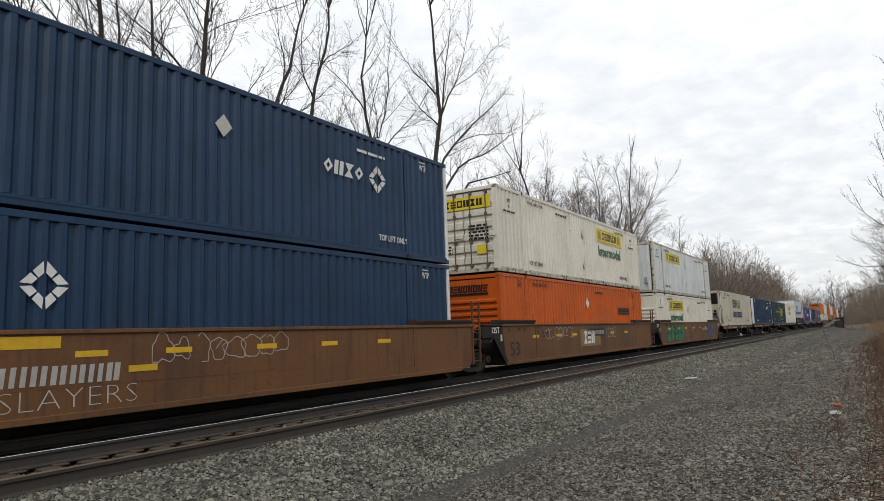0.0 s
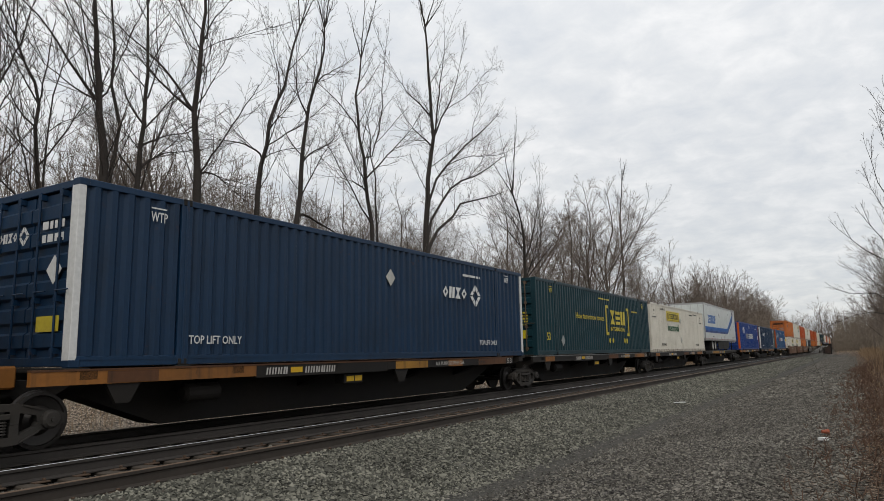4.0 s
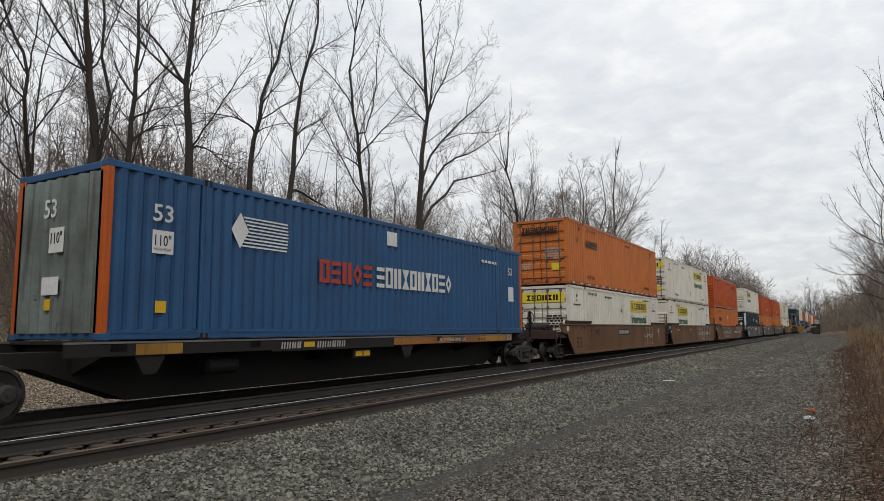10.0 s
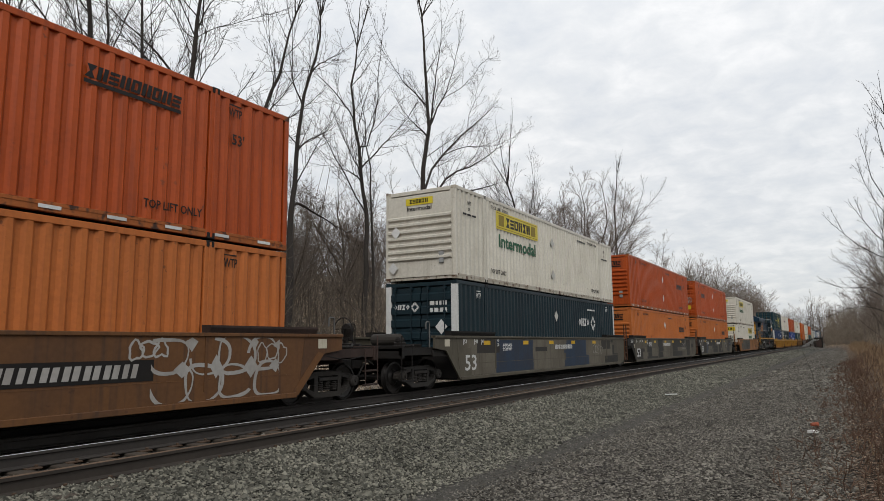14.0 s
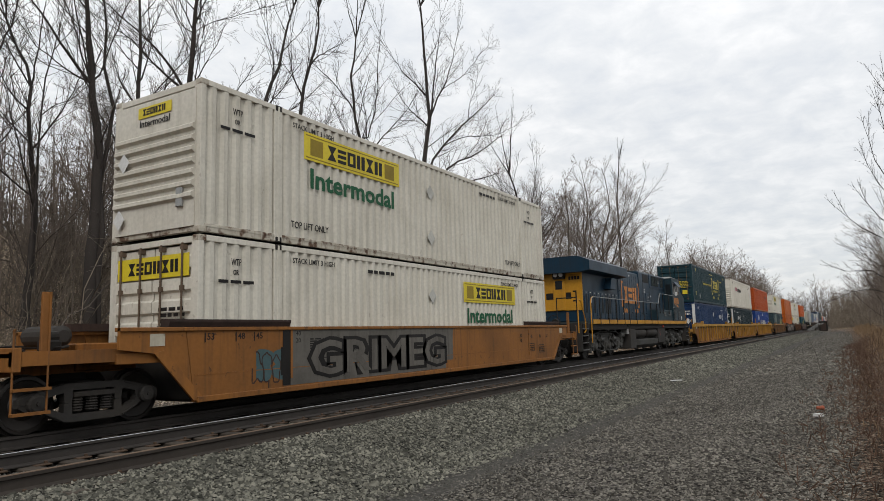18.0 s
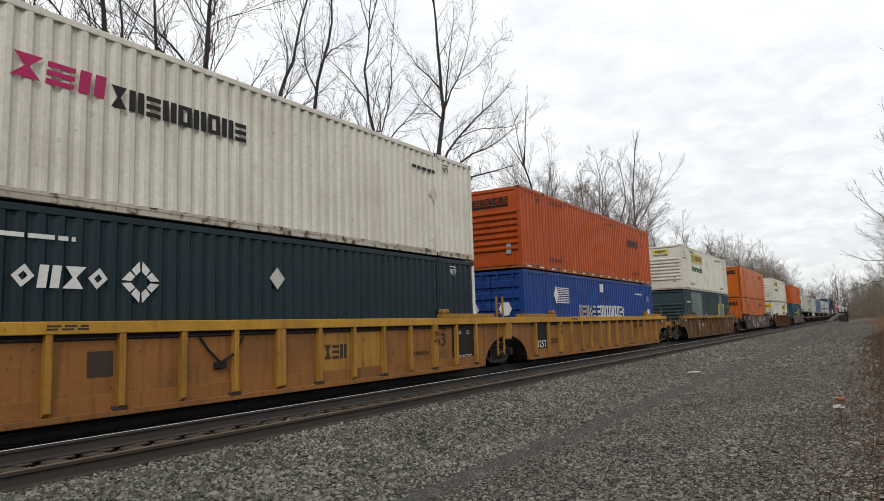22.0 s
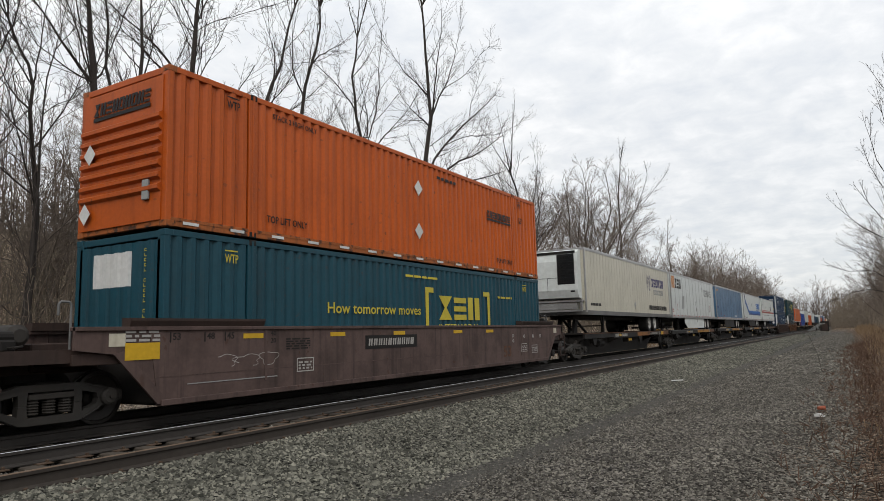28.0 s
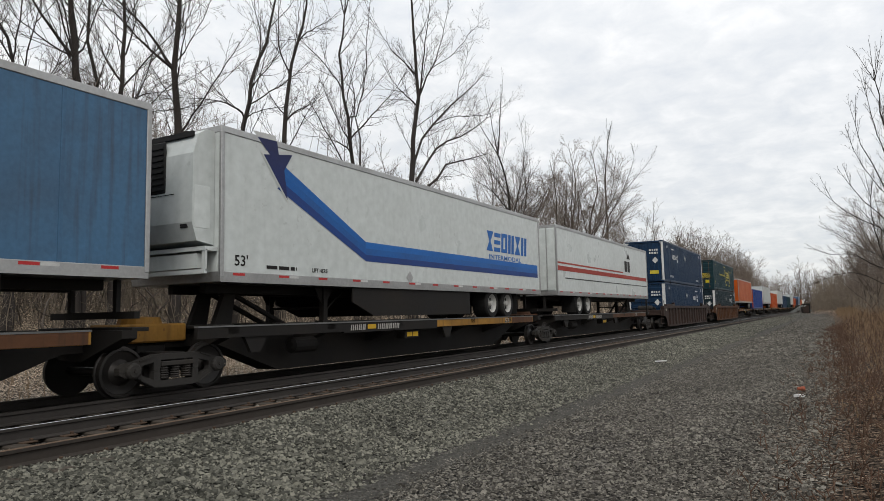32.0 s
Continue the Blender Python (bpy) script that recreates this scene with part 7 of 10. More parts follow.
    part("well_floor", lambda: Geo().box(-1.4, -0.1, 0.24, 1.4, LC + 0.1, 0.33).box(-1.4, -0.25, 0.3, 1.4, -0.1, 1.2).box(-1.4, LC + 0.1, 0.3, 1.4, LC + 0.25, 1.2), STEEL, car, key="wfloor")
    for y in (-1.1, LC + 1.1):
        part("end_bulkhead", lambda: Geo().box(-1.42, -0.5, 0.95, 1.42, 0.5, 1.12, 0.01).box(-0.4, -0.55, 0.85, 0.4, 0.55, 1.3, 0.02), dark, car, at=(0, y, 0), key="wbulk")


def well_ribbed(car, mat, dark, panel=None):
    """A well with a top chord and upright ribs, and arched ends over the trucks."""
    arch = []
    for k in range(7):
        a = math.pi / 2 * k / 6
        arch.append((-1.72 + 1.5 * math.sin(a), 0.98 - 0.84 * (1 - math.cos(a))))
    left = [(-1.75, 1.5)] + [(-1.75, 0.98)] + arch[1:] + [(-0.1, 0.14)]
    right = [(LC - y, z) for y, z in left[::-1]]
    for sx in (1, -1):
        a, b = sorted((sx * 1.40, sx * 1.43))
        part("well_side", lambda: Geo().prism(left + right, 0, a, b), panel or mat, car, key=("rside", sx))
        # dark strip laid on the panel stands in for shade in the slot
        part("chord_slot", lambda: Geo().box(*sorted((sx * 1.425, sx * 1.435))[:1], 0.1, 1.26, sorted((sx * 1.425, sx * 1.435))[1], LC - 0.1, 1.36), STEEL, car, key=("rslot", sx))
        part("slot_pipe", lambda: Geo().rod((sx * 1.45, 0.1, 1.29), (sx * 1.45, LC - 0.1, 1.29), 0.014, 5), dark, car, key=("rpipe", sx))
        part("lower_strake", lambda: Geo().box(*sorted((sx * 1.43, sx * 1.442))[:1], 0.1, 0.22, sorted((sx * 1.43, sx * 1.442))[1], LC - 0.1, 0.46, 0.004), panel or mat, car, key=("rstrake", sx))
        part("top_chord", lambda: Geo().box(*sorted((sx * 1.36, sx * 1.54))[:1], -1.75, 1.36, sorted((sx * 1.36, sx * 1.54))[1], LC + 1.75, 1.545, 0.01), CHORDYEL if mat is WELLOLIVE else CHORDGOLD if mat is WELLYELLOW else mat, car, key=("rtop", sx))
        part("bottom_chord", lambda: Geo().box(*sorted((sx * 1.36, sx * 1.5))[:1], -0.1, 0.12, sorted((sx * 1.36, sx * 1.5))[1], LC + 0.1, 0.22, 0.01), panel or mat, car, key=("rbot", sx))
        k = 0
        y = 0.35
        if sx < 0:
            part("rib_run", lambda: functools.reduce(lambda g, i: g.box(-1.53, 0.3 + 1.1 * i, 0.25, -1.43, 0.4 + 1.1 * i, 1.36), range(15), Geo()), mat, car, key="ribrun")
        while sx > 0 and y < LC - 0.2:
            wide = 0.11 if k in (2, 7, 12) else 0.05
            part("rib", lambda: Geo().prism([(0, 0.2), (0.1, 0.28), (0.1, 1.36), (0, 1.36)] if sx > 0 else [(0, 0.2), (0, 1.36), (-0.1, 1.36), (-0.1, 0.28)], 1, -wide, wide), mat, car, at=(sx * 1.43, y, 0), key=("rib", sx, wide))
            if k % 2 == 0 and sx > 0:
                part("rib_foot", lambda: Geo().box(0, -0.13, 0.2, 0.06, 0.13, 0.27, 0.01), dark, car, at=(1.445, y, 0), key="rfoot")
            y += 1.1
            k += 1
        for y0 in (-0.75, LC - 2.2):
            part("end_lip", lambda: Geo().box(-0.1, 0, 1.545, 0.1, 2.95, 1.66, 0.01).box(-0.1, 2.6, 1.66, 0.1, 2.9, 1.78, 0.03) if y0 < 0 else Geo().box(-0.1, 0, 1.545, 0.1, 2.95, 1.66, 0.01).box(-0.1, 0.05, 1.66, 0.1, 0.35, 1.78, 0.03), mat, car, at=(sx * 1.42, y0, 0), key=("rlip", y0 < 0))
        for y0 in (-1.72, LC + 1.52):
            part("end_post", lambda: Geo().box(-0.09, 0, 0.86, 0.11, 0.2, 1.5, 0.02), mat, car, at=(sx * 1.42, y0, 0), key="rpost")
    part("well_floor", lambda: Geo().box(-1.4, -0.1, 0.14, 1.4, LC + 0.1, 0.33).box(-1.4, -0.25, 0.3, 1.4, -0.1, 1.2).box(-1.4, LC + 0.1, 0.3, 1.4, LC + 0.25, 1.2), STEEL, car, key="rfloor")
    for y in (-1.1, LC + 1.1):
        part("end_bulkhead", lambda: Geo().box(-1.42, -0.5, 0.95, 1.42, 0.5, 1.12, 0.01).box(-0.4, -0.55, 0.85, 0.4, 0.55, 1.3, 0.02), dark, car, at=(0, y, 0), key="wbulk")


def spine_body(car, mat, y0, y1, beam=None):
    """A spine unit: one deep centre sill, a side channel in painted lengths and cross bearers."""
    L = y1 - y0
    k = int(y1 * 10 + car.location[1]) % 3
    part("centre_sill", lambda: Geo().prism([(0, 1.0), (0, 0.78), (1.5, 0.76), (3.2, 0.13), (L - 3.2, 0.13), (L - 1.5, 0.76), (L, 0.78), (L, 1.0)], 0, -0.32, 0.32), STEEL, car, at=(0, y0, 0), key=("csill", round(L, 1)))
    road = car.location[1] > 500 and car.location[1] < 610
    turned = 128 < car.location[1] < 129
    front, mid, rear = (mat, STEEL, beam or mat) if road else (STEEL, STEEL, STEEL) if turned else (mat, STEEL, mat) if k == 0 else (beam or mat, STEEL, mat) if k == 1 else (mat, STEEL, beam or mat)
    for q, (y, w) in enumerate(((0.6, 0.9), (8.3, 1.5), (10.9, 0.8), (12.7, 1.9))):
        if not road and not turned:
            part("painted_length", lambda: Geo().box(0, 0, 0.94, 0.004, w, 1.12), (WELLORANGE, WELLRUST, WELLYELLOW)[(q + k) % 3], car, at=(1.341, y, 0), key=("splen", w))
    if turned:
        for y, w, m in ((2.6, 3.0, WELLYELLOW), (6.42, 0.36, WELLORANGE), (8.0, 0.22, YELLOW), (8.3, 0.2, YELLOW)):
            part("painted_length", lambda: Geo().box(0, 0, 0.935, 0.004, w, 1.125), m, car, at=(1.341, y, 0), key=("spturn", w))
        words(car, "53", 2.05, 0.95, 0.16, LETPALE, 0.4, x=1.346)
    lettered = car.location[1] < 540 and not turned
    if road and lettered:
        part("stencil_panel", lambda: Geo().box(0, 0, 0.93, 0.004, 2.7, 1.13), STEEL, car, at=(1.341, 10.5, 0), key="spstencil")
        for y, w, m in ((13.3, 0.35, YELLOW), (13.7, 0.28, WELLORANGE), (14.0, 1.1, WELLRUST)):
            part("painted_length", lambda: Geo().box(0, 0, 0.935, 0.005, w, 1.125), m, car, at=(1.341, y, 0), key=("sproad", w))
    if lettered:
        words(car, "ALL PURPOSE SPINE CAR", 10.7 if road else 10.2, 0.98, 0.1, LETPALE, 1.6, x=1.347)
    elif road:
        part("painted_length", lambda: Geo().box(0, 0, 0.935, 0.004, 1.9, 1.125), WELLRUST, car, at=(1.341, 13.2, 0), key="sprust")
    for sx in (1, -1):
        part("side_channel", lambda: Geo().prism([(0, 0.93), (0, 1.13), (4.2, 1.13), (4.2, 0.93)], 0, -0.04, 0.04), front, car, at=(sx * 1.30, -0.55, 0), key="schan")
        part("side_channel", lambda: Geo().prism([(0, 0.90), (0, 1.13), (4.3, 1.13), (4.3, 0.90)], 0, -0.04, 0.04), mid, car, at=(sx * 1.30, 3.65, 0), key="schanb")
        part("side_channel", lambda: Geo().box(-0.04, 0, 0.93, 0.04, 7.2, 1.13, 0.008), rear, car, at=(sx * 1.30, 7.95, 0), key="schan2")
        part("deck_edge", lambda: Geo().box(-0.05, 0, 1.13, 0.05, 15.7, 1.16), WELLRUST if k == 1 else RIMGREY, car, at=(sx * 1.30, -0.55, 0), key="sdeck")
        for y in (0.9, 8.6):
            part("hanger_bracket", lambda: Geo().prism([(-0.3, 0.93), (-0.12, 0.62), (0.12, 0.62), (0.3, 0.93)], 0, -0.05, 0.03), STEEL, car, at=(sx * 1.28, y, 0), key="shang")
    # pale stencil blocks and a reflector on the black length
    for y, w in ((5.8, 0.5), (6.85, 1.0)) if turned else ((3.9, 0.62), (5.0, 1.0)):
        part("number_bar", lambda: glyph_bars(4 if w < 0.8 else 6, w, 0.14, 0.15, 4, gap=0.28), LETPALE, car, at=(1.342, y, 0.95), key=("spbar", w))
    if not turned:
        part("reflector", lambda: Geo().box(0, 0, 0, 0.004, 0.34, 0.11), YELLOW, car, at=(1.342, 4.58, 0.97), key="spmark")
    if not turned:
        words(car, "53", 12.62 if road else 14.7, 0.95, 0.16, LETPALE, 0.34, x=1.347)
    part("small_print", lambda: line_bars(2, 0.5, 0.1, 5), LETBLACK, car, at=(1.343, 12.6, 0.98), key="spprint")
    part("brake_reservoir", lambda: Geo().lathe([(0, 0.1), (0.05, 0.17), (0.75, 0.17), (0.8, 0.1)], 1, 14), STEEL, car, at=(0.9, 2.3, 0.68), key="sres")
    box = part("battery_bracket", lambda: Geo().box(0, 0, 0, 0.3, 0.7, 0.22, 0.015), STEEL, car, at=(0.95, 6.4, 0.66), key="sbatt")
    for y in (0.08, 0.38):
        part("reflector", lambda: Geo().box(0.3, 0, 0.05, 0.304, 0.26, 0.17), YELLOW, box, at=(0, y, 0), key="sbref")
    for y in (0.3, 3.2, 6.0, 10.2, 13.0, 15.8):
        part("cross_bearer", lambda: Geo().prism([(-1.34, 1.0), (-1.34, 1.13), (1.34, 1.13), (1.34, 1.0), (0.3, 0.62), (-0.3, 0.62)], 1, -0.14, 0.14), STEEL, car, at=(0, y, 0), key="xbear")
    for y in (0.15, 1.98, LC - 1.98, LC - 0.15):
        part("container_pad", lambda: Geo().box(-1.34, -0.16, 1.11, 1.34, 0.16, 1.178, 0.008), mat, car, at=(0, y, 0), key="cpad")


def yellow_marks(car, n, z, seed, x=1.503, w=0.5, h=0.09):
    rnd = random.Random(seed)
    for k in range(n):
        part("reflector", lambda: Geo().box(0, 0, 0, 0.004, w, h), YELLOW, car, at=(x, 1.6 + k * (12.6 / n) + rnd.uniform(-0.3, 0.3), z), key=("ymark", w, h))


def car_print(car, mat, seed, plates=True, x=1.503, big="53", bigz=0.5, bigm=None):
    """Stencilling on a wagon's side."""
    ink = LETBLACK if mat is LETPALE else mat
    for t, y in (("53", 0.05), ("48", 0.75), ("45", 1.2)):
        words(car, t, y, 1.3, 0.12, ink, x=x)
        part("position_bar", lambda: Geo().box(0, 0, 0, 0.003, 0.025, 0.17), ink, car, at=(x, y - 0.06, 1.26), key="posbar")
    words(car, "40", 2.28, 1.34, 0.1, ink, x=x)
    words(car, "20", 2.28, 1.2, 0.1, ink, x=x)
    part("small_print", lambda: line_bars(5, 0.7, 0.24, seed), ink, car, at=(x, 2.7, 1.06), key=("cp3", seed % 4))
    if mat is LETPALE and plates:
        part("number_plate", lambda: Geo().box(0, 0, 0, 0.002, 2.2, 0.32), LETBLACK, car, at=(x, 5.28 + seed % 3, 0.98), key="numbp")
    if plates:
        part("number_bar", lambda: glyph_bars(10, 1.95, 0.17, 0.15, seed, gap=0.3), mat, car, at=(x + 0.003, 5.4 + seed % 3, 1.06), key=("numb", seed % 3))
    if big:
        words(car, big, 0.1, bigz, 0.46, bigm or mat, 0.72, x=x)


CARGROUP = "wagons of the train"


def wagon(s, kind, mat, dark, label, front, rear, gap_f, gap_r):
    """One unit at s; front, rear: 'end' for a coupled end with its own truck, 'joint' for a shared truck on the leading side, '' for none."""
    car = new("well_car" if kind != "spine" else "spine_car")
    rolling(car, s)
    tagged(car, label, "railway wagon", CARGROUP)
    if kind == "smooth":
        well_smooth(car, mat, dark, (front == "end", rear == "end"))
    elif kind == "ribbed":
        well_ribbed(car, mat, dark, WELLTAN if mat is WELLYELLOW else OLIVEPANEL if mat is WELLOLIVE else None)
    if kind == "spine":
        y0 = -gap_f / 2 + (0.5 if front == "end" else 0.1)
        y1 = LC + gap_r / 2 - (0.5 if rear == "end" else 0.1)
        spine_body(car, mat, y0, y1, dark)
    edge = gap_f / 2 - 0.55
    if front == "end":
        truck(car, -max(0.75, gap_f / 2 - 1.95))
        if kind == "spine":
            coupler(car, -edge, -1)
        else:
            end_platform(car, -edge, -1, dark if kind == "smooth" else mat)
    elif front == "joint":
        truck(car, -gap_f / 2)
        if kind != "spine":
            ladder(car, -gap_f / 2 - (0.55 if kind == "smooth" else 0.45), 0.4, 2.2, WELLRUST if kind == "smooth" else mat, x=1.52 if kind == "smooth" else 1.44)
        part("joint_casting", lambda: Geo().box(-0.45, -0.7, 0.88, 0.45, 0.7, 1.22, 0.03).lathe([(1.22, 0.4), (1.34, 0.36), (1.36, 0.1)], 2, 16), dark, car, at=(0, -gap_f / 2, 0), key="joint")
    edge = gap_r / 2 - 0.55
    if rear == "end":
        truck(car, LC + max(0.75, gap_r / 2 - 1.95))
        if kind == "spine":
            coupler(car, LC + edge, 1)
            hand_wheel(car, 0.7, LC + gap_r / 2 - 0.7, 1.75)
            part("brake_stand", lambda: Geo().box(-0.05, -0.05, 1.0, 0.05, 0.05, 2.0), STEEL, car, at=(0.7, LC + gap_r / 2 - 0.45, 0), key="bstand")
        else:
            end_platform(car, LC + edge, 1, dark if kind == "smooth" else mat)
    return car


def end_stencils(car, mat, x=1.436):
    """Load-position numbers and framed notices by both ends of a wagon's side."""
    for y, t, z in ((LC - 0.6, "53", 1.08), (LC - 1.25, "48", 1.08), (LC - 2.0, "45", 1.08), (LC - 2.9, "40", 0.95), (LC - 2.9, "20", 1.12)):
        words(car, t, y, z, 0.12, mat, 0.15, x=x)
    for y, z in ((LC - 2.2, 0.62), (LC - 1.3, 0.55), (3.0, 0.6)):
        part("notice_frame", lambda: Geo().box(0, 0, 0, 0.003, 0.5, 0.02).box(0, 0, 0.26, 0.003, 0.5, 0.28).box(0, 0, 0.02, 0.003, 0.02, 0.26).box(0, 0.48, 0.02, 0.003, 0.5, 0.26), mat, car, at=(x, y, z), key="notice")
        part("small_print", lambda: line_bars(3, 0.4, 0.18, 4), mat, car, at=(x, y + 0.05, z + 0.05), key="noticep")


def bubble_graffiti(car, y, z, w, h, n, mat, seed, x=1.506, width=0.05):
    part("graffiti", lambda: bubbles(w, h, n, seed, width), mat, car, at=(x, y, z), key=("bg", seed, w))


def graffiti(car, y, z, w, h, n, mat, seed, x=1.506, width=0.06):
    part("graffiti", lambda: scrawl(w, h, n, seed, width), mat, car, at=(x, y, z), key=("gr", seed, w, n))

# ---- what stands where in the train ----
LOW, UP, DECK = 0.31, 3.25, 1.18
JBW = "white corrugated container with a yellow name panel"
ORG = "orange corrugated container with black markings"


def jb(s, z, near, style="door", label=JBW, sheet=0.0, mat=None, frame=None):
    sg = [("jb", near, 1.93, bool(sheet)), ("tlo", 2.35, LETBLACK), ("tlo", 12.75, LETBLACK), ("pin", 14.75, LETBLACK), ("pin", 0.75, LETBLACK), ("stack", 2.4, LETBLACK, 3), ("stack", 12.35, LETBLACK, 3), ("num", 11.0 if near < 8 else 5.0, 2.5, LETBLACK),
          ("dia", 7.95, 2.05, PALEHOLDER), ("dia", 7.95, 0.75, PALEHOLDER)]
    sg.append(("e_panel",) if style == "door" else ("e_small_panel",))
    sg.append(("e_print", LETBLACK) if style == "door" else ("e_boxes", GREYVINYL, LETWHITE))
    return container(s, z, mat or WHITE, style, frame, signs=sg, label=label, sheet=sheet)


def schneider(s, z, y, zz=1.82, mat=None, style="ribbed", label=ORG, tape=True, dia=True):
    m = mat or REDORANGE
    sg = [("sch", y, zz), ("tlo", 2.35, LETBLACK), ("tlo", 12.75, LETBLACK), ("stack", 2.5, LETBLACK, 2), ("wtp", 1.3, 2.45, LETBLACK), ("wtp", 14.5, 2.45, LETBLACK), ("num", 9.0, 2.5, LETBLACK), ("e_sch", -0.11 if style == "door" else -0.04)]
    if y < 8:
        sg.append(("words", "53'", 1.0, 1.9, 0.22, LETBLACK, 0.3))
    else:
        sg.append(("words", "53'", 14.6, 1.9, 0.22, LETBLACK, 0.3))
    if dia:
        sg += [("dia", 8.0, 2.05, LETWHITE), ("dia", 8.0, 0.85, LETWHITE)]
    if tape:
        sg.append(("low_tape",))
    sg.append(("e_boxes", GREYVINYL, LETWHITE) if style == "ribbed" else ("e_print", GREYVINYL))
    return container(s, z, m, style, signs=sg, label=label, pitch=0.27)


def umax(s, z, y, mat=None, style="door", label="navy blue corrugated container with white marks", big=False, white=True):
    sg = [("tlo", 2.1, LETWHITE), ("tlo", 12.9, LETWHITE), ("wtp", 1.25, 2.4, LETWHITE), ("wtp", 14.75, 2.45, LETWHITE)]
    if not big:
        sg.append(("dia", 8.15, 2.05, PALEHOLDER))
    sg.append(("bigmark", y, LETWHITE) if big else ("umax", y, LETWHITE))
    sg.append(("e_umax", LETWHITE))
    return container(s, z, mat or NAVY, style, signs=sg, label=label, white_post=white)


def csx(s, z, mat=None, style="door", label="dark green corrugated container with yellow marks"):
    sg = [("csx", LOGOYEL), ("dots", LOGOYEL), ("words", "53", 0.95, 0.55, 0.3, LOGOYEL, 0.34), ("wtp", 1.3, 2.4, LOGOYEL), ("wtp", 14.7, 2.4, LOGOYEL), ("dia", 2.6, 0.55, GREYVINYL)]
    sg.append(("e_print", LOGOYEL) if style == "door" else ("e_white",))
    return container(s, z, mat or GREEN, style, signs=sg, label=label)


def pacer(s, z, mat=None, style="door", m1=None, label="bright blue corrugated container with an orange end post", post=None, end=None):
    sg = [("pacer", 5.1, m1 or LETPALE, LETWHITE), ("fold", 2.55, LETWHITE), ("plate", 7.7, 2.3, 0.45, 0.36, LETWHITE), ("num", 13.0, 2.3, LETWHITE), ("words", "53", 15.0, 2.0, 0.26, LETWHITE, 0.32), ("plate", 15.0, 1.1, 0.42, 0.5, LETWHITE)]
    sg.append(("e_hex", LETWHITE) if style == "door" else ("e_words", "53", -0.35, 2.05, 0.32, LETWHITE, 0.36))
    return container(s, z, mat or PACER, style, signs=sg, label=label, post=post or ORANGE, end=end)


# 1-3: a three-unit smooth well car
wa = wagon(0.15, "smooth", WELLBROWN, WELLDARK, "brown smooth-sided well car with scratched graffiti", "end", "", 7.4, 3.15)
car_print(wa, LETBLACK, 1, plates=False, big="")
part("reflector", lambda: Geo().box(0, 0, 0, 0.004, 0.95, 0.17), YELLOW, wa, at=(1.503, 4.2, 1.26), key="longyellow")
part("reflector", lambda: Geo().box(0, 0, 0, 0.004, 0.5, 0.1), YELLOW, wa, at=(1.503, 6.2, 0.86), key="midyellow")
part("number_bar", lambda: glyph_bars(7, 1.9, 0.28, 0.1, 7), LETPALE, wa, at=(1.504, 4.2, 0.75), key="numb1")
yellow_marks(wa, 7, 1.12, 1)
graffiti(wa, 6.6, 0.95, 3.0, 0.5, 8, LETPALE, 11, width=0.016)
part("graffiti", lambda: fit_words(text_geo("SLAYERS", 0.28, -0.03), 2.0, 0.27), LETPALE, wa, at=(1.505, 4.35, 0.42), key="scratched_word")
umax(0.15, LOW, 4.6, LIGHTNAVY, label="lighter navy corrugated container with a large white mark", big=True)
umax(0.15, UP, 10.9, LIGHTNAVY, label="lighter navy corrugated container with white marks")
wb = wagon(19.45, "smooth", WELLBROWN, WELLDARK, "brown smooth-sided well car with white letters on its side", "joint", "", 3.15, 3.1)
words(wb, "125T", -1.1, 1.25, 0.18, LETWHITE, 0.5, x=1.506)
car_print(wb, LETPALE, 2, bigm=WELLDARK)
yellow_marks(wb, 6, 1.05, 2)
part("sign_panel", lambda: Geo().box(0, 0, 0, 0.002, 2.35, 0.68), paint("beige_patch_paint", (0.34, 0.21, 0.09), 0.6, grime=0.4), wb, at=(1.502, 6.45, 0.6))
brand(wb, 3, 6.8, 0.7, 1.3, 0.5, LETWHITE, 0.08, x=1.506)
graffiti(wb, 2.9, 0.95, 3.0, 0.45, 7, LETPALE, 41, width=0.022)
graffiti(wb, 9.6, 0.85, 1.3, 0.5, 5, LETPALE, 42, width=0.022)
schneider(19.45, LOW, 12.1, 1.72, ORANGE, tape=False)
jb(19.45, UP, 9.65)
wc = wagon(38.7, "smooth", WELLBROWN, WELLDARK, "brown smooth-sided well car with green and blue graffiti", "joint", "end", 3.1, 4.85)
words(wc, "125T", -1.1, 1.25, 0.18, LETWHITE, 0.5, x=1.506)
car_print(wc, LETPALE, 3, plates=False, big="")
part("number_plate", lambda: Geo().box(0, 0, 0, 0.002, 1.9, 0.24), LETBLACK, wc, at=(1.503, 10.9, 0.92))
part("number_bar", lambda: glyph_bars(9, 1.7, 0.15, 0.2, 6, gap=0.3), LETPALE, wc, at=(1.506, 11.0, 0.965))
yellow_marks(wc, 6, 1.1, 3)
part("graffiti", lambda: blobs(4.2, 0.92, 5, 13), LETMINT, wc, at=(1.504, 1.2, 0.42))
bubble_graffiti(wc, 1.15, 0.4, 4.3, 0.97, 5, LETBLACK, 13, x=1.510, width=0.055)
graffiti(wc, 5.6, 0.5, 0.9, 0.8, 4, LETMINT, 51, width=0.03)
graffiti(wc, 6.8, 0.95, 1.8, 0.3, 5, LETPALE, 52, width=0.018)
part("graffiti", lambda: shards(1.3, 0.85, 12, 53, 1.4), paint("deep_blue_spray_paint", (0.02, 0.07, 0.2), 0.6), wc, at=(1.504, 13.3, 0.5))
graffiti(wc, 13.2, 0.45, 1.5, 0.95, 4, LETCYAN, 15, x=1.51, width=0.05)
jb(38.7, LOW, 2.9, "ribbed")
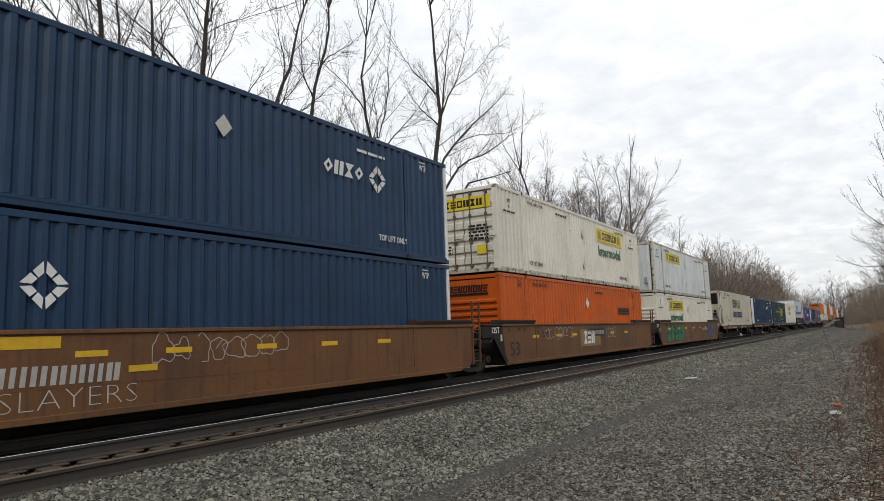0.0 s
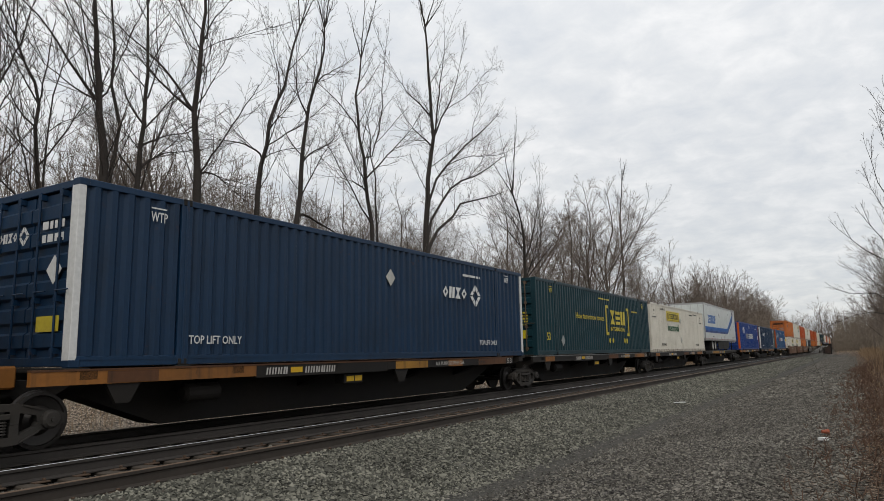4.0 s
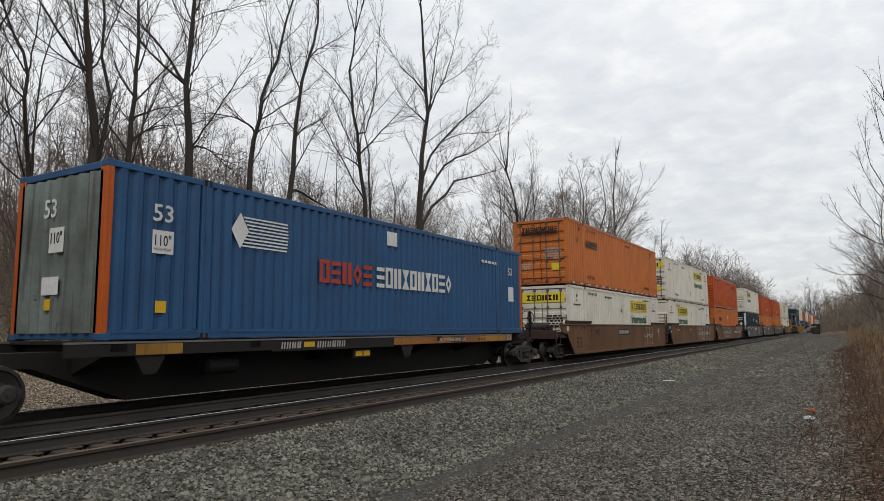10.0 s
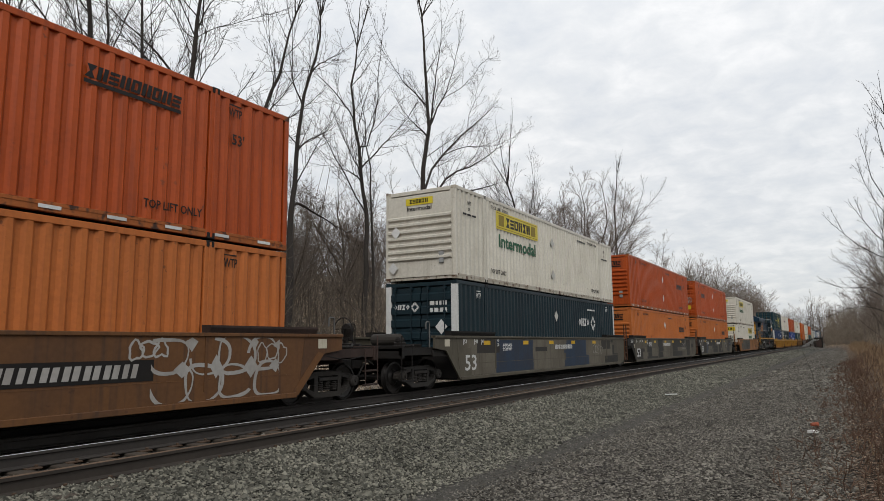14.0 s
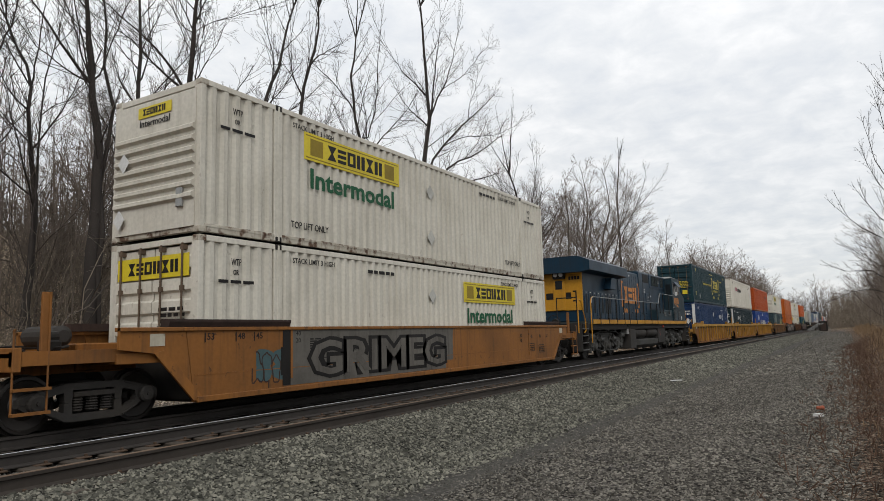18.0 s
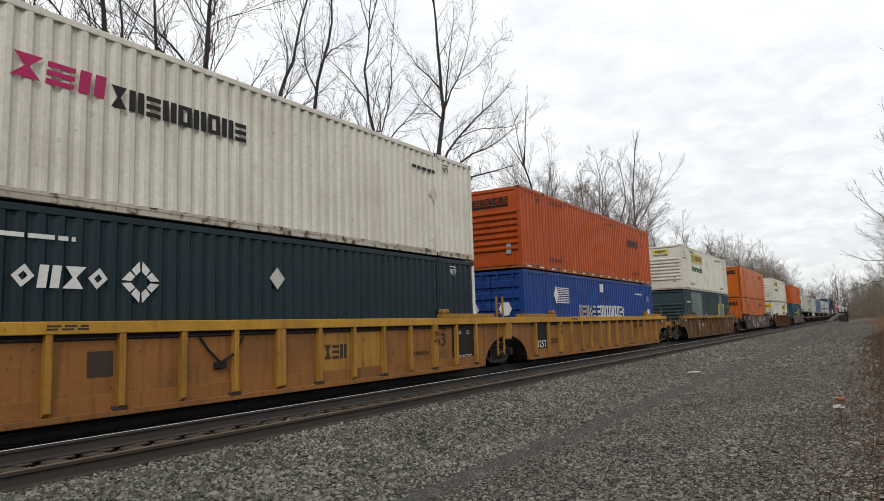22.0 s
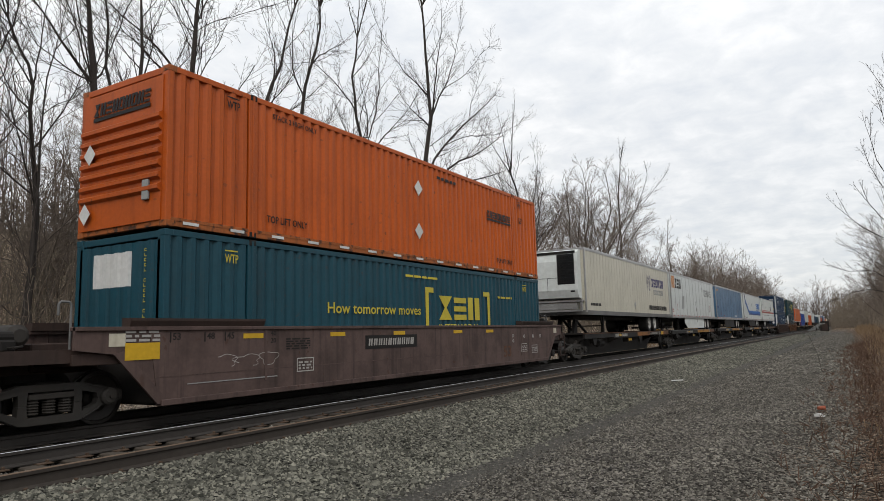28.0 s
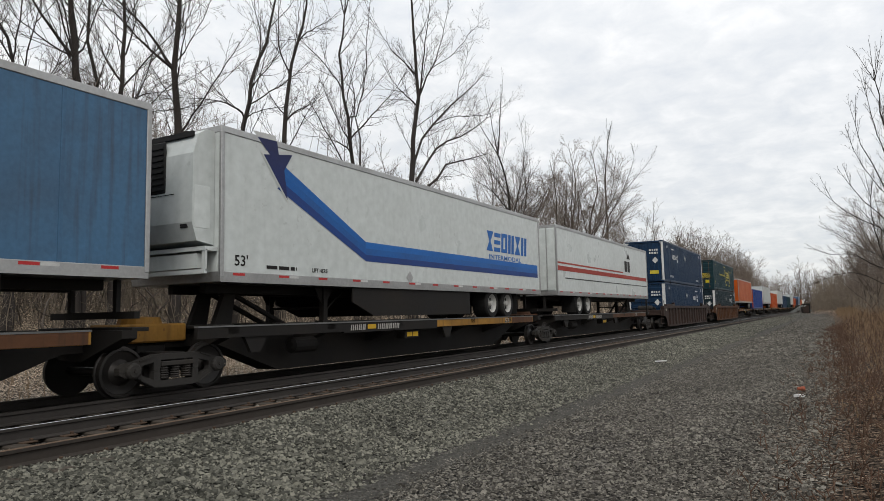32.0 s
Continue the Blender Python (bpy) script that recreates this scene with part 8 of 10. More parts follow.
jb(38.7, UP, 2.9, "upright", "white smooth-sided insulated container with a yellow name panel", sheet=1.22, mat=COOLWHITE, frame=WHITEWORN)


# 4-8: a five-unit spine car
def spine(s, gf, gr, front, rear, label="black spine car with a rusty yellow side channel", mat=None, beam=None):
    c = wagon(s, "spine", mat or STEEL, beam or WELLORANGE, label, front, rear, gf, gr)
    return c


def smooth_reefer(ob, x0, x1, z0, z1, y, white, near):
    """A rounded cooling unit with door seams; near: its black louvres are on the side by the walkway, or else on the other."""
    u = part("cooling_unit", lambda: Geo().prism([(y, z0), (y - 0.40, z0 + 0.06), (y - 0.52, z0 + 0.4), (y - 0.5, z1 - 0.5), (y - 0.38, z1 - 0.12), (y - 0.2, z1), (y, z1)], 0, x0, x1), white, ob, label="white rounded cooling unit")
    a, b = (x1 - 0.92, x1 - 0.12) if near else (x0 + 0.05, x1 - 0.75)

    def louvre():
        low = z1 - (1.55 if near else 1.2)
        g = Geo().box(a, y - 0.535, low, b, y - 0.49, z1 - 0.2, 0.02)
        z = low + 0.06
        while z < z1 - 0.28:
            g.box(a + 0.03, y - 0.555, z, b - 0.03, y - 0.53, z + 0.04)
            z += 0.115
        return g
    part("louvres", louvre, GRILLE, u, label="black louvred grille")
    part("top_strip", Geo().box(x0 + 0.1, y - 0.45, z1 - 0.16, x1 - 0.1, y - 0.39, z1 - 0.06), GRILLE, u)
    part("door_seam", Geo().box(x0 + 0.06, y - 0.522, z0 + 0.95, x1 - 0.5, y - 0.518, z0 + 0.965).box((x0 + x1) / 2 - 0.28, y - 0.524, z0 + 0.35, (x0 + x1) / 2 - 0.265, y - 0.515, z0 + 0.95), GRILLE, u)
    for dz in (0.3, 0.56):
        part("control_panel", lambda: Geo().box(-0.1, -0.01, 0, 0.1, 0.03, 0.17, 0.01), GRILLE, u, at=(x1 - 0.24, y - 0.5, z0 + dz), key="rcontrol")
    part("side_panel", lambda: Geo().box(x1 - 0.01, y - 0.46, z0 + 0.3, x1 + 0.004, y - 0.1, z0 + 1.1, 0.004), white, u)
    part("guard_frame", lambda: Geo().box(x0 - 0.1, y - 0.3, z0 - 0.12, x1 + 0.1, y, z0 - 0.04).box(x0 - 0.1, y - 0.3, z0 - 0.55, x1 + 0.1, y - 0.24, z0 - 0.47).box(x0 - 0.1, y - 0.28, z0 - 0.5, x0, y - 0.24, z0 - 0.1).box(x1, y - 0.28, z0 - 0.5, x1 + 0.1, y - 0.24, z0 - 0.1).box(x0 + 0.15, y - 0.26, z0 - 0.44, x1 - 0.15, y - 0.1, z0 - 0.16), ALU if near else white, ob)


def reefer_unit(ob, x0, x1, z0, z1, y, white):
    """A cooling unit on a leading wall: pale housing with a black louvred top."""
    def shell():
        return Geo().prism([(y, z0), (y - 0.42, z0 + 0.1), (y - 0.55, z0 + 0.5), (y - 0.5, z0 + (z1 - z0) * 0.55), (y, z0 + (z1 - z0) * 0.6)], 0, x0, x1)

    def grille():
        g = Geo().prism([(y, z0 + (z1 - z0) * 0.6), (y - 0.5, z0 + (z1 - z0) * 0.56), (y - 0.36, z1), (y, z1)], 0, x0, x1)
        for k in range(9):
            f = k / 8
            zz = z0 + (z1 - z0) * (0.6 + 0.36 * f)
            yy = y - 0.5 + 0.13 * f
            g.box(x0 + 0.1, yy - 0.03, zz, x1 - 0.1, yy + 0.02, zz + 0.025)
        return g
    u = part("cooling_unit", shell, white, ob, key=("reef", round(x0, 2), round(z0, 2), round(y, 2)), label="pale cooling unit housing")
    part("louvres", grille, GRILLE, u, key=("reefg", round(x0, 2), round(z0, 2), round(y, 2)), label="black louvred grille")
    part("control_panel", lambda: Geo().box(x1 - 0.3, y - 0.585, z0 + 0.25, x1 - 0.1, y - 0.5, z0 + 0.42).box(x1 - 0.3, y - 0.585, z0 + 0.5, x1 - 0.1, y - 0.5, z0 + 0.66), GRILLE, u, key=("reefc", round(x1, 2), round(z0, 2)))


spine(59.7, 4.85, 1.95, "end", "")
ob = container(59.7, DECK, CREAM, "upright", sheet=1.22, label="cream refrigerated container with green and blue lettering", signs=[
    ("tlo", 2.0, LETBLACK), ("tlo", 12.8, LETBLACK), ("wtp", 1.25, 2.5, LETBLACK), ("num", 0.3, 2.28, LETBLACK), ("stack", 2.35, LETBLACK, 3), ("dia", 1.2, 0.7, GREYVINYL),
    ("brand", 5, 5.15, 1.6, 2.7, 0.72, LETGREEN, 0.0), ("brand", 11, 4.95, 0.72, 5.0, 0.52, LETINDIGO, 0.08)])
part("striped_emblem", lambda: scrawl(1.35, 0.95, 7, 31, 0.045), LETGREEN, ob, at=(HW + 0.004, 7.9, 1.45))
part("end_frame", lambda: Geo().box(-1.29, -1.2, 0, -1.17, -1.08, 2.85).box(1.17, -1.2, 0, 1.29, -1.08, 2.85).box(-1.29, -1.2, 2.75, 1.29, -1.08, 2.88).box(-1.29, -1.2, 0, 1.29, 0, 0.16).box(1.2, -1.1, 2.78, 1.28, 0.05, 2.86).box(-1.28, -1.1, 2.78, -1.2, 0.05, 2.86)
     .rod((1.23, -1.12, 1.45), (1.23, 0, 2.6), 0.045).rod((1.23, -1.12, 1.45), (1.23, 0, 0.3), 0.045).box(1.18, -1.2, 1.35, 1.28, 0, 1.47), CREAM, ob)
reefer_unit(ob, -0.95, 0.95, 0.65, 2.7, -0.02, CREAM)
part("fuel_tank", lambda: Geo().lathe([(-1.0, 0.22), (-0.96, 0.27), (0.96, 0.27), (1.0, 0.22)], 0, 16, (0, -0.55, 0.42)), RIMGREY, ob, smooth=False)

spine(77.8, 1.95, 1.3, "joint", "")
umax(77.8, DECK, 10.7)
spine(95.2, 1.3, 0.6, "joint", "")
csx(95.2, DECK)
spine(111.85, 0.6, 0.8, "joint", "")
jb(111.85, DECK, 4.0)


def trailer(s, side, label, rear_leads, skirt=True, signs=(), reefer=False, axles=(3.0, 4.25), top=4.98, ribs=0.0, roof=None, tape=True):
    """A road trailer on a spine unit: box, landing gear, bogie, stanchion; rear_leads: its doors are at the leading end."""
    ob = new("road_trailer")
    rolling(ob, s)
    tagged(ob, label, "road trailer", "trailers on the train")
    L, z0 = LC, 2.08
    body = part("body", lambda: Geo().box(-1.29, 0, z0, 1.29, L, top, 0.03), side, ob, key=("tbody", top))
    part("roof_rail", lambda: Geo().box(-1.305, -0.01, top - 0.12, 1.305, L + 0.01, top + 0.012, 0.01), roof or ALU, ob, key=("troof", top))
    part("lower_rail", lambda: Geo().box(-1.305, -0.01, z0 - 0.1, 1.305, L + 0.01, z0 + 0.1, 0.012).box(-1.308, 0.0, z0 - 0.035, 1.308, L, z0 - 0.02).box(-1.309, 0.0, z0 - 0.1, 1.309, L, z0 - 0.085), ALU if tape else RIMGREY, ob, key="tlow")
    part("underframe", lambda: Geo().box(-0.55, 0.3, z0 - 0.28, -0.4, L - 0.3, z0 - 0.05).box(0.4, 0.3, z0 - 0.28, 0.55, L - 0.3, z0 - 0.05), STEEL, ob, key="tframe")
    for sx in (1, -1):
        for y in (0.03, L - 0.03):
            part("corner_trim", lambda: Geo().box(-0.035, -0.045, z0, 0.035, 0.045, top - 0.1, 0.01), ALU, ob, at=(sx * 1.28, y, 0), key=("ttrim", top))
    if ribs:
        y = ribs
        while y < L - 0.3:
            part("panel_joint", lambda: Geo().box(-0.004, -0.035, z0 + 0.1, 0.004, 0.035, top - 0.12), ALU if side is TRAILER else side, ob, at=(1.292, y, 0), key=("tjoint", top))
            y += ribs
    if tape:
        for k in range(13):
            part("reflector_tape", lambda: Geo().box(0, 0, 0, 0.003, 0.3, 0.05), REFLECT, ob, at=(1.305, 0.3 + k * 1.25, z0 + 0.03), key="ttape")
            if k % 2:
                part("reflector_tape", lambda: Geo().box(0, 0, 0, 0.003, 0.28, 0.05), LETWHITE, ob, at=(1.305, 0.61 + k * 1.25, z0 + 0.03), key="ttape2")

    def put(y):
        return y if rear_leads else L - y
    # bogie under the door end
    for y in axles:
        ax = part("axle", lambda: Geo().rod((-1.0, 0, 0), (1.0, 0, 0), 0.07), STEEL, ob, at=(0, put(y), 1.62), key="taxle")
        for sx in (1, -1):
            w = part("tyre", lambda: Geo().lathe([(-0.27, 0.30), (-0.27, 0.46), (-0.22, 0.50), (0.22, 0.50), (0.27, 0.46), (0.26, 0.31), (-0.2, 0.30)], 0, 26, (0, 0, 0), False), RUBBER, ax, at=(sx * 0.95, 0, 0), key="ttyre")
            part("rim", lambda: Geo().lathe([(-0.1, 0.30), (0.268, 0.31), (0.2, 0.26), (0.12, 0.2), (0.12, 0.1), (0.26, 0.09), (0.27, 0.0)], 0, 22), RIMPALE if sx > 0 else STEEL, ax, at=(sx * 0.95, 0, 0), key="trim")
        for q in range(6):
            part("hand_hole", lambda: Geo().lathe([(0, 0.058), (0.004, 0.058)], 0, 10), GRILLE, ax, at=(1.09, 0.165 * math.cos(q * math.tau / 6), 0.165 * math.sin(q * math.tau / 6)), key="thole")
    part("bogie_frame", lambda: Geo().box(-0.5, -1.2, 1.7, -0.38, 1.2, 1.9).box(0.38, -1.2, 1.7, 0.5, 1.2, 1.9).box(-0.5, -0.1, 1.6, 0.5, 0.1, 1.75), STEEL, ob, at=(0, put(sum(axles) / 2), 0), key="tbogie")
    for x in (-0.925, 0.925):
        part("mud_flap", lambda: Geo().box(-0.325, -0.01, 1.25, 0.325, 0.01, 1.98), RUBBER, ob, at=(x, put(axles[0] - 0.7), 0), key="tflap")
    part("rear_bumper", lambda: Geo().box(-1.2, -0.05, 1.32, 1.2, 0.05, 1.44).box(-0.7, -0.04, 1.44, -0.6, 0.04, 2.0).box(0.6, -0.04, 1.44, 0.7, 0.04, 2.0), STEEL, ob, at=(0, put(0.12), 0), key="tbump")
    # landing gear and stanchion near the nose
    for sx in (1, -1):
        part("landing_leg", lambda: Geo().box(-0.07, -0.07, 1.2, 0.07, 0.07, 2.0).box(-0.12, -0.15, 1.14, 0.12, 0.15, 1.2).prism([(-0.35, 2.0), (0.35, 2.0), (0.1, 1.6), (-0.1, 1.6)], 0, -0.02, 0.02), STEEL, ob, at=(sx * 0.85, put(L - 3.5), 0), key="tleg")
    part("leg_brace", lambda: Geo().rod((-0.85, 0, 1.5), (0.85, 0, 1.5), 0.03).rod((0.85, 0, 1.4), (0.6, 1.2 * (1 if rear_leads else -1) * -1, 2.0), 0.025), STEEL, ob, at=(0, put(L - 3.5), 0), key=("tbrace", rear_leads))
    if skirt:
        lo, hi = sorted((put(4.9 if skirt == 1 else 5.95), put(L - 4.1)))
        cut = [(lo, 2.0), (lo, 1.28), (hi - 0.9, 1.28), (hi, 1.62), (hi, 2.0)] if rear_leads else [(lo, 2.0), (lo, 1.62), (lo + 0.9, 1.28), (hi, 1.28), (hi, 2.0)]
        part("side_skirt", lambda: Geo().prism(cut, 0, 1.22, 1.25).prism(cut, 0, -1.25, -1.22), TRAILER if skirt == 1 else STEEL, ob, key=("tskirt", rear_leads, skirt))
    if rear_leads:
        for x in (-1.2, 0.03):
            d = part("door", lambda: Geo().box(0, -0.03, z0 + 0.12, 1.17, 0.0, top - 0.16, 0.008), side, ob, at=(x, 0, 0), key=("tdoor", top))
            for xx in (0.3, 0.85):
                part("lock_rod", lambda: Geo().rod((0, -0.06, z0), (0, -0.06, top - 0.14), 0.016, 6), ALU, d, at=(xx, 0, 0), key=("trod", top))
    if reefer:
        smooth_reefer(ob, -1.12, 1.12, z0 + 0.6, top - 0.1, -0.01, TRAILER, reefer == 2)
    for f in signs:
        f(ob)
    return ob


def stanchion(car, y, way=1):
    """The hitch that holds a trailer's nose: a slab leg with a long strut."""
    def make():
        g = Geo().prism([(-0.28, 1.12), (0.18, 1.12), (0.32, 2.0), (0.08, 2.0)], 0, -0.42, -0.3).prism([(-0.28, 1.12), (0.18, 1.12), (0.32, 2.0), (0.08, 2.0)], 0, 0.3, 0.42)
        g.box(-0.5, 0.0, 1.86, 0.5, 0.45, 1.98, 0.01).rod((0.3, 0.2, 1.85), (0.3, 1.9, 1.12), 0.06).rod((-0.3, 0.2, 1.85), (-0.3, 1.9, 1.12), 0.06)
        if way < 0:
            g.v = [(x, -a, z) for x, a, z in g.v]
            g.f = [q[::-1] for q in g.f]
        return g
    part("trailer_hitch", make, STEEL, car, at=(0, y, 0), key=("hitch", way))


SX = 1.2935


def marten(ob, mirror):
    """A blue band along the side that bends up into an arrow."""
    y0, y1, bend, tip = (0.1, 11.2, 11.2, 14.6) if not mirror else (4.6, 15.9, 4.6, 1.7)
    for k, (dz, m) in enumerate(((0, LETBLUE), (0.16, paint("mid_blue_band", (0.006, 0.13, 0.46), 0.4)), (0.32, paint("deep_blue_band", (0.008, 0.06, 0.3), 0.4)))):
        lo = min(y0, y1)
        hi = max(y0, y1)
        part("blue_band", Geo().box(0, lo, 0, 0.002, hi, 0.16), m, ob, at=(SX + 0.0004 * k, 0, 2.95 - dz))
        part("blue_band", Geo().prism([(bend, 0), (bend, 0.16), (tip, 1.55 - dz * 0.2), (tip + (0.2 if not mirror else -0.2), 1.42 - dz * 0.2)], 0, 0, 0.002), m, ob, at=(SX + 0.002 + 0.0004 * k, 0, 2.95 - dz))
    w = -1 if mirror else 1
    for m, f, dx in ((LETWHITE, 1.16, 0.0), (paint("navy_arrow_paint", (0.015, 0.03, 0.17), 0.4), 1.0, 0.004)):
        part("arrow_head", Geo().prism([(-0.1 * w * f, -0.5 * f), (0.6 * w * f, 0.35 * f), (-0.25 * w * f, 0.5 * f), (0.0, 0.12 * f)], 0, 0, 0.003).prism([(0.1 * w * f, 0.1 * f), (0.78 * w * f, 0.68 * f), (0.22 * w * f, 0.7 * f)], 0, 0.0, 0.0035), m, ob, at=(SX + 0.005 + dx, tip, 4.28))
    part("brand_mark", lambda: brand_shapes(6, 3.5, 0.68, 0.1, 6), LETBLUE, ob, at=(SX + 0.002, 1.5 if not mirror else 11.4, 3.4), key="mart")
    part("small_print", lambda: line_bars(1, 0.9, 0.12, 2), LETBLACK, ob, at=(SX + 0.002, 14.0 if not mirror else 1.2, 2.28), key="martp")
    words(ob, "53'", 15.4 if not mirror else 0.35, 2.3, 0.22, LETBLACK, 0.34, x=SX + 0.002)
    words(ob, "LIFT HERE", 3.45 if not mirror else 2.6, 2.27, 0.09, LETBLACK, 0.52, x=SX + 0.002)
    part("placard_holder", lambda: diamond(0.34, 0.36), ALU, ob, at=(SX + 0.002, 9.2 if not mirror else 6.6, 2.3), key="martd")
    if mirror:
        words(ob, "INTERMODAL", 11.6, 3.12, 0.17, LETBLUE, 2.7, x=SX + 0.002)


c8 = spine(128.75, 0.8, 2.9, "joint", "end", beam=WELLORANGE)
stanchion(c8, LC - 1.2, -1)
trailer(128.75, TRAILER, "white road trailer with a blue arrow band", True, skirt=2, axles=(3.45, 4.7), signs=[lambda o: marten(o, False)])

# 9-11: a three-unit spine car with single containers
spine(147.8, 2.9, 2.3, "end", "")
pacer(147.8, DECK, style="door")
spine(166.2, 2.3, 4.2, "joint", "")
umax(166.2, DECK, 2.8, style="upright")
spine(186.5, 4.2, 5.1, "joint", "end", beam=WELLORANGE)
ob = pacer(186.5, DECK, FADEDBLUE, "upright", LETRED, "faded blue corrugated container with orange corner posts", end=paint("weathered_green_grey_paint", (0.25, 0.30, 0.28), 0.6, grime=0.7, streak=0.8, dirt=(0.07, 0.05, 0.035), wear=0.8))
sign(ob, "words", "53", 0.85, 2.0, 0.3, LETWHITE, 0.4)
sign(ob, "plate", 0.85, 1.45, 0.42, 0.4, LETWHITE)
sign(ob, "words", "110\"", 0.9, 1.58, 0.2, LETBLACK, 0.32)
sign(ob, "words", "INSIDE HEIGHT", 0.89, 1.5, 0.05, LETBLACK, 0.34)
sign(ob, "plate", 0.95, 0.45, 0.22, 0.2, YELLOW)
on_end(ob, lambda: Geo().box(0, 0, 0, 0.004, 0.42, 0.42), -0.15, 1.45, LETWHITE, "fb1", "sign_panel", -0.055)
on_end(ob, lambda: fit_words(text_geo("110\"", 0.2), 0.32, 0.2), -0.1, 1.6, LETBLACK, "fb2", "lettering", -0.062)
on_end(ob, lambda: Geo().box(0, 0, 0, 0.004, 0.48, 0.3), -0.3, 0.75, LETWHITE, "fb3", "sign_panel", -0.055)
on_end(ob, lambda: Geo().box(0, 0, 0, 0.004, 0.18, 0.18), -0.2, 0.5, YELLOW, "fb4", "sign_panel", -0.055)

# 12-14: three smooth wells
w = wagon(207.75, "smooth", WELLBROWN, WELLDARK, "brown smooth-sided well car with a white sprayed star", "end", "", 5.1, 3.1)
car_print(w, LETPALE, 4, bigm=WELLDARK)
part("graffiti", lambda: shards(0.42, 0.3, 9, 16, 1.0), LETPALE, w, at=(1.505, 14.85, 1.02))
part("graffiti", lambda: Geo().box(0, 0.02, 0.1, 0.002, 0.05, 0.6).box(0, 0.2, 0.0, 0.002, 0.225, 0.6).box(0, 0.31, 0.3, 0.002, 0.33, 0.6), LETPALE, w, at=(1.504, 14.9, 0.48))
bubble_graffiti(w, 11.6, 0.4, 1.9, 1.0, 3, LETPALE, 61, width=0.06)
jb(207.75, LOW, 9.6)
schneider(207.75, UP, 2.25, 1.92, PALEORANGE, "door", dia=False)
w = wagon(227.0, "smooth", WELLBROWN, WELLDARK, "brown smooth-sided well car covered in white bubble graffiti", "joint", "", 3.1, 3.25)
words(w, "125T", -1.1, 1.25, 0.18, LETWHITE, 0.5, x=1.506)
car_print(w, LETPALE, 5, plates=False, bigm=LETBLACK)
yellow_marks(w, 3, 1.15, 5)
bubble_graffiti(w, 9.0, 0.36, 5.4, 1.08, 7, LETPALE, 17, width=0.07)
graffiti(w, 13.9, 0.85, 1.6, 0.55, 4, LETPALE, 43, width=0.035)
jb(227.0, LOW, 2.85, "ribbed")
jb(227.0, UP, 9.7)
w = wagon(246.4, "smooth", WELLBROWN, WELLDARK, "brown smooth-sided well car with grey graffiti", "joint", "end", 3.25, 7.25)
words(w, "125T", -1.1, 1.25, 0.18, LETWHITE, 0.5, x=1.506)
car_print(w, LETPALE, 6, plates=False, bigm=LETBLACK)
bubble_graffiti(w, 2.9, 0.4, 4.6, 1.0, 7, LETPALE, 18, width=0.06)
graffiti(w, 7.6, 0.7, 1.2, 0.6, 4, LETPALE, 49, width=0.03)
bubble_graffiti(w, 12.9, 0.36, 2.9, 1.08, 4, LETPALE, 19, width=0.075)
graffiti(w, 12.5, 1.05, 0.7, 0.38, 3, LETPALE, 47, width=0.04)
graffiti(w, 15.2, 0.95, 0.8, 0.4, 3, LETPALE, 48, width=0.03)
part("number_plate", lambda: Geo().box(0, 0, 0, 0.003, 2.6, 0.34), STEEL, w, at=(1.503, 10.35, 0.74), key="bigplate")
part("number_bar", lambda: glyph_bars(7, 2.2, 0.22, 0.2, 6), LETPALE, w, at=(1.507, 10.5, 0.8), key="bigplatebar")
schneider(246.4, LOW, 2.3, 1.8, PALEORANGE, "door", tape=False)
schneider(246.4, UP, 11.6, 2.25, REDORANGE, "ribbed", dia=False)

# 15-17: three camouflaged wells
for s, gf, gr, fr, re in ((269.8, 7.25, 3.3, "end", ""), (289.25, 3.3, 3.4, "joint", ""), (308.8, 3.4, 7.35, "joint", "end")):
    w = wagon(s, "smooth", CAMO, STEEL, "grey-black camouflage-patched smooth well car", fr, re, gf, gr)
    car_print(w, LETWHITE, int(s))
    yellow_marks(w, 5, 1.25, int(s), w=0.45, h=0.13)
    if fr == "joint":
        words(w, "125T", -1.1, 1.25, 0.18, LETWHITE, 0.5, x=1.506)
    for k, (m, n, long, low) in enumerate(((DUSKPATCH, 6, (1.6, 3.4), 0.3), (NAVYPATCH, 2, (3.2, 5.0), 0.45), (PALEPATCH, 5, (1.0, 2.4), 0.1), (DUSKPATCH, 4, (0.7, 1.6), 0.4))):
        part("colour_patch", lambda: block_patches(16.0, 1.06, n, int(s) + k, long, low), m, w, at=(1.5005 + 0.0006 * k, 0.1, 0.36))
    graffiti(w, 12.0, 0.8, 1.4, 0.4, 4, LETPALE, 20, width=0.02)
umax(269.8, LOW, 10.8, BLACKGREEN, label="blackish green corrugated container with white marks")
jb(269.8, UP, 2.8, "ribbed")
schneider(289.25, LOW, 12.3, 1.78, PALEORANGE, "ribbed", tape=False)
schneider(289.25, UP, 12.2, 1.84, REDORANGE, "ribbed")
schneider(308.8, LOW, 12.1, 1.72, PALEORANGE, "ribbed", tape=False)
schneider(308.8, UP, 2.3, 1.78, REDORANGE, "door")

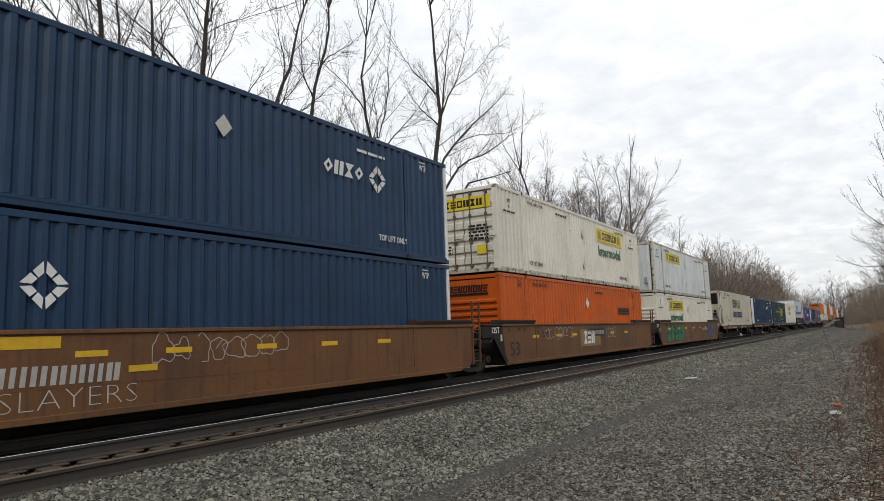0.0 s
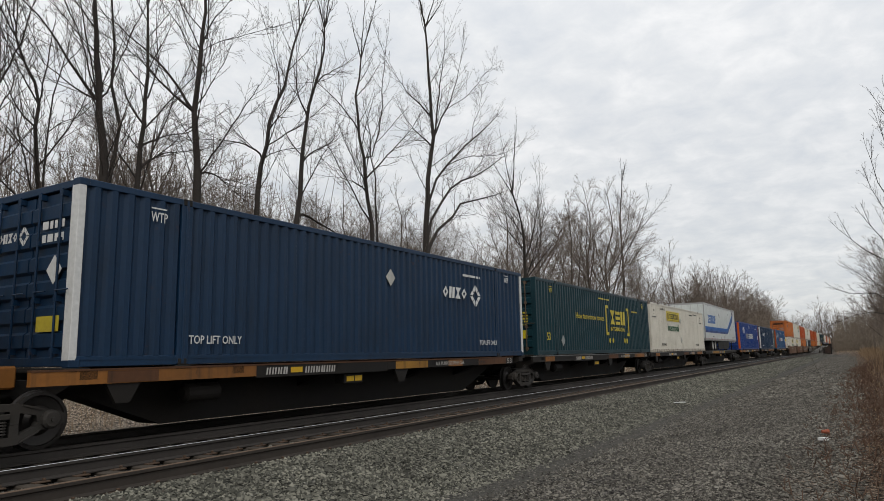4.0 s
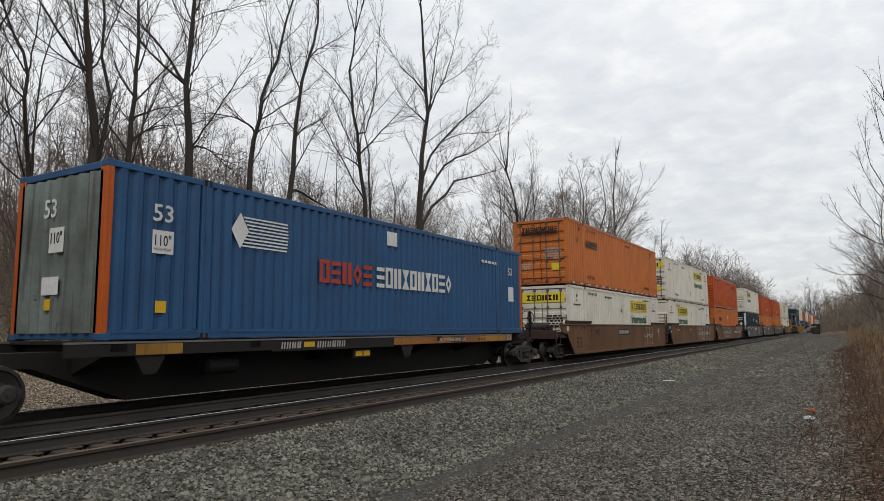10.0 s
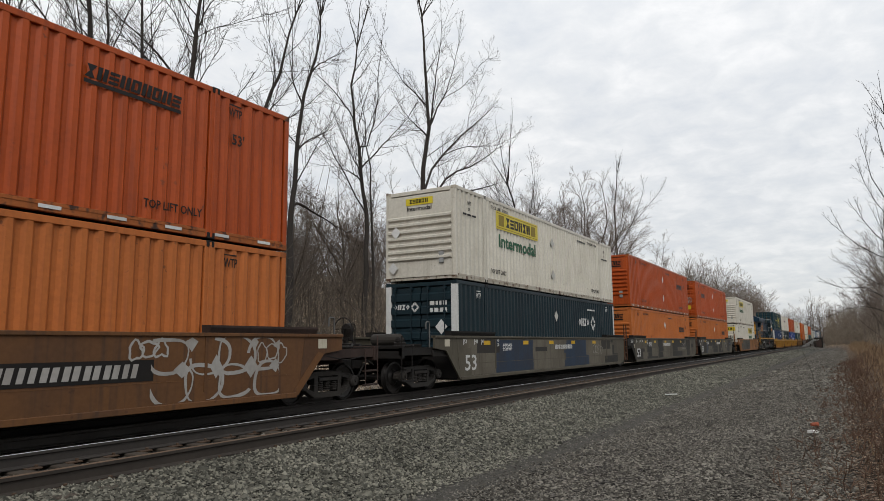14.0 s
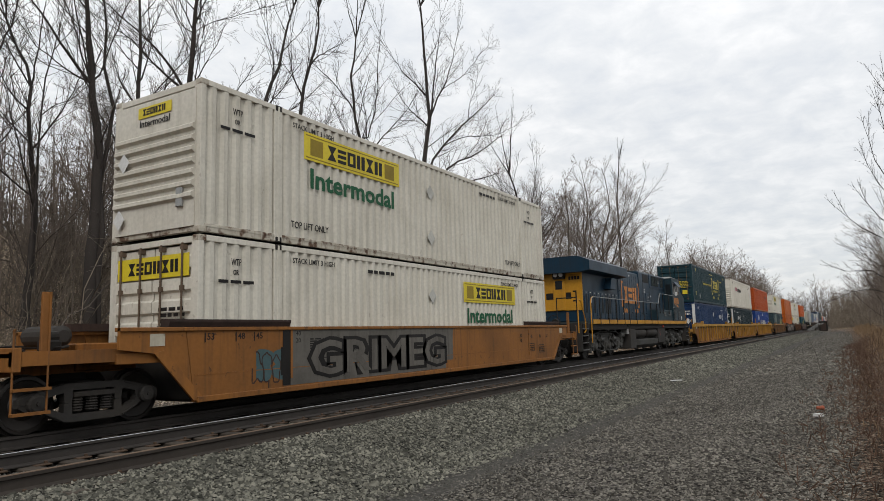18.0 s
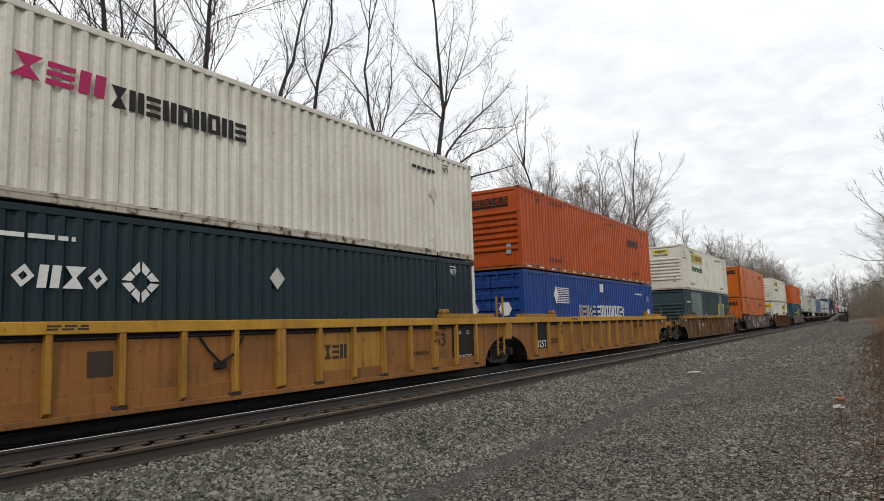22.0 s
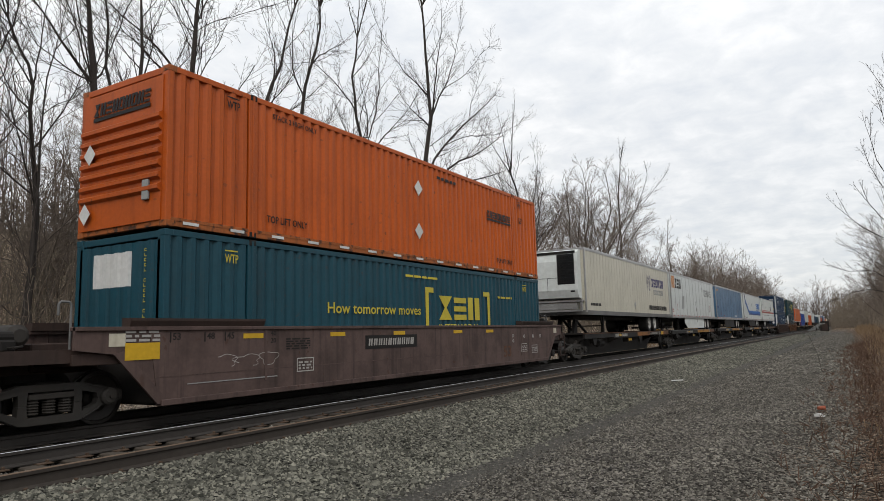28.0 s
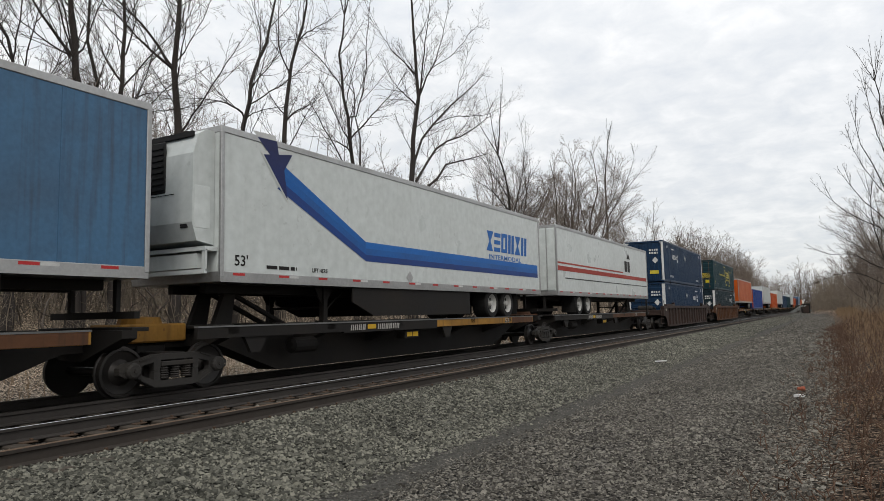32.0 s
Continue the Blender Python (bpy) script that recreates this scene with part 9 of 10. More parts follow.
# 18: a single well with block graffiti
w = wagon(332.3, "smooth", WELLORANGE, WELLORANGE, "rusty orange smooth well car with grey block graffiti", "end", "end", 7.35, 7.0)
car_print(w, LETBLACK, 7, plates=False, big="")
end_stencils(w, LETBLACK, 1.507)
part("graffiti", lambda: block_patches(6.7, 1.1, 3, 8, (5.0, 6.0), 0.0).box(0, 0, 0, 0.002, 6.3, 1.1), GREYSPRAY, w, at=(1.5015, 1.95, 0.36), label="pale grey roller-painted field", key="ggrey")
part("graffiti", lambda: Geo().box(0, 0, 0, 0.002, 0.22, 1.08).box(0, -0.05, 0.2, 0.002, 0.0, 0.75), LETBLACK, w, at=(1.5055, 1.9, 0.37), key="gedge")
part("graffiti", lambda: fit_words(text_geo("GRIMEG", 0.8, 0.11), 5.7, 0.9), LETBLACK, w, at=(1.508, 2.6, 0.42), key="gblockb", label="black-outlined grey block letters")
part("graffiti", lambda: fit_words(text_geo("GRIMEG", 0.8, 0.02), 5.45, 0.74), GREYSPRAY, w, at=(1.511, 2.72, 0.5), key="gblock")
part("graffiti", lambda: blobs(0.9, 0.62, 2, 31), paint("faded_teal_spray_paint", (0.09, 0.16, 0.17), 0.7, grime=0.6), w, at=(1.503, 1.2, 0.48))
graffiti(w, 1.1, 0.45, 1.0, 0.6, 4, WELLDARK, 21, x=1.506, width=0.03)
jb(332.3, LOW, 9.75)
jb(332.3, UP, 2.75, "ribbed")

# 20-22: three ribbed yellow wells
for k, (s, gf, gr, fr, re) in enumerate(((378.0, 7.0, 3.55, "end", ""), (397.7, 3.55, 3.4, "joint", ""), (417.25, 3.4, 7.55, "joint", "end"))):
    w = wagon(s, "ribbed", WELLYELLOW, WELLDARK, "dirty yellow well car with upright ribs", fr, re, gf, gr)
    if fr == "joint":
        part("black_panel", lambda: Geo().box(0, 0, 0, 0.004, 1.15, 1.1), STEEL, w, at=(1.432, 0.45, 0.22), key="bpan")
        words(w, "125T", 0.62, 0.5, 0.24, LETWHITE, 0.72, x=1.438)
    for t, z in (("20", 1.12), ("40", 0.92)):
        words(w, t, 2.47, z, 0.14, LETBLACK, 0.17, x=1.534)
    if re == "":
        part("black_panel", lambda: Geo().box(0, 0, 0, 0.004, 1.35, 1.02), STEEL, w, at=(1.433, LC - 1.65, 0.24), key="bpan2")
        for y, t in ((LC - 1.3, "48"), (LC - 0.85, "53")):
            words(w, t, y, 1.08, 0.11, LETPALE, 0.16, x=1.438)
        part("small_print", lambda: line_bars(5, 0.8, 0.2, 6), LETPALE, w, at=(1.438, LC - 1.4, 0.33), key="bpan2print")
        words(w, "53", LC - 2.5, 0.8, 0.34, LETBLACK, 0.52, x=1.436)
        words(w, "45", LC - 2.1, 1.2, 0.11, LETBLACK, 0.16, x=1.436)
        for t, z in (("20", 1.06), ("40", 0.88)):
            words(w, t, 13.47, z, 0.14, LETBLACK, 0.17, x=1.534)
        part("small_print", lambda: glyph_bars(7, 0.7, 0.09, 0, 5, gap=0.4), LETBLACK, w, at=(1.434, 12.65, 0.62), key="rstencil")
    else:
        words(w, "53", 13.4, 0.85, 0.34, LETBLACK, 0.45, x=1.436)
        part("number_bar", lambda: glyph_bars(9, 1.6, 0.18, 0, 4, gap=0.3), LETBLACK, w, at=(1.434, 12.0, 1.0), key="numbr")
    part("small_print", lambda: line_bars(2, 0.8, 0.22, 3), LETBLACK, w, at=(1.434, 1.55, 0.6), key="rprint")
    if k == 1:
        for y in (9.22, 10.32):
            part("sign_panel", lambda: Geo().box(0, 0, 0, 0.003, 0.96, 0.78), WELLYELLOW, w, at=(1.432, y, 0.46), key="rsign")
        brand(w, 3, 9.35, 0.7, 0.75, 0.3, WELLDARK, 0, x=1.437)
        part("dark_patch", lambda: Geo().box(0, 0, 0, 0.003, 0.4, 0.38), WELLDARK, w, at=(1.434, 4.25, 0.72), key="rpatch")
        part("brake_hose", lambda: Geo().pipe([(0, 0, 0.5), (0.03, 0.15, 0.28), (0.03, 0.42, 0.04), (0.03, 0.75, 0.2), (0, 0.95, 0.48)], 0.022, 6).box(-0.02, 0.3, -0.06, 0.04, 0.56, 0.06, 0.01), STEEL, w, at=(1.46, 6.2, 0.76), key="rhose")
    part("small_print", lambda: line_bars(2, 0.6, 0.09, 5), WELLDARK, w, at=(1.542, 3.6, 1.42), key="rchp")
umax(378.0, LOW, 10.9, DARKBLUE, label="dark blue corrugated container with white end posts")
ob = csx(378.0, UP)
for x, z, w in ((-1.1, 0.45, 0.5), (-0.5, 0.85, 0.4), (0.1, 0.5, 0.55), (0.65, 1.25, 0.4), (-1.05, 1.65, 0.45), (0.2, 1.65, 0.35)):
    on_end(ob, lambda: shards(w, 0.16, 8, int(50 * w + 9 * z), 1.1), x, z, DOORRUST, ("drust", x), "rust_patch", 0.0)
umax(397.7, LOW, 3.2, BLACKGREEN, "upright", label="black-green corrugated container with white end posts")
container(397.7, UP, WHITE, "ribbed", label="cream corrugated container with a two-colour name", signs=[
    ("brand", 3, 3.1, 1.78, 1.45, 0.36, LETPINK, 0.1), ("brand", 9, 4.6, 1.7, 2.8, 0.36, LETBLACK, 0.0), ("wtp", 1.3, 2.45, LETBLACK), ("num", 13.0, 2.3, LETBLACK), ("wtp", 14.5, 2.4, LETBLACK), ("e_boxes", CREAM, CREAM),
    ("e_words", "53", -0.2, 1.7, 0.14, LETBLACK, 0.2), ("dia", 14.0, 1.7, CREAM)])
pacer(417.25, LOW, post=PACER, label="bright blue corrugated container with white hexagon marks")
schneider(417.25, UP, 12.15, 1.9, REDORANGE, "ribbed", dia=False)

# 23-26: single wells
w = wagon(440.95, "ribbed", WELLOLIVE, WELLDARK, "rust-brown well car with upright ribs", "end", "end", 7.55, 7.5)
words(w, "53", 0.5, 1.1, 0.14, LETBLACK, 0.18, x=1.434)
end_stencils(w, LETPALE)
part("number_bar", lambda: Geo().box(0, 0, 0, 0.003, 0.62, 0.22).box(0, 0.78, 0, 0.003, 1.75, 0.22), LETPALE, w, at=(1.437, 2.9, 0.82), key="numbr2")
part("number_plate", lambda: Geo().box(0, 0, 0, 0.003, 1.85, 0.3), LETBLACK, w, at=(1.433, 2.85, 0.78), key="numbr2p")
words(w, "20", 2.47, 1.02, 0.12, LETBLACK, 0.17, x=1.533)
words(w, "40", 2.47, 0.86, 0.12, LETBLACK, 0.17, x=1.533)
for y, z, x in ((2.9, 1.14, 1.434), (5.9, 1.12, 1.434), (0.4, 1.41, 1.543), (3.1, 1.41, 1.543), (9.2, 1.41, 1.543)):
    part("reflector", lambda: Geo().box(0, 0, 0, 0.004, 0.55, 0.1), LOGOORANGE, w, at=(x, y, z), key="chordmark")
ob = container(440.95, LOW, GREYTEAL, "ribbed", label="patched grey-teal corrugated container with a worn yellow mark", signs=[
    ("brand", 1, 11.2, 1.3, 0.6, 0.85, LOGOYEL, 0.0), ("brand", 1, 13.05, 1.3, 0.6, 0.85, LOGOYEL, 0.0), ("num", 0.6, 2.1, LETWHITE), ("words", "53'", 14.9, 1.85, 0.2, LOGOYEL, 0.34), ("dia", 6.5, 1.2, GREYVINYL)])
rib_step = (LC - 4.18) / round((LC - 4.18) / 0.27)
for first, n in ((0, 12), (36, 4)):
    part("replaced_panel", lambda: corrugated(n * rib_step, 0.18, 2.78, rib_step, 0.052, HW - 0.003), paint("bleached_green_panel_paint", (0.22, 0.27, 0.25), 0.65, grime=0.6, streak=0.8, dirt=(0.13, 0.12, 0.1), wear=0.6), ob, at=(0, 2.09 + first * rib_step, 0), label="bleached grey-green replacement panel")
on_end(ob, lambda: brand_shapes(3, 0.9, 0.3, 0, 3), -0.55, 0.3, LOGOYEL, "egtl", "brand_mark", -0.03)
jb(440.95, UP, 2.8, "ribbed")
w = wagon(464.6, "smooth", WELLDARK, STEEL, "dark smooth-sided well car covered in coloured graffiti", "end", "end", 7.5, 7.55)
for k, (m, sd, n) in enumerate(((paint("beige_spray_paint", (0.26, 0.21, 0.15), 0.7, grime=0.4), 22, 60), (WELLRUST, 23, 46), (LETBLACK, 24, 40), (LETPALE, 26, 14))):
    part("graffiti", lambda: shards(15.6, 1.05, n, sd), m, w, at=(1.504 + 0.003 * k, 0.3, 0.36))
graffiti(w, 3.6, 0.85, 2.2, 0.4, 8, LETPALE, 45, x=1.517, width=0.035)
graffiti(w, 9.5, 0.6, 4.5, 0.6, 9, LETPALE, 46, x=1.517, width=0.04)
yellow_marks(w, 5, 1.3, 8)
for z, y in ((LOW, 10.9), (UP, 11.5)):
    ob = container(464.6, z, RIVETORANGE, "upright", sheet=0.61, label="orange riveted container with black markings", signs=[("sch", y, 2.25), ("num", 3.0, 1.8, LETBLACK), ("num", 3.0, 2.2, LETBLACK), ("e_sch", -0.06), ("dia", 1.5, 1.6, ORANGE), ("wtp", 1.3, 2.4, LETBLACK)])
w = wagon(488.3, "ribbed", WELLRUST, WELLDARK, "rust-red well car with upright ribs", "end", "end", 7.55, 7.25)
for y in (1.0, 13.0):
    part("reflector", lambda: Geo().box(0, 0, 0, 0.004, 0.55, 0.12), LOGOORANGE, w, at=(1.436, y, 1.1), key="omark")
part("step_plate", lambda: Geo().box(1.3, -0.75, 0.98, 1.42, -0.05, 1.16, 0.01), WELLORANGE, w, at=(0, LC + 3.07, 0), label="orange-yellow corner step plate")
jb(488.3, LOW, 9.7)
jb(488.3, UP, 2.8, "ribbed")
w = wagon(511.7, "smooth", WELLPLUM, WELLDARK, "scuffed plum-brown smooth well car with pale stencilling", "end", "end", 7.25, 5.35)
car_print(w, LETPALE, 9, big="")
end_stencils(w, LETPALE, 1.507)
words(w, "53", 12.6, 0.5, 0.36, WELLRUST, 0.55, x=1.507)
yellow_marks(w, 5, 1.3, 9)
part("sign_panel", lambda: Geo().box(0, 0, 0, 0.003, 0.62, 0.27), YELLOW, w, at=(1.507, -0.82, 1.0), key="endyellow", label="worn yellow warning panel")
part("small_print", lambda: line_bars(3, 0.62, 0.2, 6), LETPALE, w, at=(1.507, -0.82, 1.29), key="endprint")
# a pale narrow strip low on the side, near the leading end
part("seam_line", lambda: Geo().box(0, 0, 0, 0.006, 2.1, 0.018), ALU, w, at=(1.503, 0.35, 0.55), key="paleline", label="pale narrow line along the lower side")
graffiti(w, 0.9, 0.75, 1.6, 0.3, 3, LETPALE, 77, x=1.504, width=0.012)
brake_gear(w, -2.75)
csx(511.7, LOW, TEAL, "upright", "teal corrugated container with yellow lettering and a white end panel")
schneider(511.7, UP, 12.1, 1.82, ORANGE, "ribbed")

# 27-31: a five-unit spine car with road trailers
c = spine(533.2, 5.35, 0.7, "end", "", beam=WELLORANGE)
stanchion(c, 0.9)


def wheels_sign(o):
    part("globe_mark", lambda: scrawl(0.85, 0.9, 5, 33, 0.04), LETINDIGO, o, at=(SX + 0.002, 10.7, 3.5))
    part("brand_mark", lambda: brand_shapes(6, 3.0, 0.5, 0, 6), LETINDIGO, o, at=(SX + 0.002, 11.8, 3.75))
    part("brand_mark", lambda: brand_shapes(7, 2.4, 0.3, 0, 7), GREYVINYL, o, at=(SX + 0.002, 12.2, 3.3))
    part("small_print", lambda: glyph_bars(18, 4.3, 0.26, 0, 5, gap=0.15), LETBLACK, o, at=(SX + 0.002, 11.0, 2.4))
    part("number_bar", lambda: line_bars(1, 1.5, 0.2, 3), LETBLACK, o, at=(SX + 0.002, 0.6, 2.4))
    part("placard_holder", lambda: diamond(0.4, 0.44), ALU, o, at=(SX + 0.002, 8.0, 2.6))


def drt_sign(o):
    part("orange_square_mark", Geo().box(0, 0, 0, 0.003, 0.88, 0.78), LOGOORANGE, o, at=(SX + 0.002, 0.3, 3.98))
    part("curved_lines", lambda: scrawl(0.8, 0.7, 3, 34, 0.03), LETWHITE, o, at=(SX + 0.006, 0.33, 4.0))
    part("brand_mark", lambda: brand_shapes(3, 1.9, 0.66, 0.05, 3), LETBLACK, o, at=(SX + 0.002, 1.3, 3.98))
    part("red_arrow", Geo().box(0, -0.025, 0.1, 0.003, 0.025, 0.5).prism([(-0.1, 0.16), (0, 0.0), (0.1, 0.16)], 0, 0, 0.003), LETRED, o, at=(SX + 0.002, 1.75, 2.42))
    part("red_arrow", Geo().box(0, -0.03, 0.1, 0.003, 0.03, 0.55).prism([(-0.12, 0.18), (0, 0.0), (0.12, 0.18)], 0, 0, 0.003), LETRED, o, at=(SX + 0.002, LC - 2.1, 2.5))
    part("brand_mark", lambda: brand_shapes(5, 3.2, 0.55, 0.0, 5), GREYVINYL, o, at=(SX + 0.002, LC - 4.4, 3.75), label="faded grey mark")
    part("number_bar", lambda: line_bars(2, 0.5, 0.3, 3), LETRED, o, at=(SX + 0.002, 0.1, 2.35))
    part("placard_holder", lambda: diamond(0.4, 0.44), GREYVINYL, o, at=(SX + 0.002, 8.3, 2.65))
    part("pale_patch", lambda: Geo().prism([(0, 0), (0.9, 0.05), (1.1, 0.9), (0.5, 0.95)], 0, 0, 0.002), GREYVINYL, o, at=(SX + 0.001, 3.0, 2.6))


def blue_sign(o):
    part("sign_panel", Geo().box(0, 0, 0, 0.003, 1.6, 0.12), LETWHITE, o, at=(SX + 0.002, 10.6, 2.3))
    for k in range(3):
        part("patch_panel", Geo().box(0, 0, 0, 0.003, 1.15, 1.2), SKYBLUE, o, at=(SX + 0.001, 0.7 + 4.5 * k, 3.2))
    part("small_print", lambda: line_bars(2, 0.9, 0.2, 3), LOGOORANGE, o, at=(SX + 0.005, 0.35, 4.5))
    part("small_print", lambda: line_bars(1, 0.75, 0.2, 4), LETINDIGO, o, at=(SX + 0.005, 0.4, 3.0))
    part("small_print", lambda: line_bars(2, 0.7, 0.12, 5), LETRED, o, at=(SX + 0.005, 3.6, 2.28))
    part("red_arrow", Geo().box(0, -0.025, 0.1, 0.003, 0.025, 0.42).prism([(-0.1, 0.16), (0, 0.0), (0.1, 0.16)], 0, 0, 0.003), LETRED, o, at=(SX + 0.004, 2.2, 2.38))
    part("red_arrow", Geo().box(0, -0.03, 0.16, 0.003, 0.03, 0.58).prism([(-0.16, 0.2), (0, 0.0), (0.16, 0.2), (0, 0.13)], 0, 0, 0.003), LETRED, o, at=(SX + 0.004, 12.9, 2.36))
    part("air_line_box", lambda: Geo().box(-0.2, -0.09, 0, 0.2, 0, 0.32, 0.02), STEEL, o, at=(0.75, -0.005, 2.35))
    part("front_plate", lambda: Geo().box(-0.13, -0.012, 0, 0.13, 0, 0.3, 0.004), GREYVINYL, o, at=(0.3, -0.003, 4.15))


def go_sign(o):
    part("red_band", Geo().box(0, 0.1, 0, 0.003, 15.9, 0.2), LETRED, o, at=(SX + 0.002, 0, 3.05))
    part("red_band", Geo().box(0, 0.1, 0, 0.003, 10.5, 0.07), LETRED, o, at=(SX + 0.002, 0, 3.35))
    part("black_line", Geo().box(0, 1.0, 0, 0.003, 15.9, 0.04), LETBLACK, o, at=(SX + 0.002, 0, 2.72))
    part("brand_mark", Geo().prism([(0, 0), (0.5, 0), (0.5, 0.6), (0, 0.6)], 0, 0, 0.003).prism([(0.62, 0), (1.1, 0), (1.1, 0.6), (0.62, 0.6)], 0, 0, 0.003).prism([(0.5, 0.75), (0.85, 1.1), (1.2, 0.75)], 0, 0, 0.003), LETBLACK, o, at=(SX + 0.002, 10.9, 3.45))


trailer(533.2, paint("warm_white_ribbed_sheet", (0.6, 0.567, 0.465), 0.4, grime=0.2, streak=0.25, dirt=(0.35, 0.32, 0.27)), "off-white refrigerated trailer with dark blue marks", False, skirt=0, signs=[wheels_sign], reefer=2, ribs=0.45, tape=False, axles=(3.83, 5.08))
for s, gf, gr, fn, side, lb, kw in ((550.05, 0.7, 1.4, drt_sign, TRAILER, "white plate trailer with an orange square mark", dict(skirt=1, ribs=1.22)),
                                    (567.6, 1.4, 1.5, blue_sign, SKYBLUE, "faded blue plate trailer with patched panels", dict(skirt=2, ribs=1.22)),
                                    (585.3, 1.5, 1.9, lambda o: marten(o, True), TRAILER, "white refrigerated trailer with a blue arrow band", dict(skirt=2, reefer=True)),
                                    (603.4, 1.9, 5.1, go_sign, TRAILER, "white road trailer with red bands", dict(skirt=0))):
    c = spine(s, gf, gr, "joint", "end" if s > 600 else "", mat=STEEL, beam=WELLYELLOW if s < 600 else WELLRUST)
    stanchion(c, 0.9 if s < 600 else LC - 1.2, 1 if s < 600 else -1)
    trailer(s, side, lb, s > 600, signs=[fn], **kw)

# 32-33: two ribbed wells with dark stacks
for s, gf, gr, m in ((624.7, 5.1, 7.15, WELLDARK), (648.0, 7.15, 4.3, WELLRUST)):
    wagon(s, "ribbed", m, WELLDARK, "dark brown well car with upright ribs", "end", "end", gf, gr)
    umax(s, LOW, 10.9, NAVY if s < 640 else BLACKGREEN)
umax(624.7, UP, 3.0, NAVY, "upright")
csx(648.0, UP)
# 34 on: single loads on spine units, trailing away into the distance
tail = [(668.4, "t", ORANGE), (686.0, "c", PACER), (704.0, "t", TRAILER), (722.0, "c", REDORANGE), (741.0, "t", TRAILER), (759.0, "c", NAVY), (777.0, "c", GREEN), (795.0, "t", TRAILER), (813.0, "c", REDORANGE), (831.0, "c", NAVY), (849.0, "t", SKYBLUE), (867.0, "c", ORANGE), (885.0, "c", WHITE)]
for k, (s, kd, m) in enumerate(tail):
    gf, gr = 1.85, 1.85
    c = spine(s, gf, gr, "joint" if k else "end", "" if k < len(tail) - 1 else "end")
    if kd == "t":
        stanchion(c, 0.9)
        trailer(s, m, "plain road trailer far back in the train", False, skirt=0)
    else:
        container(s, DECK, m, "ribbed", label="plain corrugated container far back in the train", post=REDORANGE if m is PACER else None)

# ---- the helper locomotive in the middle of the train ----
LOCO_R = 0.53
LOCO_SETS = ([], [], [])


def loco_truck(parent, y):
    t = part("truck", lambda: Geo().box(-0.9, -2.3, 0.62, 0.9, 2.3, 0.86, 0.02).box(-0.5, -0.5, 0.8, 0.5, 0.5, 1.1, 0.03), STEEL, parent, at=(0, y, 0), key="ltruck")

    def frame_side():
        g = Geo().prism([(-2.75, 0.9), (-2.75, 0.68), (-2.3, 0.45), (-1.3, 0.62), (-0.95, 0.45), (0.95, 0.45), (1.3, 0.62), (2.3, 0.45), (2.75, 0.68), (2.75, 0.9), (1.6, 0.98), (1.0, 1.16), (-1.0, 1.16), (-1.6, 0.98)], 0, -0.09, 0.09)
        for a in (-1.95, 0, 1.95):
            g.box(0.0, a - 0.2, 0.36, 0.2, a + 0.2, 0.74, 0.03)
            g.lathe([(0.18, 0.13), (0.3, 0.13), (0.32, 0.06)], 0, 14, (0, a, 0.53))
        for a in (-1.0, 1.0):
            g.rod((0.12, a - 0.5, 0.95), (0.16, a + 0.45, 0.5), 0.06, 8)
            g.lathe([(-0.25, 0.14), (0.25, 0.14)], 1, 12, (0.16, a * 2.35, 1.02))
        g.pipe([(0.2, -2.5, 0.6), (0.22, -1.2, 0.35), (0.22, 1.2, 0.35), (0.2, 2.5, 0.6)], 0.025, 6)
        # brake rigging, snubbers, journal boxes and hoses
        for a in (-1.95, 0, 1.95):
            g.prism([(a - 0.34, 0.74), (a + 0.34, 0.74), (a + 0.24, 0.92), (a - 0.24, 0.92)], 0, 0.0, 0.15)
            g.rod((0.14, a - 0.42, 0.88), (0.14, a - 0.36, 0.3), 0.035, 6)
            g.box(0.05, a - 0.48, 0.28, 0.17, a - 0.34, 0.5, 0.02)
            g.pipe([(0.2, a + 0.1, 0.7), (0.24, a + 0.3, 0.95), (0.2, a + 0.45, 1.15)], 0.018, 5)
        for a in (-0.98, 0.98):
            g.lathe([(-0.2, 0.09), (0.2, 0.09), (0.22, 0.05)], 1, 10, (0.22, a, 0.86))
            g.box(0.06, a - 0.12, 0.5, 0.16, a + 0.12, 0.72, 0.02)
            g.rod((0.16, a, 1.1), (0.18, a + 0.2, 0.62), 0.045, 8)
        g.pipe([(0.1, -2.2, 1.05), (0.2, -1.4, 1.2), (0.2, 0.3, 1.24), (0.2, 1.5, 1.18), (0.1, 2.3, 1.05)], 0.02, 6)
        g.prism([(2.5, 0.9), (2.9, 0.95), (2.95, 0.75), (2.7, 0.6), (2.5, 0.66)], 0, -0.05, 0.12)
        return g
    for sx in (1, -1):
        f = part("side_frame", frame_side, TANKGREY, t, at=(sx * 1.05, 0, 0), key="lsf")
        if sx < 0:
            f.rotation_euler = (0, 0, math.pi)
        for a in (-0.98, 0.98):
            part("spring", lambda: Geo().lathe([(0.6 + 0.04 * k, 0.10 if k % 2 else 0.075) for k in range(9)], 2, 12), TANKGREY, t, at=(sx * 1.0, a, 0), key="lspring")
    for k, a in enumerate((-1.95, 0, 1.95)):
        def mk():
            g = Geo().rod((-0.98, 0, 0), (0.98, 0, 0), 0.09, 10)
            for s in (-1, 1):
                g.lathe([(s * q, r) for q, r in ((0.66, 0.14), (0.675, 0.558), (0.70, 0.556), (0.715, 0.532), (0.80, 0.526), (0.805, 0.46), (0.77, 0.44), (0.75, 0.2), (0.8, 0.0))], 0, 30)
            return g
        w = part("wheelset", mk, WHEELM, t, at=(0, a, LOCO_R), key="lwset")
        LOCO_SETS[k].append(w)


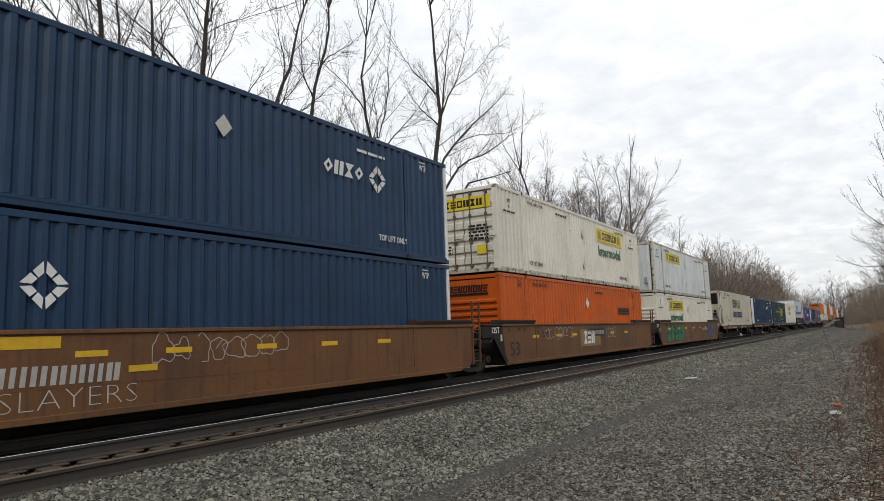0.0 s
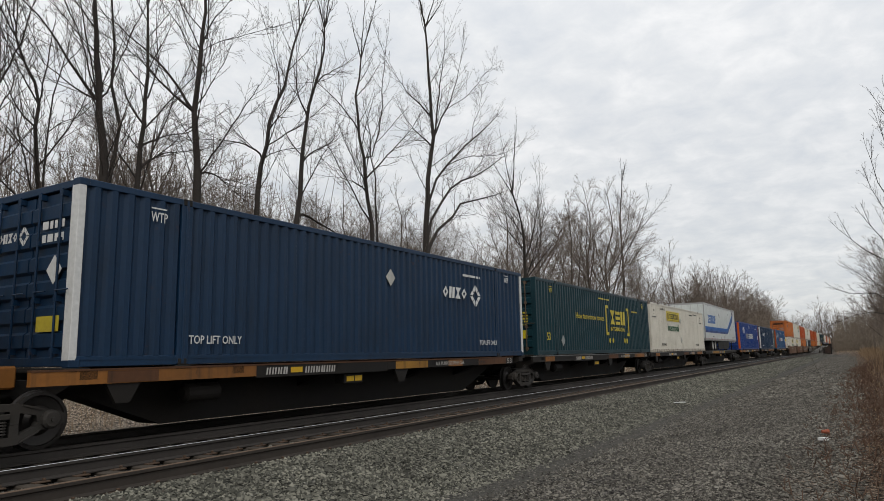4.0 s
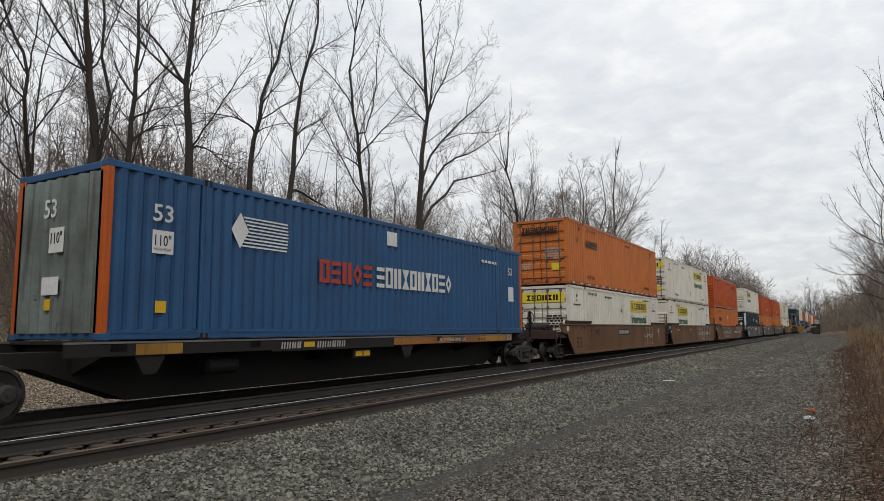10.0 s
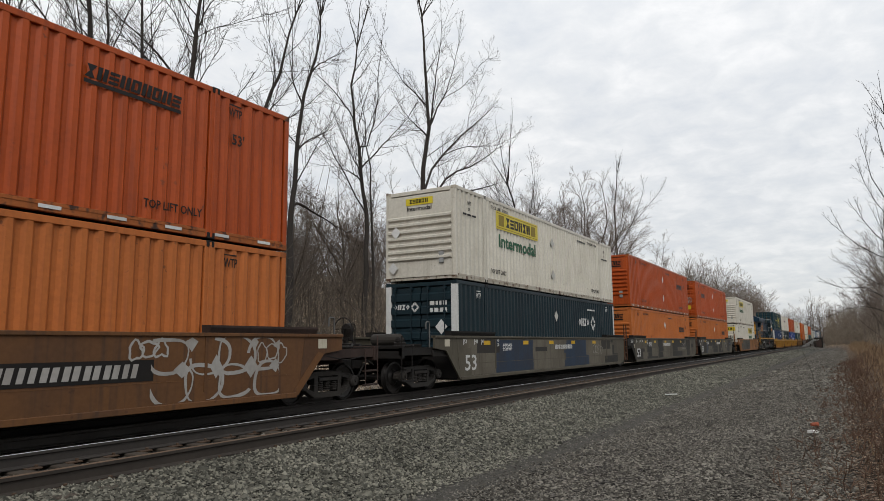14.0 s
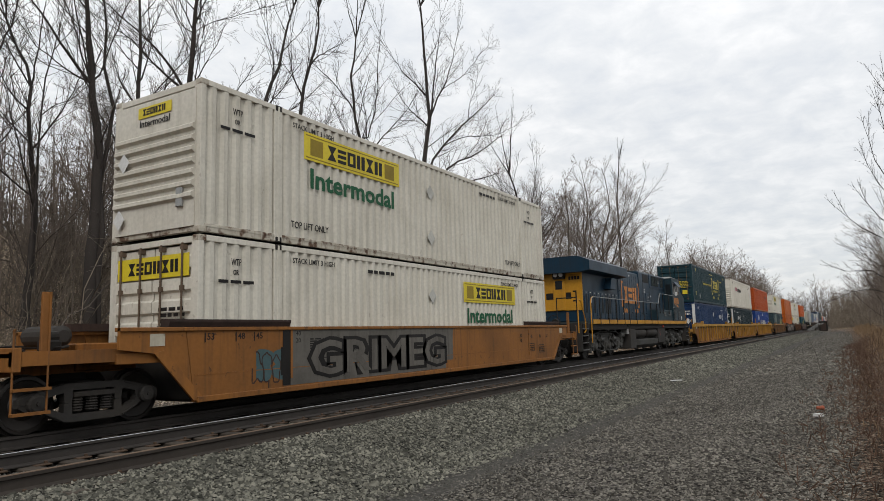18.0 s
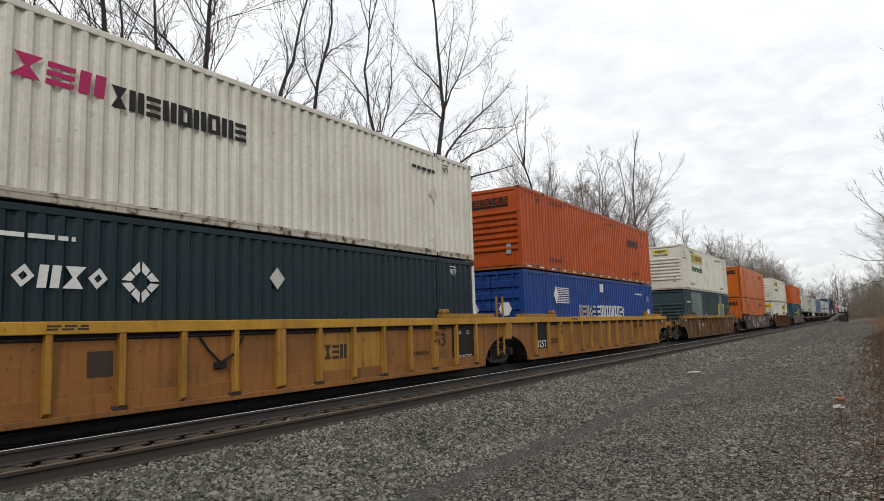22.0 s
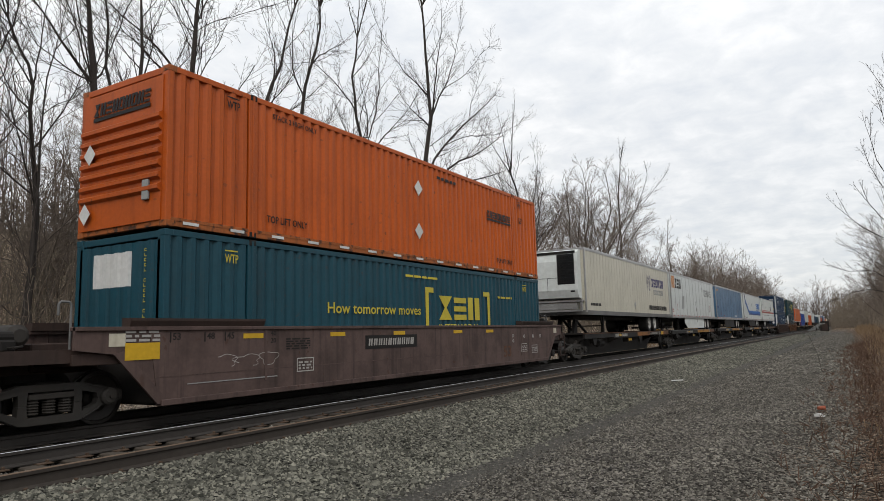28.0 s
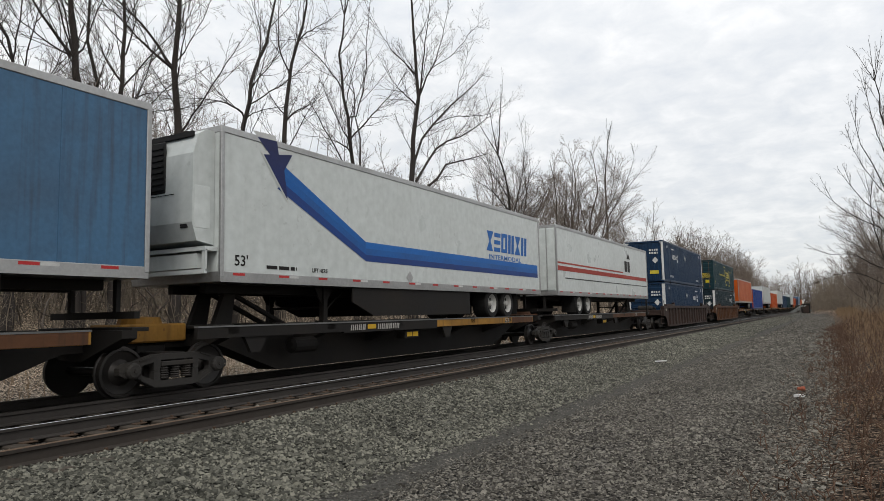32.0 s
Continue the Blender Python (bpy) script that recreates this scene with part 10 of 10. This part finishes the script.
def locomotive(s):
    ob = new("diesel_locomotive")
    rolling(ob, s)
    tagged(ob, "dark blue diesel locomotive with yellow rear end and sill stripe", "locomotive")
    part("frame", lambda: Geo().box(-1.45, 1.9, 1.30, 1.45, 23.2, 1.60, 0.02).box(-0.4, 1.2, 0.75, 0.4, 24.4, 1.3, 0.02), STEEL, ob)
    part("walkway", lambda: Geo().box(-1.53, 2.9, 1.60, 1.53, 23.0, 1.70), LOCOGREY, ob)
    for sx in (1, -1):
        part("sill_stripe", Geo().box(-0.012, 3.05, 1.58, 0.012, 22.92, 1.77), LOCOYEL, ob, at=(sx * 1.54, 0, 0))
        part("pipe_run", Geo().rod((1.47 * sx, 8.6, 1.5), (1.47 * sx, 22.8, 1.5), 0.022, 6).rod((1.45 * sx, 9.2, 1.42), (1.45 * sx, 17.5, 1.42), 0.016, 5), STEEL, ob)
    # hoods
    part("engine_hood", Geo().box(-0.95, 9.0, 1.7, 0.95, 13.1, 4.46, 0.05), LOCOBLUE, ob)
    part("radiator_hood", Geo().box(-0.95, 3.52, 1.7, 0.95, 9.0, 4.05, 0.04), LOCOBLUE, ob)
    rear = part("rear_panel", Geo().box(-0.95, 3.46, 2.22, 0.95, 3.53, 4.0, 0.01), LOCOYEL, ob, "yellow rear end panel")
    part("rear_door", Geo().box(-0.42, 3.42, 2.24, 0.12, 3.46, 3.75, 0.008), LOCOYEL, ob, "yellow rear door with a dark window")
    part("rear_window", Geo().box(-0.32, 3.41, 3.2, 0.02, 3.425, 3.6), GLASS, ob)
    part("radiator_wing", Geo().prism([(-1.02, 3.93), (1.02, 3.93), (1.50, 4.0), (1.50, 4.43), (0.95, 4.66), (-0.95, 4.66), (-1.50, 4.43), (-1.50, 4.0)], 1, 3.0, 9.05), LOCOBLUE, ob)
    part("radiator_grille", Geo().box(-0.9, 3.4, 4.66, 0.9, 8.9, 4.70), GRILLE, ob)
    part("cab_hood", Geo().box(-1.0, 13.1, 1.7, 1.0, 19.41, 4.62, 0.05), LOCOBLUE, ob)
    part("intake_frame", Geo().box(1.0, 15.45, 3.78, 1.03, 19.3, 4.58, 0.008), LOCOBLUE, ob)
    part("blower_box", Geo().box(0.9, 15.62, 1.7, 1.42, 19.41, 2.44, 0.03), LOCOCAB, ob, "greenish grey side box with two louvres")
    for y in (17.05, 18.33):
        v = part("louvre", lambda: Geo().box(0, 0, 0, 0.012, 0.5, 0.25), GRILLE, ob, at=(1.42, y, 2.06), key="llouv")
        for q in range(5):
            part("slat", lambda: Geo().prism([(0, 0), (0.03, -0.012), (0.0, 0.022)], 1, 0.01, 0.49), RIMGREY, v, at=(0.012, 0, 0.02 + q * 0.048), key="lslat")
    part("side_grille", Geo().box(0.99, 13.96, 4.02, 1.015, 15.22, 4.51), GRILLE, ob)
    part("small_window", Geo().box(1.02, 17.48, 4.29, 1.045, 17.93, 4.52), GRILLE, ob)
    for y in (15.92, 16.76, 18.16):
        gr = part("air_intake", lambda: Geo().box(0, 0, 0, 0.012, 0.61, 0.6), GRILLE, ob, at=(1.03, y, 3.9), key="lint")
        for q in range(6):
            part("fin", lambda: Geo().box(0, 0, 0.0, 0.05, 0.022, 0.6), LOCOGREY, gr, at=(0.005, q * 0.118, 0), key="lfin")
    # hood doors with louvred openings at the radiator end, seams farther on
    for k in range(9):
        y = 3.65 + k * 0.59
        d = part("hood_door", lambda: Geo().box(0, 0, 0, 0.025, 0.53, 1.25, 0.008), LOCOBLUE, ob, at=(0.95, y, 1.85), key="ldoor")
        if k not in (3, 7, 8):
            part("opening", lambda: Geo().box(0, 0, 0, 0.012, 0.24, 0.85), GRILLE, d, at=(0.02, 0.14, 0.25), key="lopen")
        part("latch", lambda: Geo().box(0, 0, 0, 0.008, 0.11, 0.05), LETWHITE if k % 2 else GREYVINYL, d, at=(0.024, 0.2, 1.17), key="llatch")
    for k in range(9):
        part("hood_door", lambda: Geo().box(0, 0, 0, 0.02, 0.415, 2.45, 0.006), LOCOBLUE, ob, at=(0.95, 9.12 + k * 0.44, 1.85), key="ldoor2")
        part("door_seam", lambda: Geo().box(0, 0, 0, 0.006, 0.02, 2.45), GRILLE, ob, at=(0.95, 9.54 + k * 0.44, 1.85), key="lseam")
    for k in range(12):
        part("door_catch", lambda: Geo().lathe([(0, 0.03), (0.02, 0.03), (0.03, 0.015)], 0, 8), GRILLE, ob, at=(0.97 if k < 8 else 1.0, 9.3 + k * 0.44 + (0.2 if k >= 8 else 0), 2.2 if k % 2 else 3.35), key="lcatch")
    part("exhaust_box", Geo().prism([(6.6, 3.3), (7.6, 3.3), (7.5, 3.85), (6.9, 3.85)], 0, 0.95, 1.3), LOCOBLUE, ob)
    part("door_leaf", Geo().box(1.0, 14.5, 1.85, 1.025, 15.2, 3.4, 0.008), LOCOBLUE, ob)
    part("door_seam", Geo().box(1.0, 15.42, 1.8, 1.006, 15.45, 4.6).box(1.0, 13.95, 1.8, 1.006, 13.97, 4.6), GRILLE, ob)
    part("door_handle", Geo().pipe([(1.02, 14.55, 2.95), (1.09, 14.55, 2.95), (1.09, 15.15, 2.95), (1.02, 15.15, 2.95)], 0.014, 6), GREYVINYL, ob)
    for y, z in ((14.05, 3.55), (14.05, 3.42), (14.85, 3.12), (10.5, 4.22), (11.15, 4.2), (9.7, 2.1), (17.6, 4.1), (15.5, 3.2)):
        part("label_plate", lambda: Geo().box(0, 0, 0, 0.006, 0.17, 0.09), LETWHITE, ob, at=(1.03 if y > 14 else 0.972, y, z), key="lplate")
    # brand block between brackets, and dots
    part("bracket", Geo().box(0, 0, 0, 0.004, 0.15, 1.4).box(0, 0.15, 1.27, 0.004, 0.36, 1.4).box(0, 0.15, 0, 0.004, 0.36, 0.13), LOGOORANGE, ob, at=(0.975, 9.58, 2.49))
    part("bracket", Geo().box(0, -0.13, 0, 0.004, 0, 1.4).box(0, -0.3, 1.27, 0.004, -0.13, 1.4).box(0, -0.3, 0, 0.004, -0.13, 0.13), LOGOORANGE, ob, at=(0.975, 13.08, 2.49))
    part("brand_mark", brand_shapes(3, 2.6, 0.9, 0, 3), LOGOORANGE, ob, at=(0.975, 10.06, 2.71))
    for y in (10.05, 10.45, 12.25, 12.65):
        part("round_mark", lambda: Geo().lathe([(0, 0.13), (0.004, 0.13)], 0, 16), LOGOORANGE, ob, at=(0.975, y, 2.3), key="ldot")
    # cab and nose
    cab = part("cab", Geo().prism([(19.41, 1.72), (22.94, 1.72), (22.94, 3.31), (21.76, 3.78), (21.62, 4.42), (21.45, 4.56), (19.41, 4.56)], 0, -1.5, 1.5), LOCOCAB, ob, "greenish blue cab and nose")
    part("cab_roof", Geo().prism([(19.38, 4.55), (21.62, 4.45), (21.4, 4.60), (19.45, 4.65)], 0, -1.40, 1.40), GREYVINYL, ob, "pale grey cab roof")
    for y, w in ((19.62, 0.36), (20.08, 0.42), (20.52, 0.42), (21.05, 0.36)):
        wd = part("side_window", lambda: Geo().box(0, 0, 0, 0.012, w, 0.6), GLASS, cab, at=(1.5, y, 3.58), key=("lwin", w))
        part("window_frame", lambda: Geo().box(0, -0.03, -0.03, 0.02, w + 0.03, 0.0).box(0, -0.03, 0.6, 0.02, w + 0.03, 0.63).box(0, -0.03, 0, 0.02, 0, 0.6).box(0, w, 0, 0.02, w + 0.03, 0.6), GREYVINYL if y < 21 else LOCOCAB, wd, key=("lwf", w, y < 21))
    part("sun_shade", Geo().prism([(1.5, 4.34), (1.52, 4.34), (1.78, 4.0), (1.76, 3.98), (1.5, 4.30)], 1, 19.85, 20.98), LOCOBLUE, cab, "dark sheet-metal window awning")
    part("window_post", Geo().box(1.5, 20.9, 3.5, 1.53, 21.0, 4.0), CREAM, cab)
    part("rear_facing_window", Geo().box(1.1, 19.39, 3.5, 1.42, 19.41, 4.15), GLASS, cab)
    part("mirror", Geo().box(1.5, 20.06, 3.42, 1.64, 20.11, 3.68, 0.01), LETWHITE, cab)
    for k in range(4):
        part("number_bar", lambda: Geo().box(0, 0, 0, 0.004, 0.26, 0.38), LOGOORANGE, cab, at=(1.502, 19.81 + 0.35 * k, 2.9), key="lnbar")
    part("stripe_mark", Geo().prism([(0, 0.16), (0.85, 0.12), (0.62, 0.05), (1.3, 0.0), (1.25, 0.06), (0.95, 0.08), (1.15, 0.15), (0.35, 0.2)], 0, 0, 0.004), LOGOORANGE, cab, at=(1.502, 19.8, 2.66))
    for y in (19.52, 20.66):
        v = part("louvre", lambda: Geo().box(0, 0, 0, 0.012, 0.72, 0.64), GRILLE, cab, at=(1.502, y, 1.83), key="lcl")
        for q in range(12):
            part("slat", lambda: Geo().prism([(0, 0), (0.025, -0.012), (0.0, 0.022)], 1, 0.02, 0.7), LOCOGREY, v, at=(0.012, 0, 0.03 + q * 0.051), key="lslat2")
    part("grab_rail", Geo().pipe([(1.52, 19.5, 2.56), (1.57, 19.55, 2.56), (1.57, 21.6, 2.56), (1.52, 21.65, 2.56)], 0.014, 6), STEEL, cab)
    part("label_plate", Geo().box(1.502, 21.6, 1.86, 1.508, 21.85, 2.08), LETWHITE, cab)
    part("label_plate", Geo().box(1.502, 19.47, 2.62, 1.508, 19.65, 2.68), LETWHITE, cab)
    # roof gear
    part("horn", lambda: Geo().lathe([(0, 0.09), (0.3, 0.03), (0.45, 0.05)], 1, 10, (0, 12.6, 4.56)).box(-0.1, 12.7, 4.44, 0.1, 12.9, 4.56), STEEL, ob)
    part("dynamic_brake", Geo().box(-0.85, 13.4, 4.62, 0.85, 17.5, 4.70, 0.03), LOCOGREY, ob)
    part("exhaust_stack", Geo().box(-0.3, 10.6, 4.44, 0.3, 11.5, 4.56, 0.02), STEEL, ob)
    # underframe
    part("fuel_tank", Geo().prism([(-1.35, 1.25), (-1.45, 1.1), (-1.40, 0.45), (-1.15, 0.27), (1.15, 0.27), (1.40, 0.45), (1.45, 0.72), (1.05, 0.8), (1.05, 1.25)], 1, 10.1, 15.1), TANKGREY, ob)
    part("battery_box", Geo().box(-1.45, 9.1, 0.3, 1.47, 10.12, 1.30, 0.03), TRUCKM, ob)
    part("equipment_box", Geo().prism([(-1.45, 1.3), (-1.45, 0.5), (-1.2, 0.3), (1.2, 0.3), (1.47, 0.5), (1.47, 1.3)], 1, 15.05, 16.72), TRUCKM, ob)
    part("sight_glass", Geo().box(1.472, 15.44, 0.88, 1.478, 15.49, 1.22), LETRED, ob)
    part("fuel_cap", Geo().lathe([(1.35, 0.07), (1.5, 0.08), (1.52, 0.05)], 0, 12, (0, 16.35, 1.42)), LETRED, ob)
    for y, n in ((10.34, 2.2), (12.95, 2.1)):
        tank = part("air_reservoir", lambda: Geo().lathe([(0, 0.12), (0.06, 0.21), (0.14, 0.25), (n - 0.14, 0.25), (n - 0.06, 0.21), (n, 0.12)], 1, 18), TRUCKM, ob, at=(1.2, y, 1.08), key=("lair", n), smooth=True)
        for q in (0.45, n - 0.45):
            part("strap", lambda: Geo().lathe([(-0.03, 0.256), (0.03, 0.256)], 1, 18, (0, 0, 0), False), STEEL, tank, at=(0, q, 0), key="lstrap")
    part("bell_box", Geo().box(1.1, 8.6, 1.05, 1.45, 8.95, 1.45, 0.02), ALU, ob)
    for y in (5.85, 20.05):
        loco_truck(ob, y)
    part("sand_hose", Geo().pipe([(1.4, 3.6, 1.5), (1.42, 4.2, 1.28), (1.42, 4.8, 1.42), (1.42, 5.4, 1.25), (1.42, 6.0, 1.4), (1.42, 6.6, 1.25), (1.4, 7.4, 1.5)], 0.022, 6), STEEL, ob)
    part("cable_loop", Geo().pipe([(1.4, 17.3, 1.5), (1.43, 18.0, 1.3), (1.43, 18.7, 1.42), (1.43, 19.6, 1.28), (1.4, 20.4, 1.5)], 0.02, 6), STEEL, ob)
    # steps, handrails
    for y in (2.0, 23.3):
        for sx in (1, -1):
            st = part("step_well", lambda: Geo().box(-0.5, -0.42, 0.42, 0.0, -0.38, 1.62).box(-0.5, 0.38, 0.42, 0.0, 0.42, 1.62).box(-0.5, -0.4, 0.42, -0.46, 0.4, 1.62), TRUCKM, ob, at=(sx * 1.5, y, 0), key="lstep")
            if sx < 0:
                st.rotation_euler = (0, 0, math.pi)
            for q in range(4):
                part("step", lambda: Geo().box(-0.42, -0.38, 0, 0.02, 0.38, 0.03), RIMGREY, st, at=(0, 0, 0.45 + 0.3 * q), key="lstp")
    for sx in (1, -1):
        for y in (4.05, 5.35, 6.65, 7.93, 8.89, 10.23, 11.79, 13.39, 14.81):
            part("handrail_post", lambda: Geo().box(-0.02, -0.03, 1.77, 0.02, 0.03, 2.78).box(-0.03, -0.05, 1.55, 0.03, 0.05, 1.85), STEEL, ob, at=(sx * 1.53, y, 0), key="lhp")
        for y in (15.75, 16.62, 18.15):
            part("handrail_post", lambda: Geo().box(-0.02, -0.035, 2.2, 0.02, 0.035, 3.38), STEEL, ob, at=(sx * 1.5, y, 0), key="lhp2")
        part("handrail", lambda: Geo().pipe([(0, 2.92, 2.5), (0, 3.0, 2.72), (0, 3.2, 2.78), (0, 15.23, 2.79), (0, 15.74, 3.39), (0, 19.45, 3.39)], 0.02, 6), GREYVINYL, ob, at=(sx * 1.53, 0, 0), key="lhr")
        part("grab_rail", lambda: Geo().pipe([(0, 2.9, 0.75), (0, 2.9, 2.5), (0, 3.0, 2.72), (0, 3.2, 2.78)], 0.024, 6).pipe([(0, 1.2, 1.2), (0, 1.2, 2.45), (0, 1.3, 2.62), (0, 1.6, 2.55), (0, 2.1, 1.7), (0, 2.1, 1.3), (0, 1.9, 1.2)], 0.024, 6), LOCOYEL, ob, at=(sx * 1.5, 0, 0), key="lgr")
        part("nose_rail", lambda: Geo().pipe([(0, 23.75, 0.9), (0, 23.75, 1.9), (0, 23.25, 2.75), (0, 23.0, 2.75)], 0.024, 6).pipe([(0, 23.15, 1.0), (0, 23.15, 2.6)], 0.022, 6), LOCOYEL, ob, at=(sx * 1.4, 0, 0), key="lnr")
    for x in (-0.6, 0.6):
        part("rear_rail", lambda: Geo().pipe([(-0.45, 1.5, 1.7), (-0.45, 1.5, 2.7), (0.45, 1.5, 2.7), (0.45, 1.5, 1.7)], 0.024, 6), STEEL, ob, at=(x * 1.5, 0, 0), key="lrr")
    lamp = part("headlight", lambda: Geo().box(-0.28, 0, 0, 0.28, 0.2, 0.36, 0.02), STEEL, ob, at=(-0.1, 3.24, 3.68))
    for x in (-0.13, 0.13):
        part("lens", lambda: Geo().lathe([(-0.01, 0.1), (0.03, 0.1)], 1, 16), LETWHITE, lamp, at=(x, 0, 0.18), key="llens")
    for k in range(4):
        part("number_bar", lambda: Geo().box(0, -0.003, 0, 0.11, 0, 0.16), LETBLACK, rear, at=(0.32 + 0.14 * k, 3.455, 3.62), key="lrn")
    part("bracket_mark", Geo().box(0, -0.003, 0, 0.06, 0, 0.5).box(-0.12, -0.003, 0.43, 0, 0, 0.5).box(-0.12, -0.003, 0, 0, 0, 0.07), LETBLACK, rear, at=(0.62, 3.455, 2.62))
    part("brand_mark", Geo().box(-0.8, -0.003, 0, -0.45, 0, 0.3).box(0.16, -0.003, 0, 0.42, 0, 0.3), LETBLACK, rear, at=(0, 3.455, 2.75))
    coupler(ob, 1.75, -1)
    coupler(ob, 23.6, 1)
    for y in (1.75, 23.5):
        part("pilot_plate", lambda: Geo().box(-1.45, -0.06, 0.35, 1.45, 0.06, 1.6, 0.02), STEEL, ob, at=(0, y, 0), key="lpil")
        part("air_hose", lambda: Geo().pipe([(0.5, 0, 1.1), (0.55, -0.2, 0.8), (0.5, -0.3, 0.5)], 0.03, 6).pipe([(0.8, 0, 1.1), (0.85, -0.2, 0.7), (0.75, -0.35, 0.5)], 0.03, 6), STEEL, ob, at=(0, y, 0), key="lhose")
    return ob


locomotive(350.3)

# ---- small things beside the line ----
def litter(name, label, place, geo, mat, turn=0):
    ob = part(name, geo, mat, None)
    ob.matrix_basis = pose(*place, 0, 0, turn)
    tagged(ob, label, "litter")
    return ob


litter("plastic_strip", "white plastic strip lying on the ballast", (-5.0, 22.4, ground_height(-5.0) + 0.05), Geo().prism([(0, 0), (0.42, 0.05), (0.44, 0.11), (0.02, 0.07)], 2, 0, 0.025), LETWHITE, 40)
litter("paper_scrap", "white crumpled paper scrap at the road's edge", (-0.68, 13.8, ground_height(-0.68) + 0.03), Geo().prism([(0, 0), (0.1, -0.03), (0.17, 0.05), (0.08, 0.1)], 2, 0, 0.045), LETWHITE)
litter("plastic_cup", "orange crushed plastic cup at the road's edge", (-0.66, 14.9, ground_height(-0.66) + 0.06), Geo().lathe([(0, 0.03), (0.13, 0.045)], 0, 10), LITTER, 30)
litter("spike_head", "pale stone chip between the rails", (-8.25, 5.6, -0.19), Geo().box(-0.035, -0.05, 0, 0.035, 0.04, 0.035, 0.012), LETWHITE)


def equipment_shed(x, y):
    z = ground_height(x)
    ob = new("signal_shed")
    ob.location = (x, y, z)
    tagged(ob, "dark steel equipment cabinet far down the line", "cabinet")
    part("cabinet", Geo().box(-0.9, -0.7, 0, 0.9, 0.7, 2.3, 0.03), STEEL, ob)
    part("cabinet_roof", Geo().prism([(-1.0, 2.3), (1.0, 2.3), (0.9, 2.45), (-0.9, 2.45)], 1, -0.8, 0.8), STEEL, ob)
    part("cabinet_door", Geo().box(-0.6, -0.73, 0.2, 0.6, -0.7, 2.0, 0.01), WELLDARK, ob)


equipment_shed(-5.3, 190)


def pole_stack(x, y):
    z = ground_height(x)
    ob = new("pole_stack")
    ob.location = (x, y, z)
    tagged(ob, "pale weathered poles leaning against a rust-brown frame", "pole stack")
    for k in range(4):
        part("pole", lambda: Geo().rod((0, 0, 0.05), (2.6, 0.4, 1.8), 0.07, 8), GREYVINYL, ob, at=(-1.6 + 0.35 * k, 0.3 * k, 0), key="polest")
    for dx in (0.2, 1.0):
        part("frame_post", lambda: Geo().box(-0.08, -0.08, 0, 0.08, 0.08, 2.0), RAILM, ob, at=(dx, 0.9, 0), key="polefr")
    part("frame_board", lambda: Geo().box(-0.6, -0.04, 1.0, 1.4, 0.04, 1.8), RAILM, ob, at=(0.2, 0.95, 0))


pole_stack(-7.2, 186)


def marker_rod(x, y):
    z = ground_height(x)
    ob = part("marker_rod", Geo().rod((0, 0, -0.1), (-0.1, 0.1, 0.6), 0.009, 6).rod((-0.1, 0.1, 0.6), (-0.34, 0.2, 1.3), 0.007, 6), TWIG, None)
    ob.location = (x, y, z)
    tagged(ob, "thin leaning dead stalk at the road's edge", "stalk")


marker_rod(-0.95, 27)


# ---- ties, plates and spikes: pieces of the tracks, the nearest as parts ----
def tie_bed(root, x, near):
    lo, hi = (-26.0, 92.0) if near else (-5.2, 52.0)
    y = lo
    while y < hi:
        part("tie", lambda: Geo().box(-1.29, -0.115, -0.36, 1.29, 0.115, -0.195, 0.015), TIEM, root, at=(0, y, 0), key="tie")
        y += 0.52
    g = Geo()
    y = TRACK0 + 1
    while y < TRACK1:
        if not lo - 0.2 < y < hi:
            g.box(-1.29, y - 0.115, -0.36, 1.29, y + 0.115, -0.195)
        y += 0.52
    rest = part("tie_rest", g, TIEM, root)
    tagged(rest, kind="stuff")


def plates(root):
    n = 0
    y = -4.0
    while y < 36 and n < 76:
        for side in (-0.7525, 0.7525):
            pl = part("tie_plate", lambda: Geo().box(-0.17, -0.095, -0.198, 0.17, 0.095, -0.182, 0.003), PLATEM, root, at=(side, y, 0), key="tplate")
            for dx in (-0.1, 0.1):
                part("spike", lambda: Geo().box(-0.018, -0.018, -0.185, 0.018, 0.018, -0.15, 0.005), PLATEM, pl, at=(dx, 0.05 if dx > 0 else -0.05, 0), key="spike")
        y += 0.52
        n += 1


tie_bed(track_far, XT, False)
tie_bed(track_near, XN, True)
plates(track_near)


def motions():
    """The whole train rolls towards the eye's left at one speed; the wheels turn with it."""
    for ob, s, z in ROLLING:
        walk(ob, [(t, pose(XT, s - SPEED * t, z)) for t in (0, 8, 16, 24, 32)])
    step = 1 / FPS
    spin(WHEELSETS, (-0.89, 0.89), WHEEL_R, step)
    spin(LOCO_SETS, (-1.95, 0.0, 1.95), LOCO_R, step)


def spin(groups, offsets, radius, step):
    turn = math.degrees(SPEED / radius)
    for group, dy in zip(groups, offsets):
        first = group[0]
        walk(first, [(k * step, pose(0, dy, radius, turn * step * k)) for k in range(32 * FPS + 1)])
        for ob in group[1:]:
            ob.rotation_mode = "QUATERNION"
            keys = ob.animation_data_create()
            keys.action = first.animation_data.action
            keys.action_slot = first.animation_data.action_slot


motions()
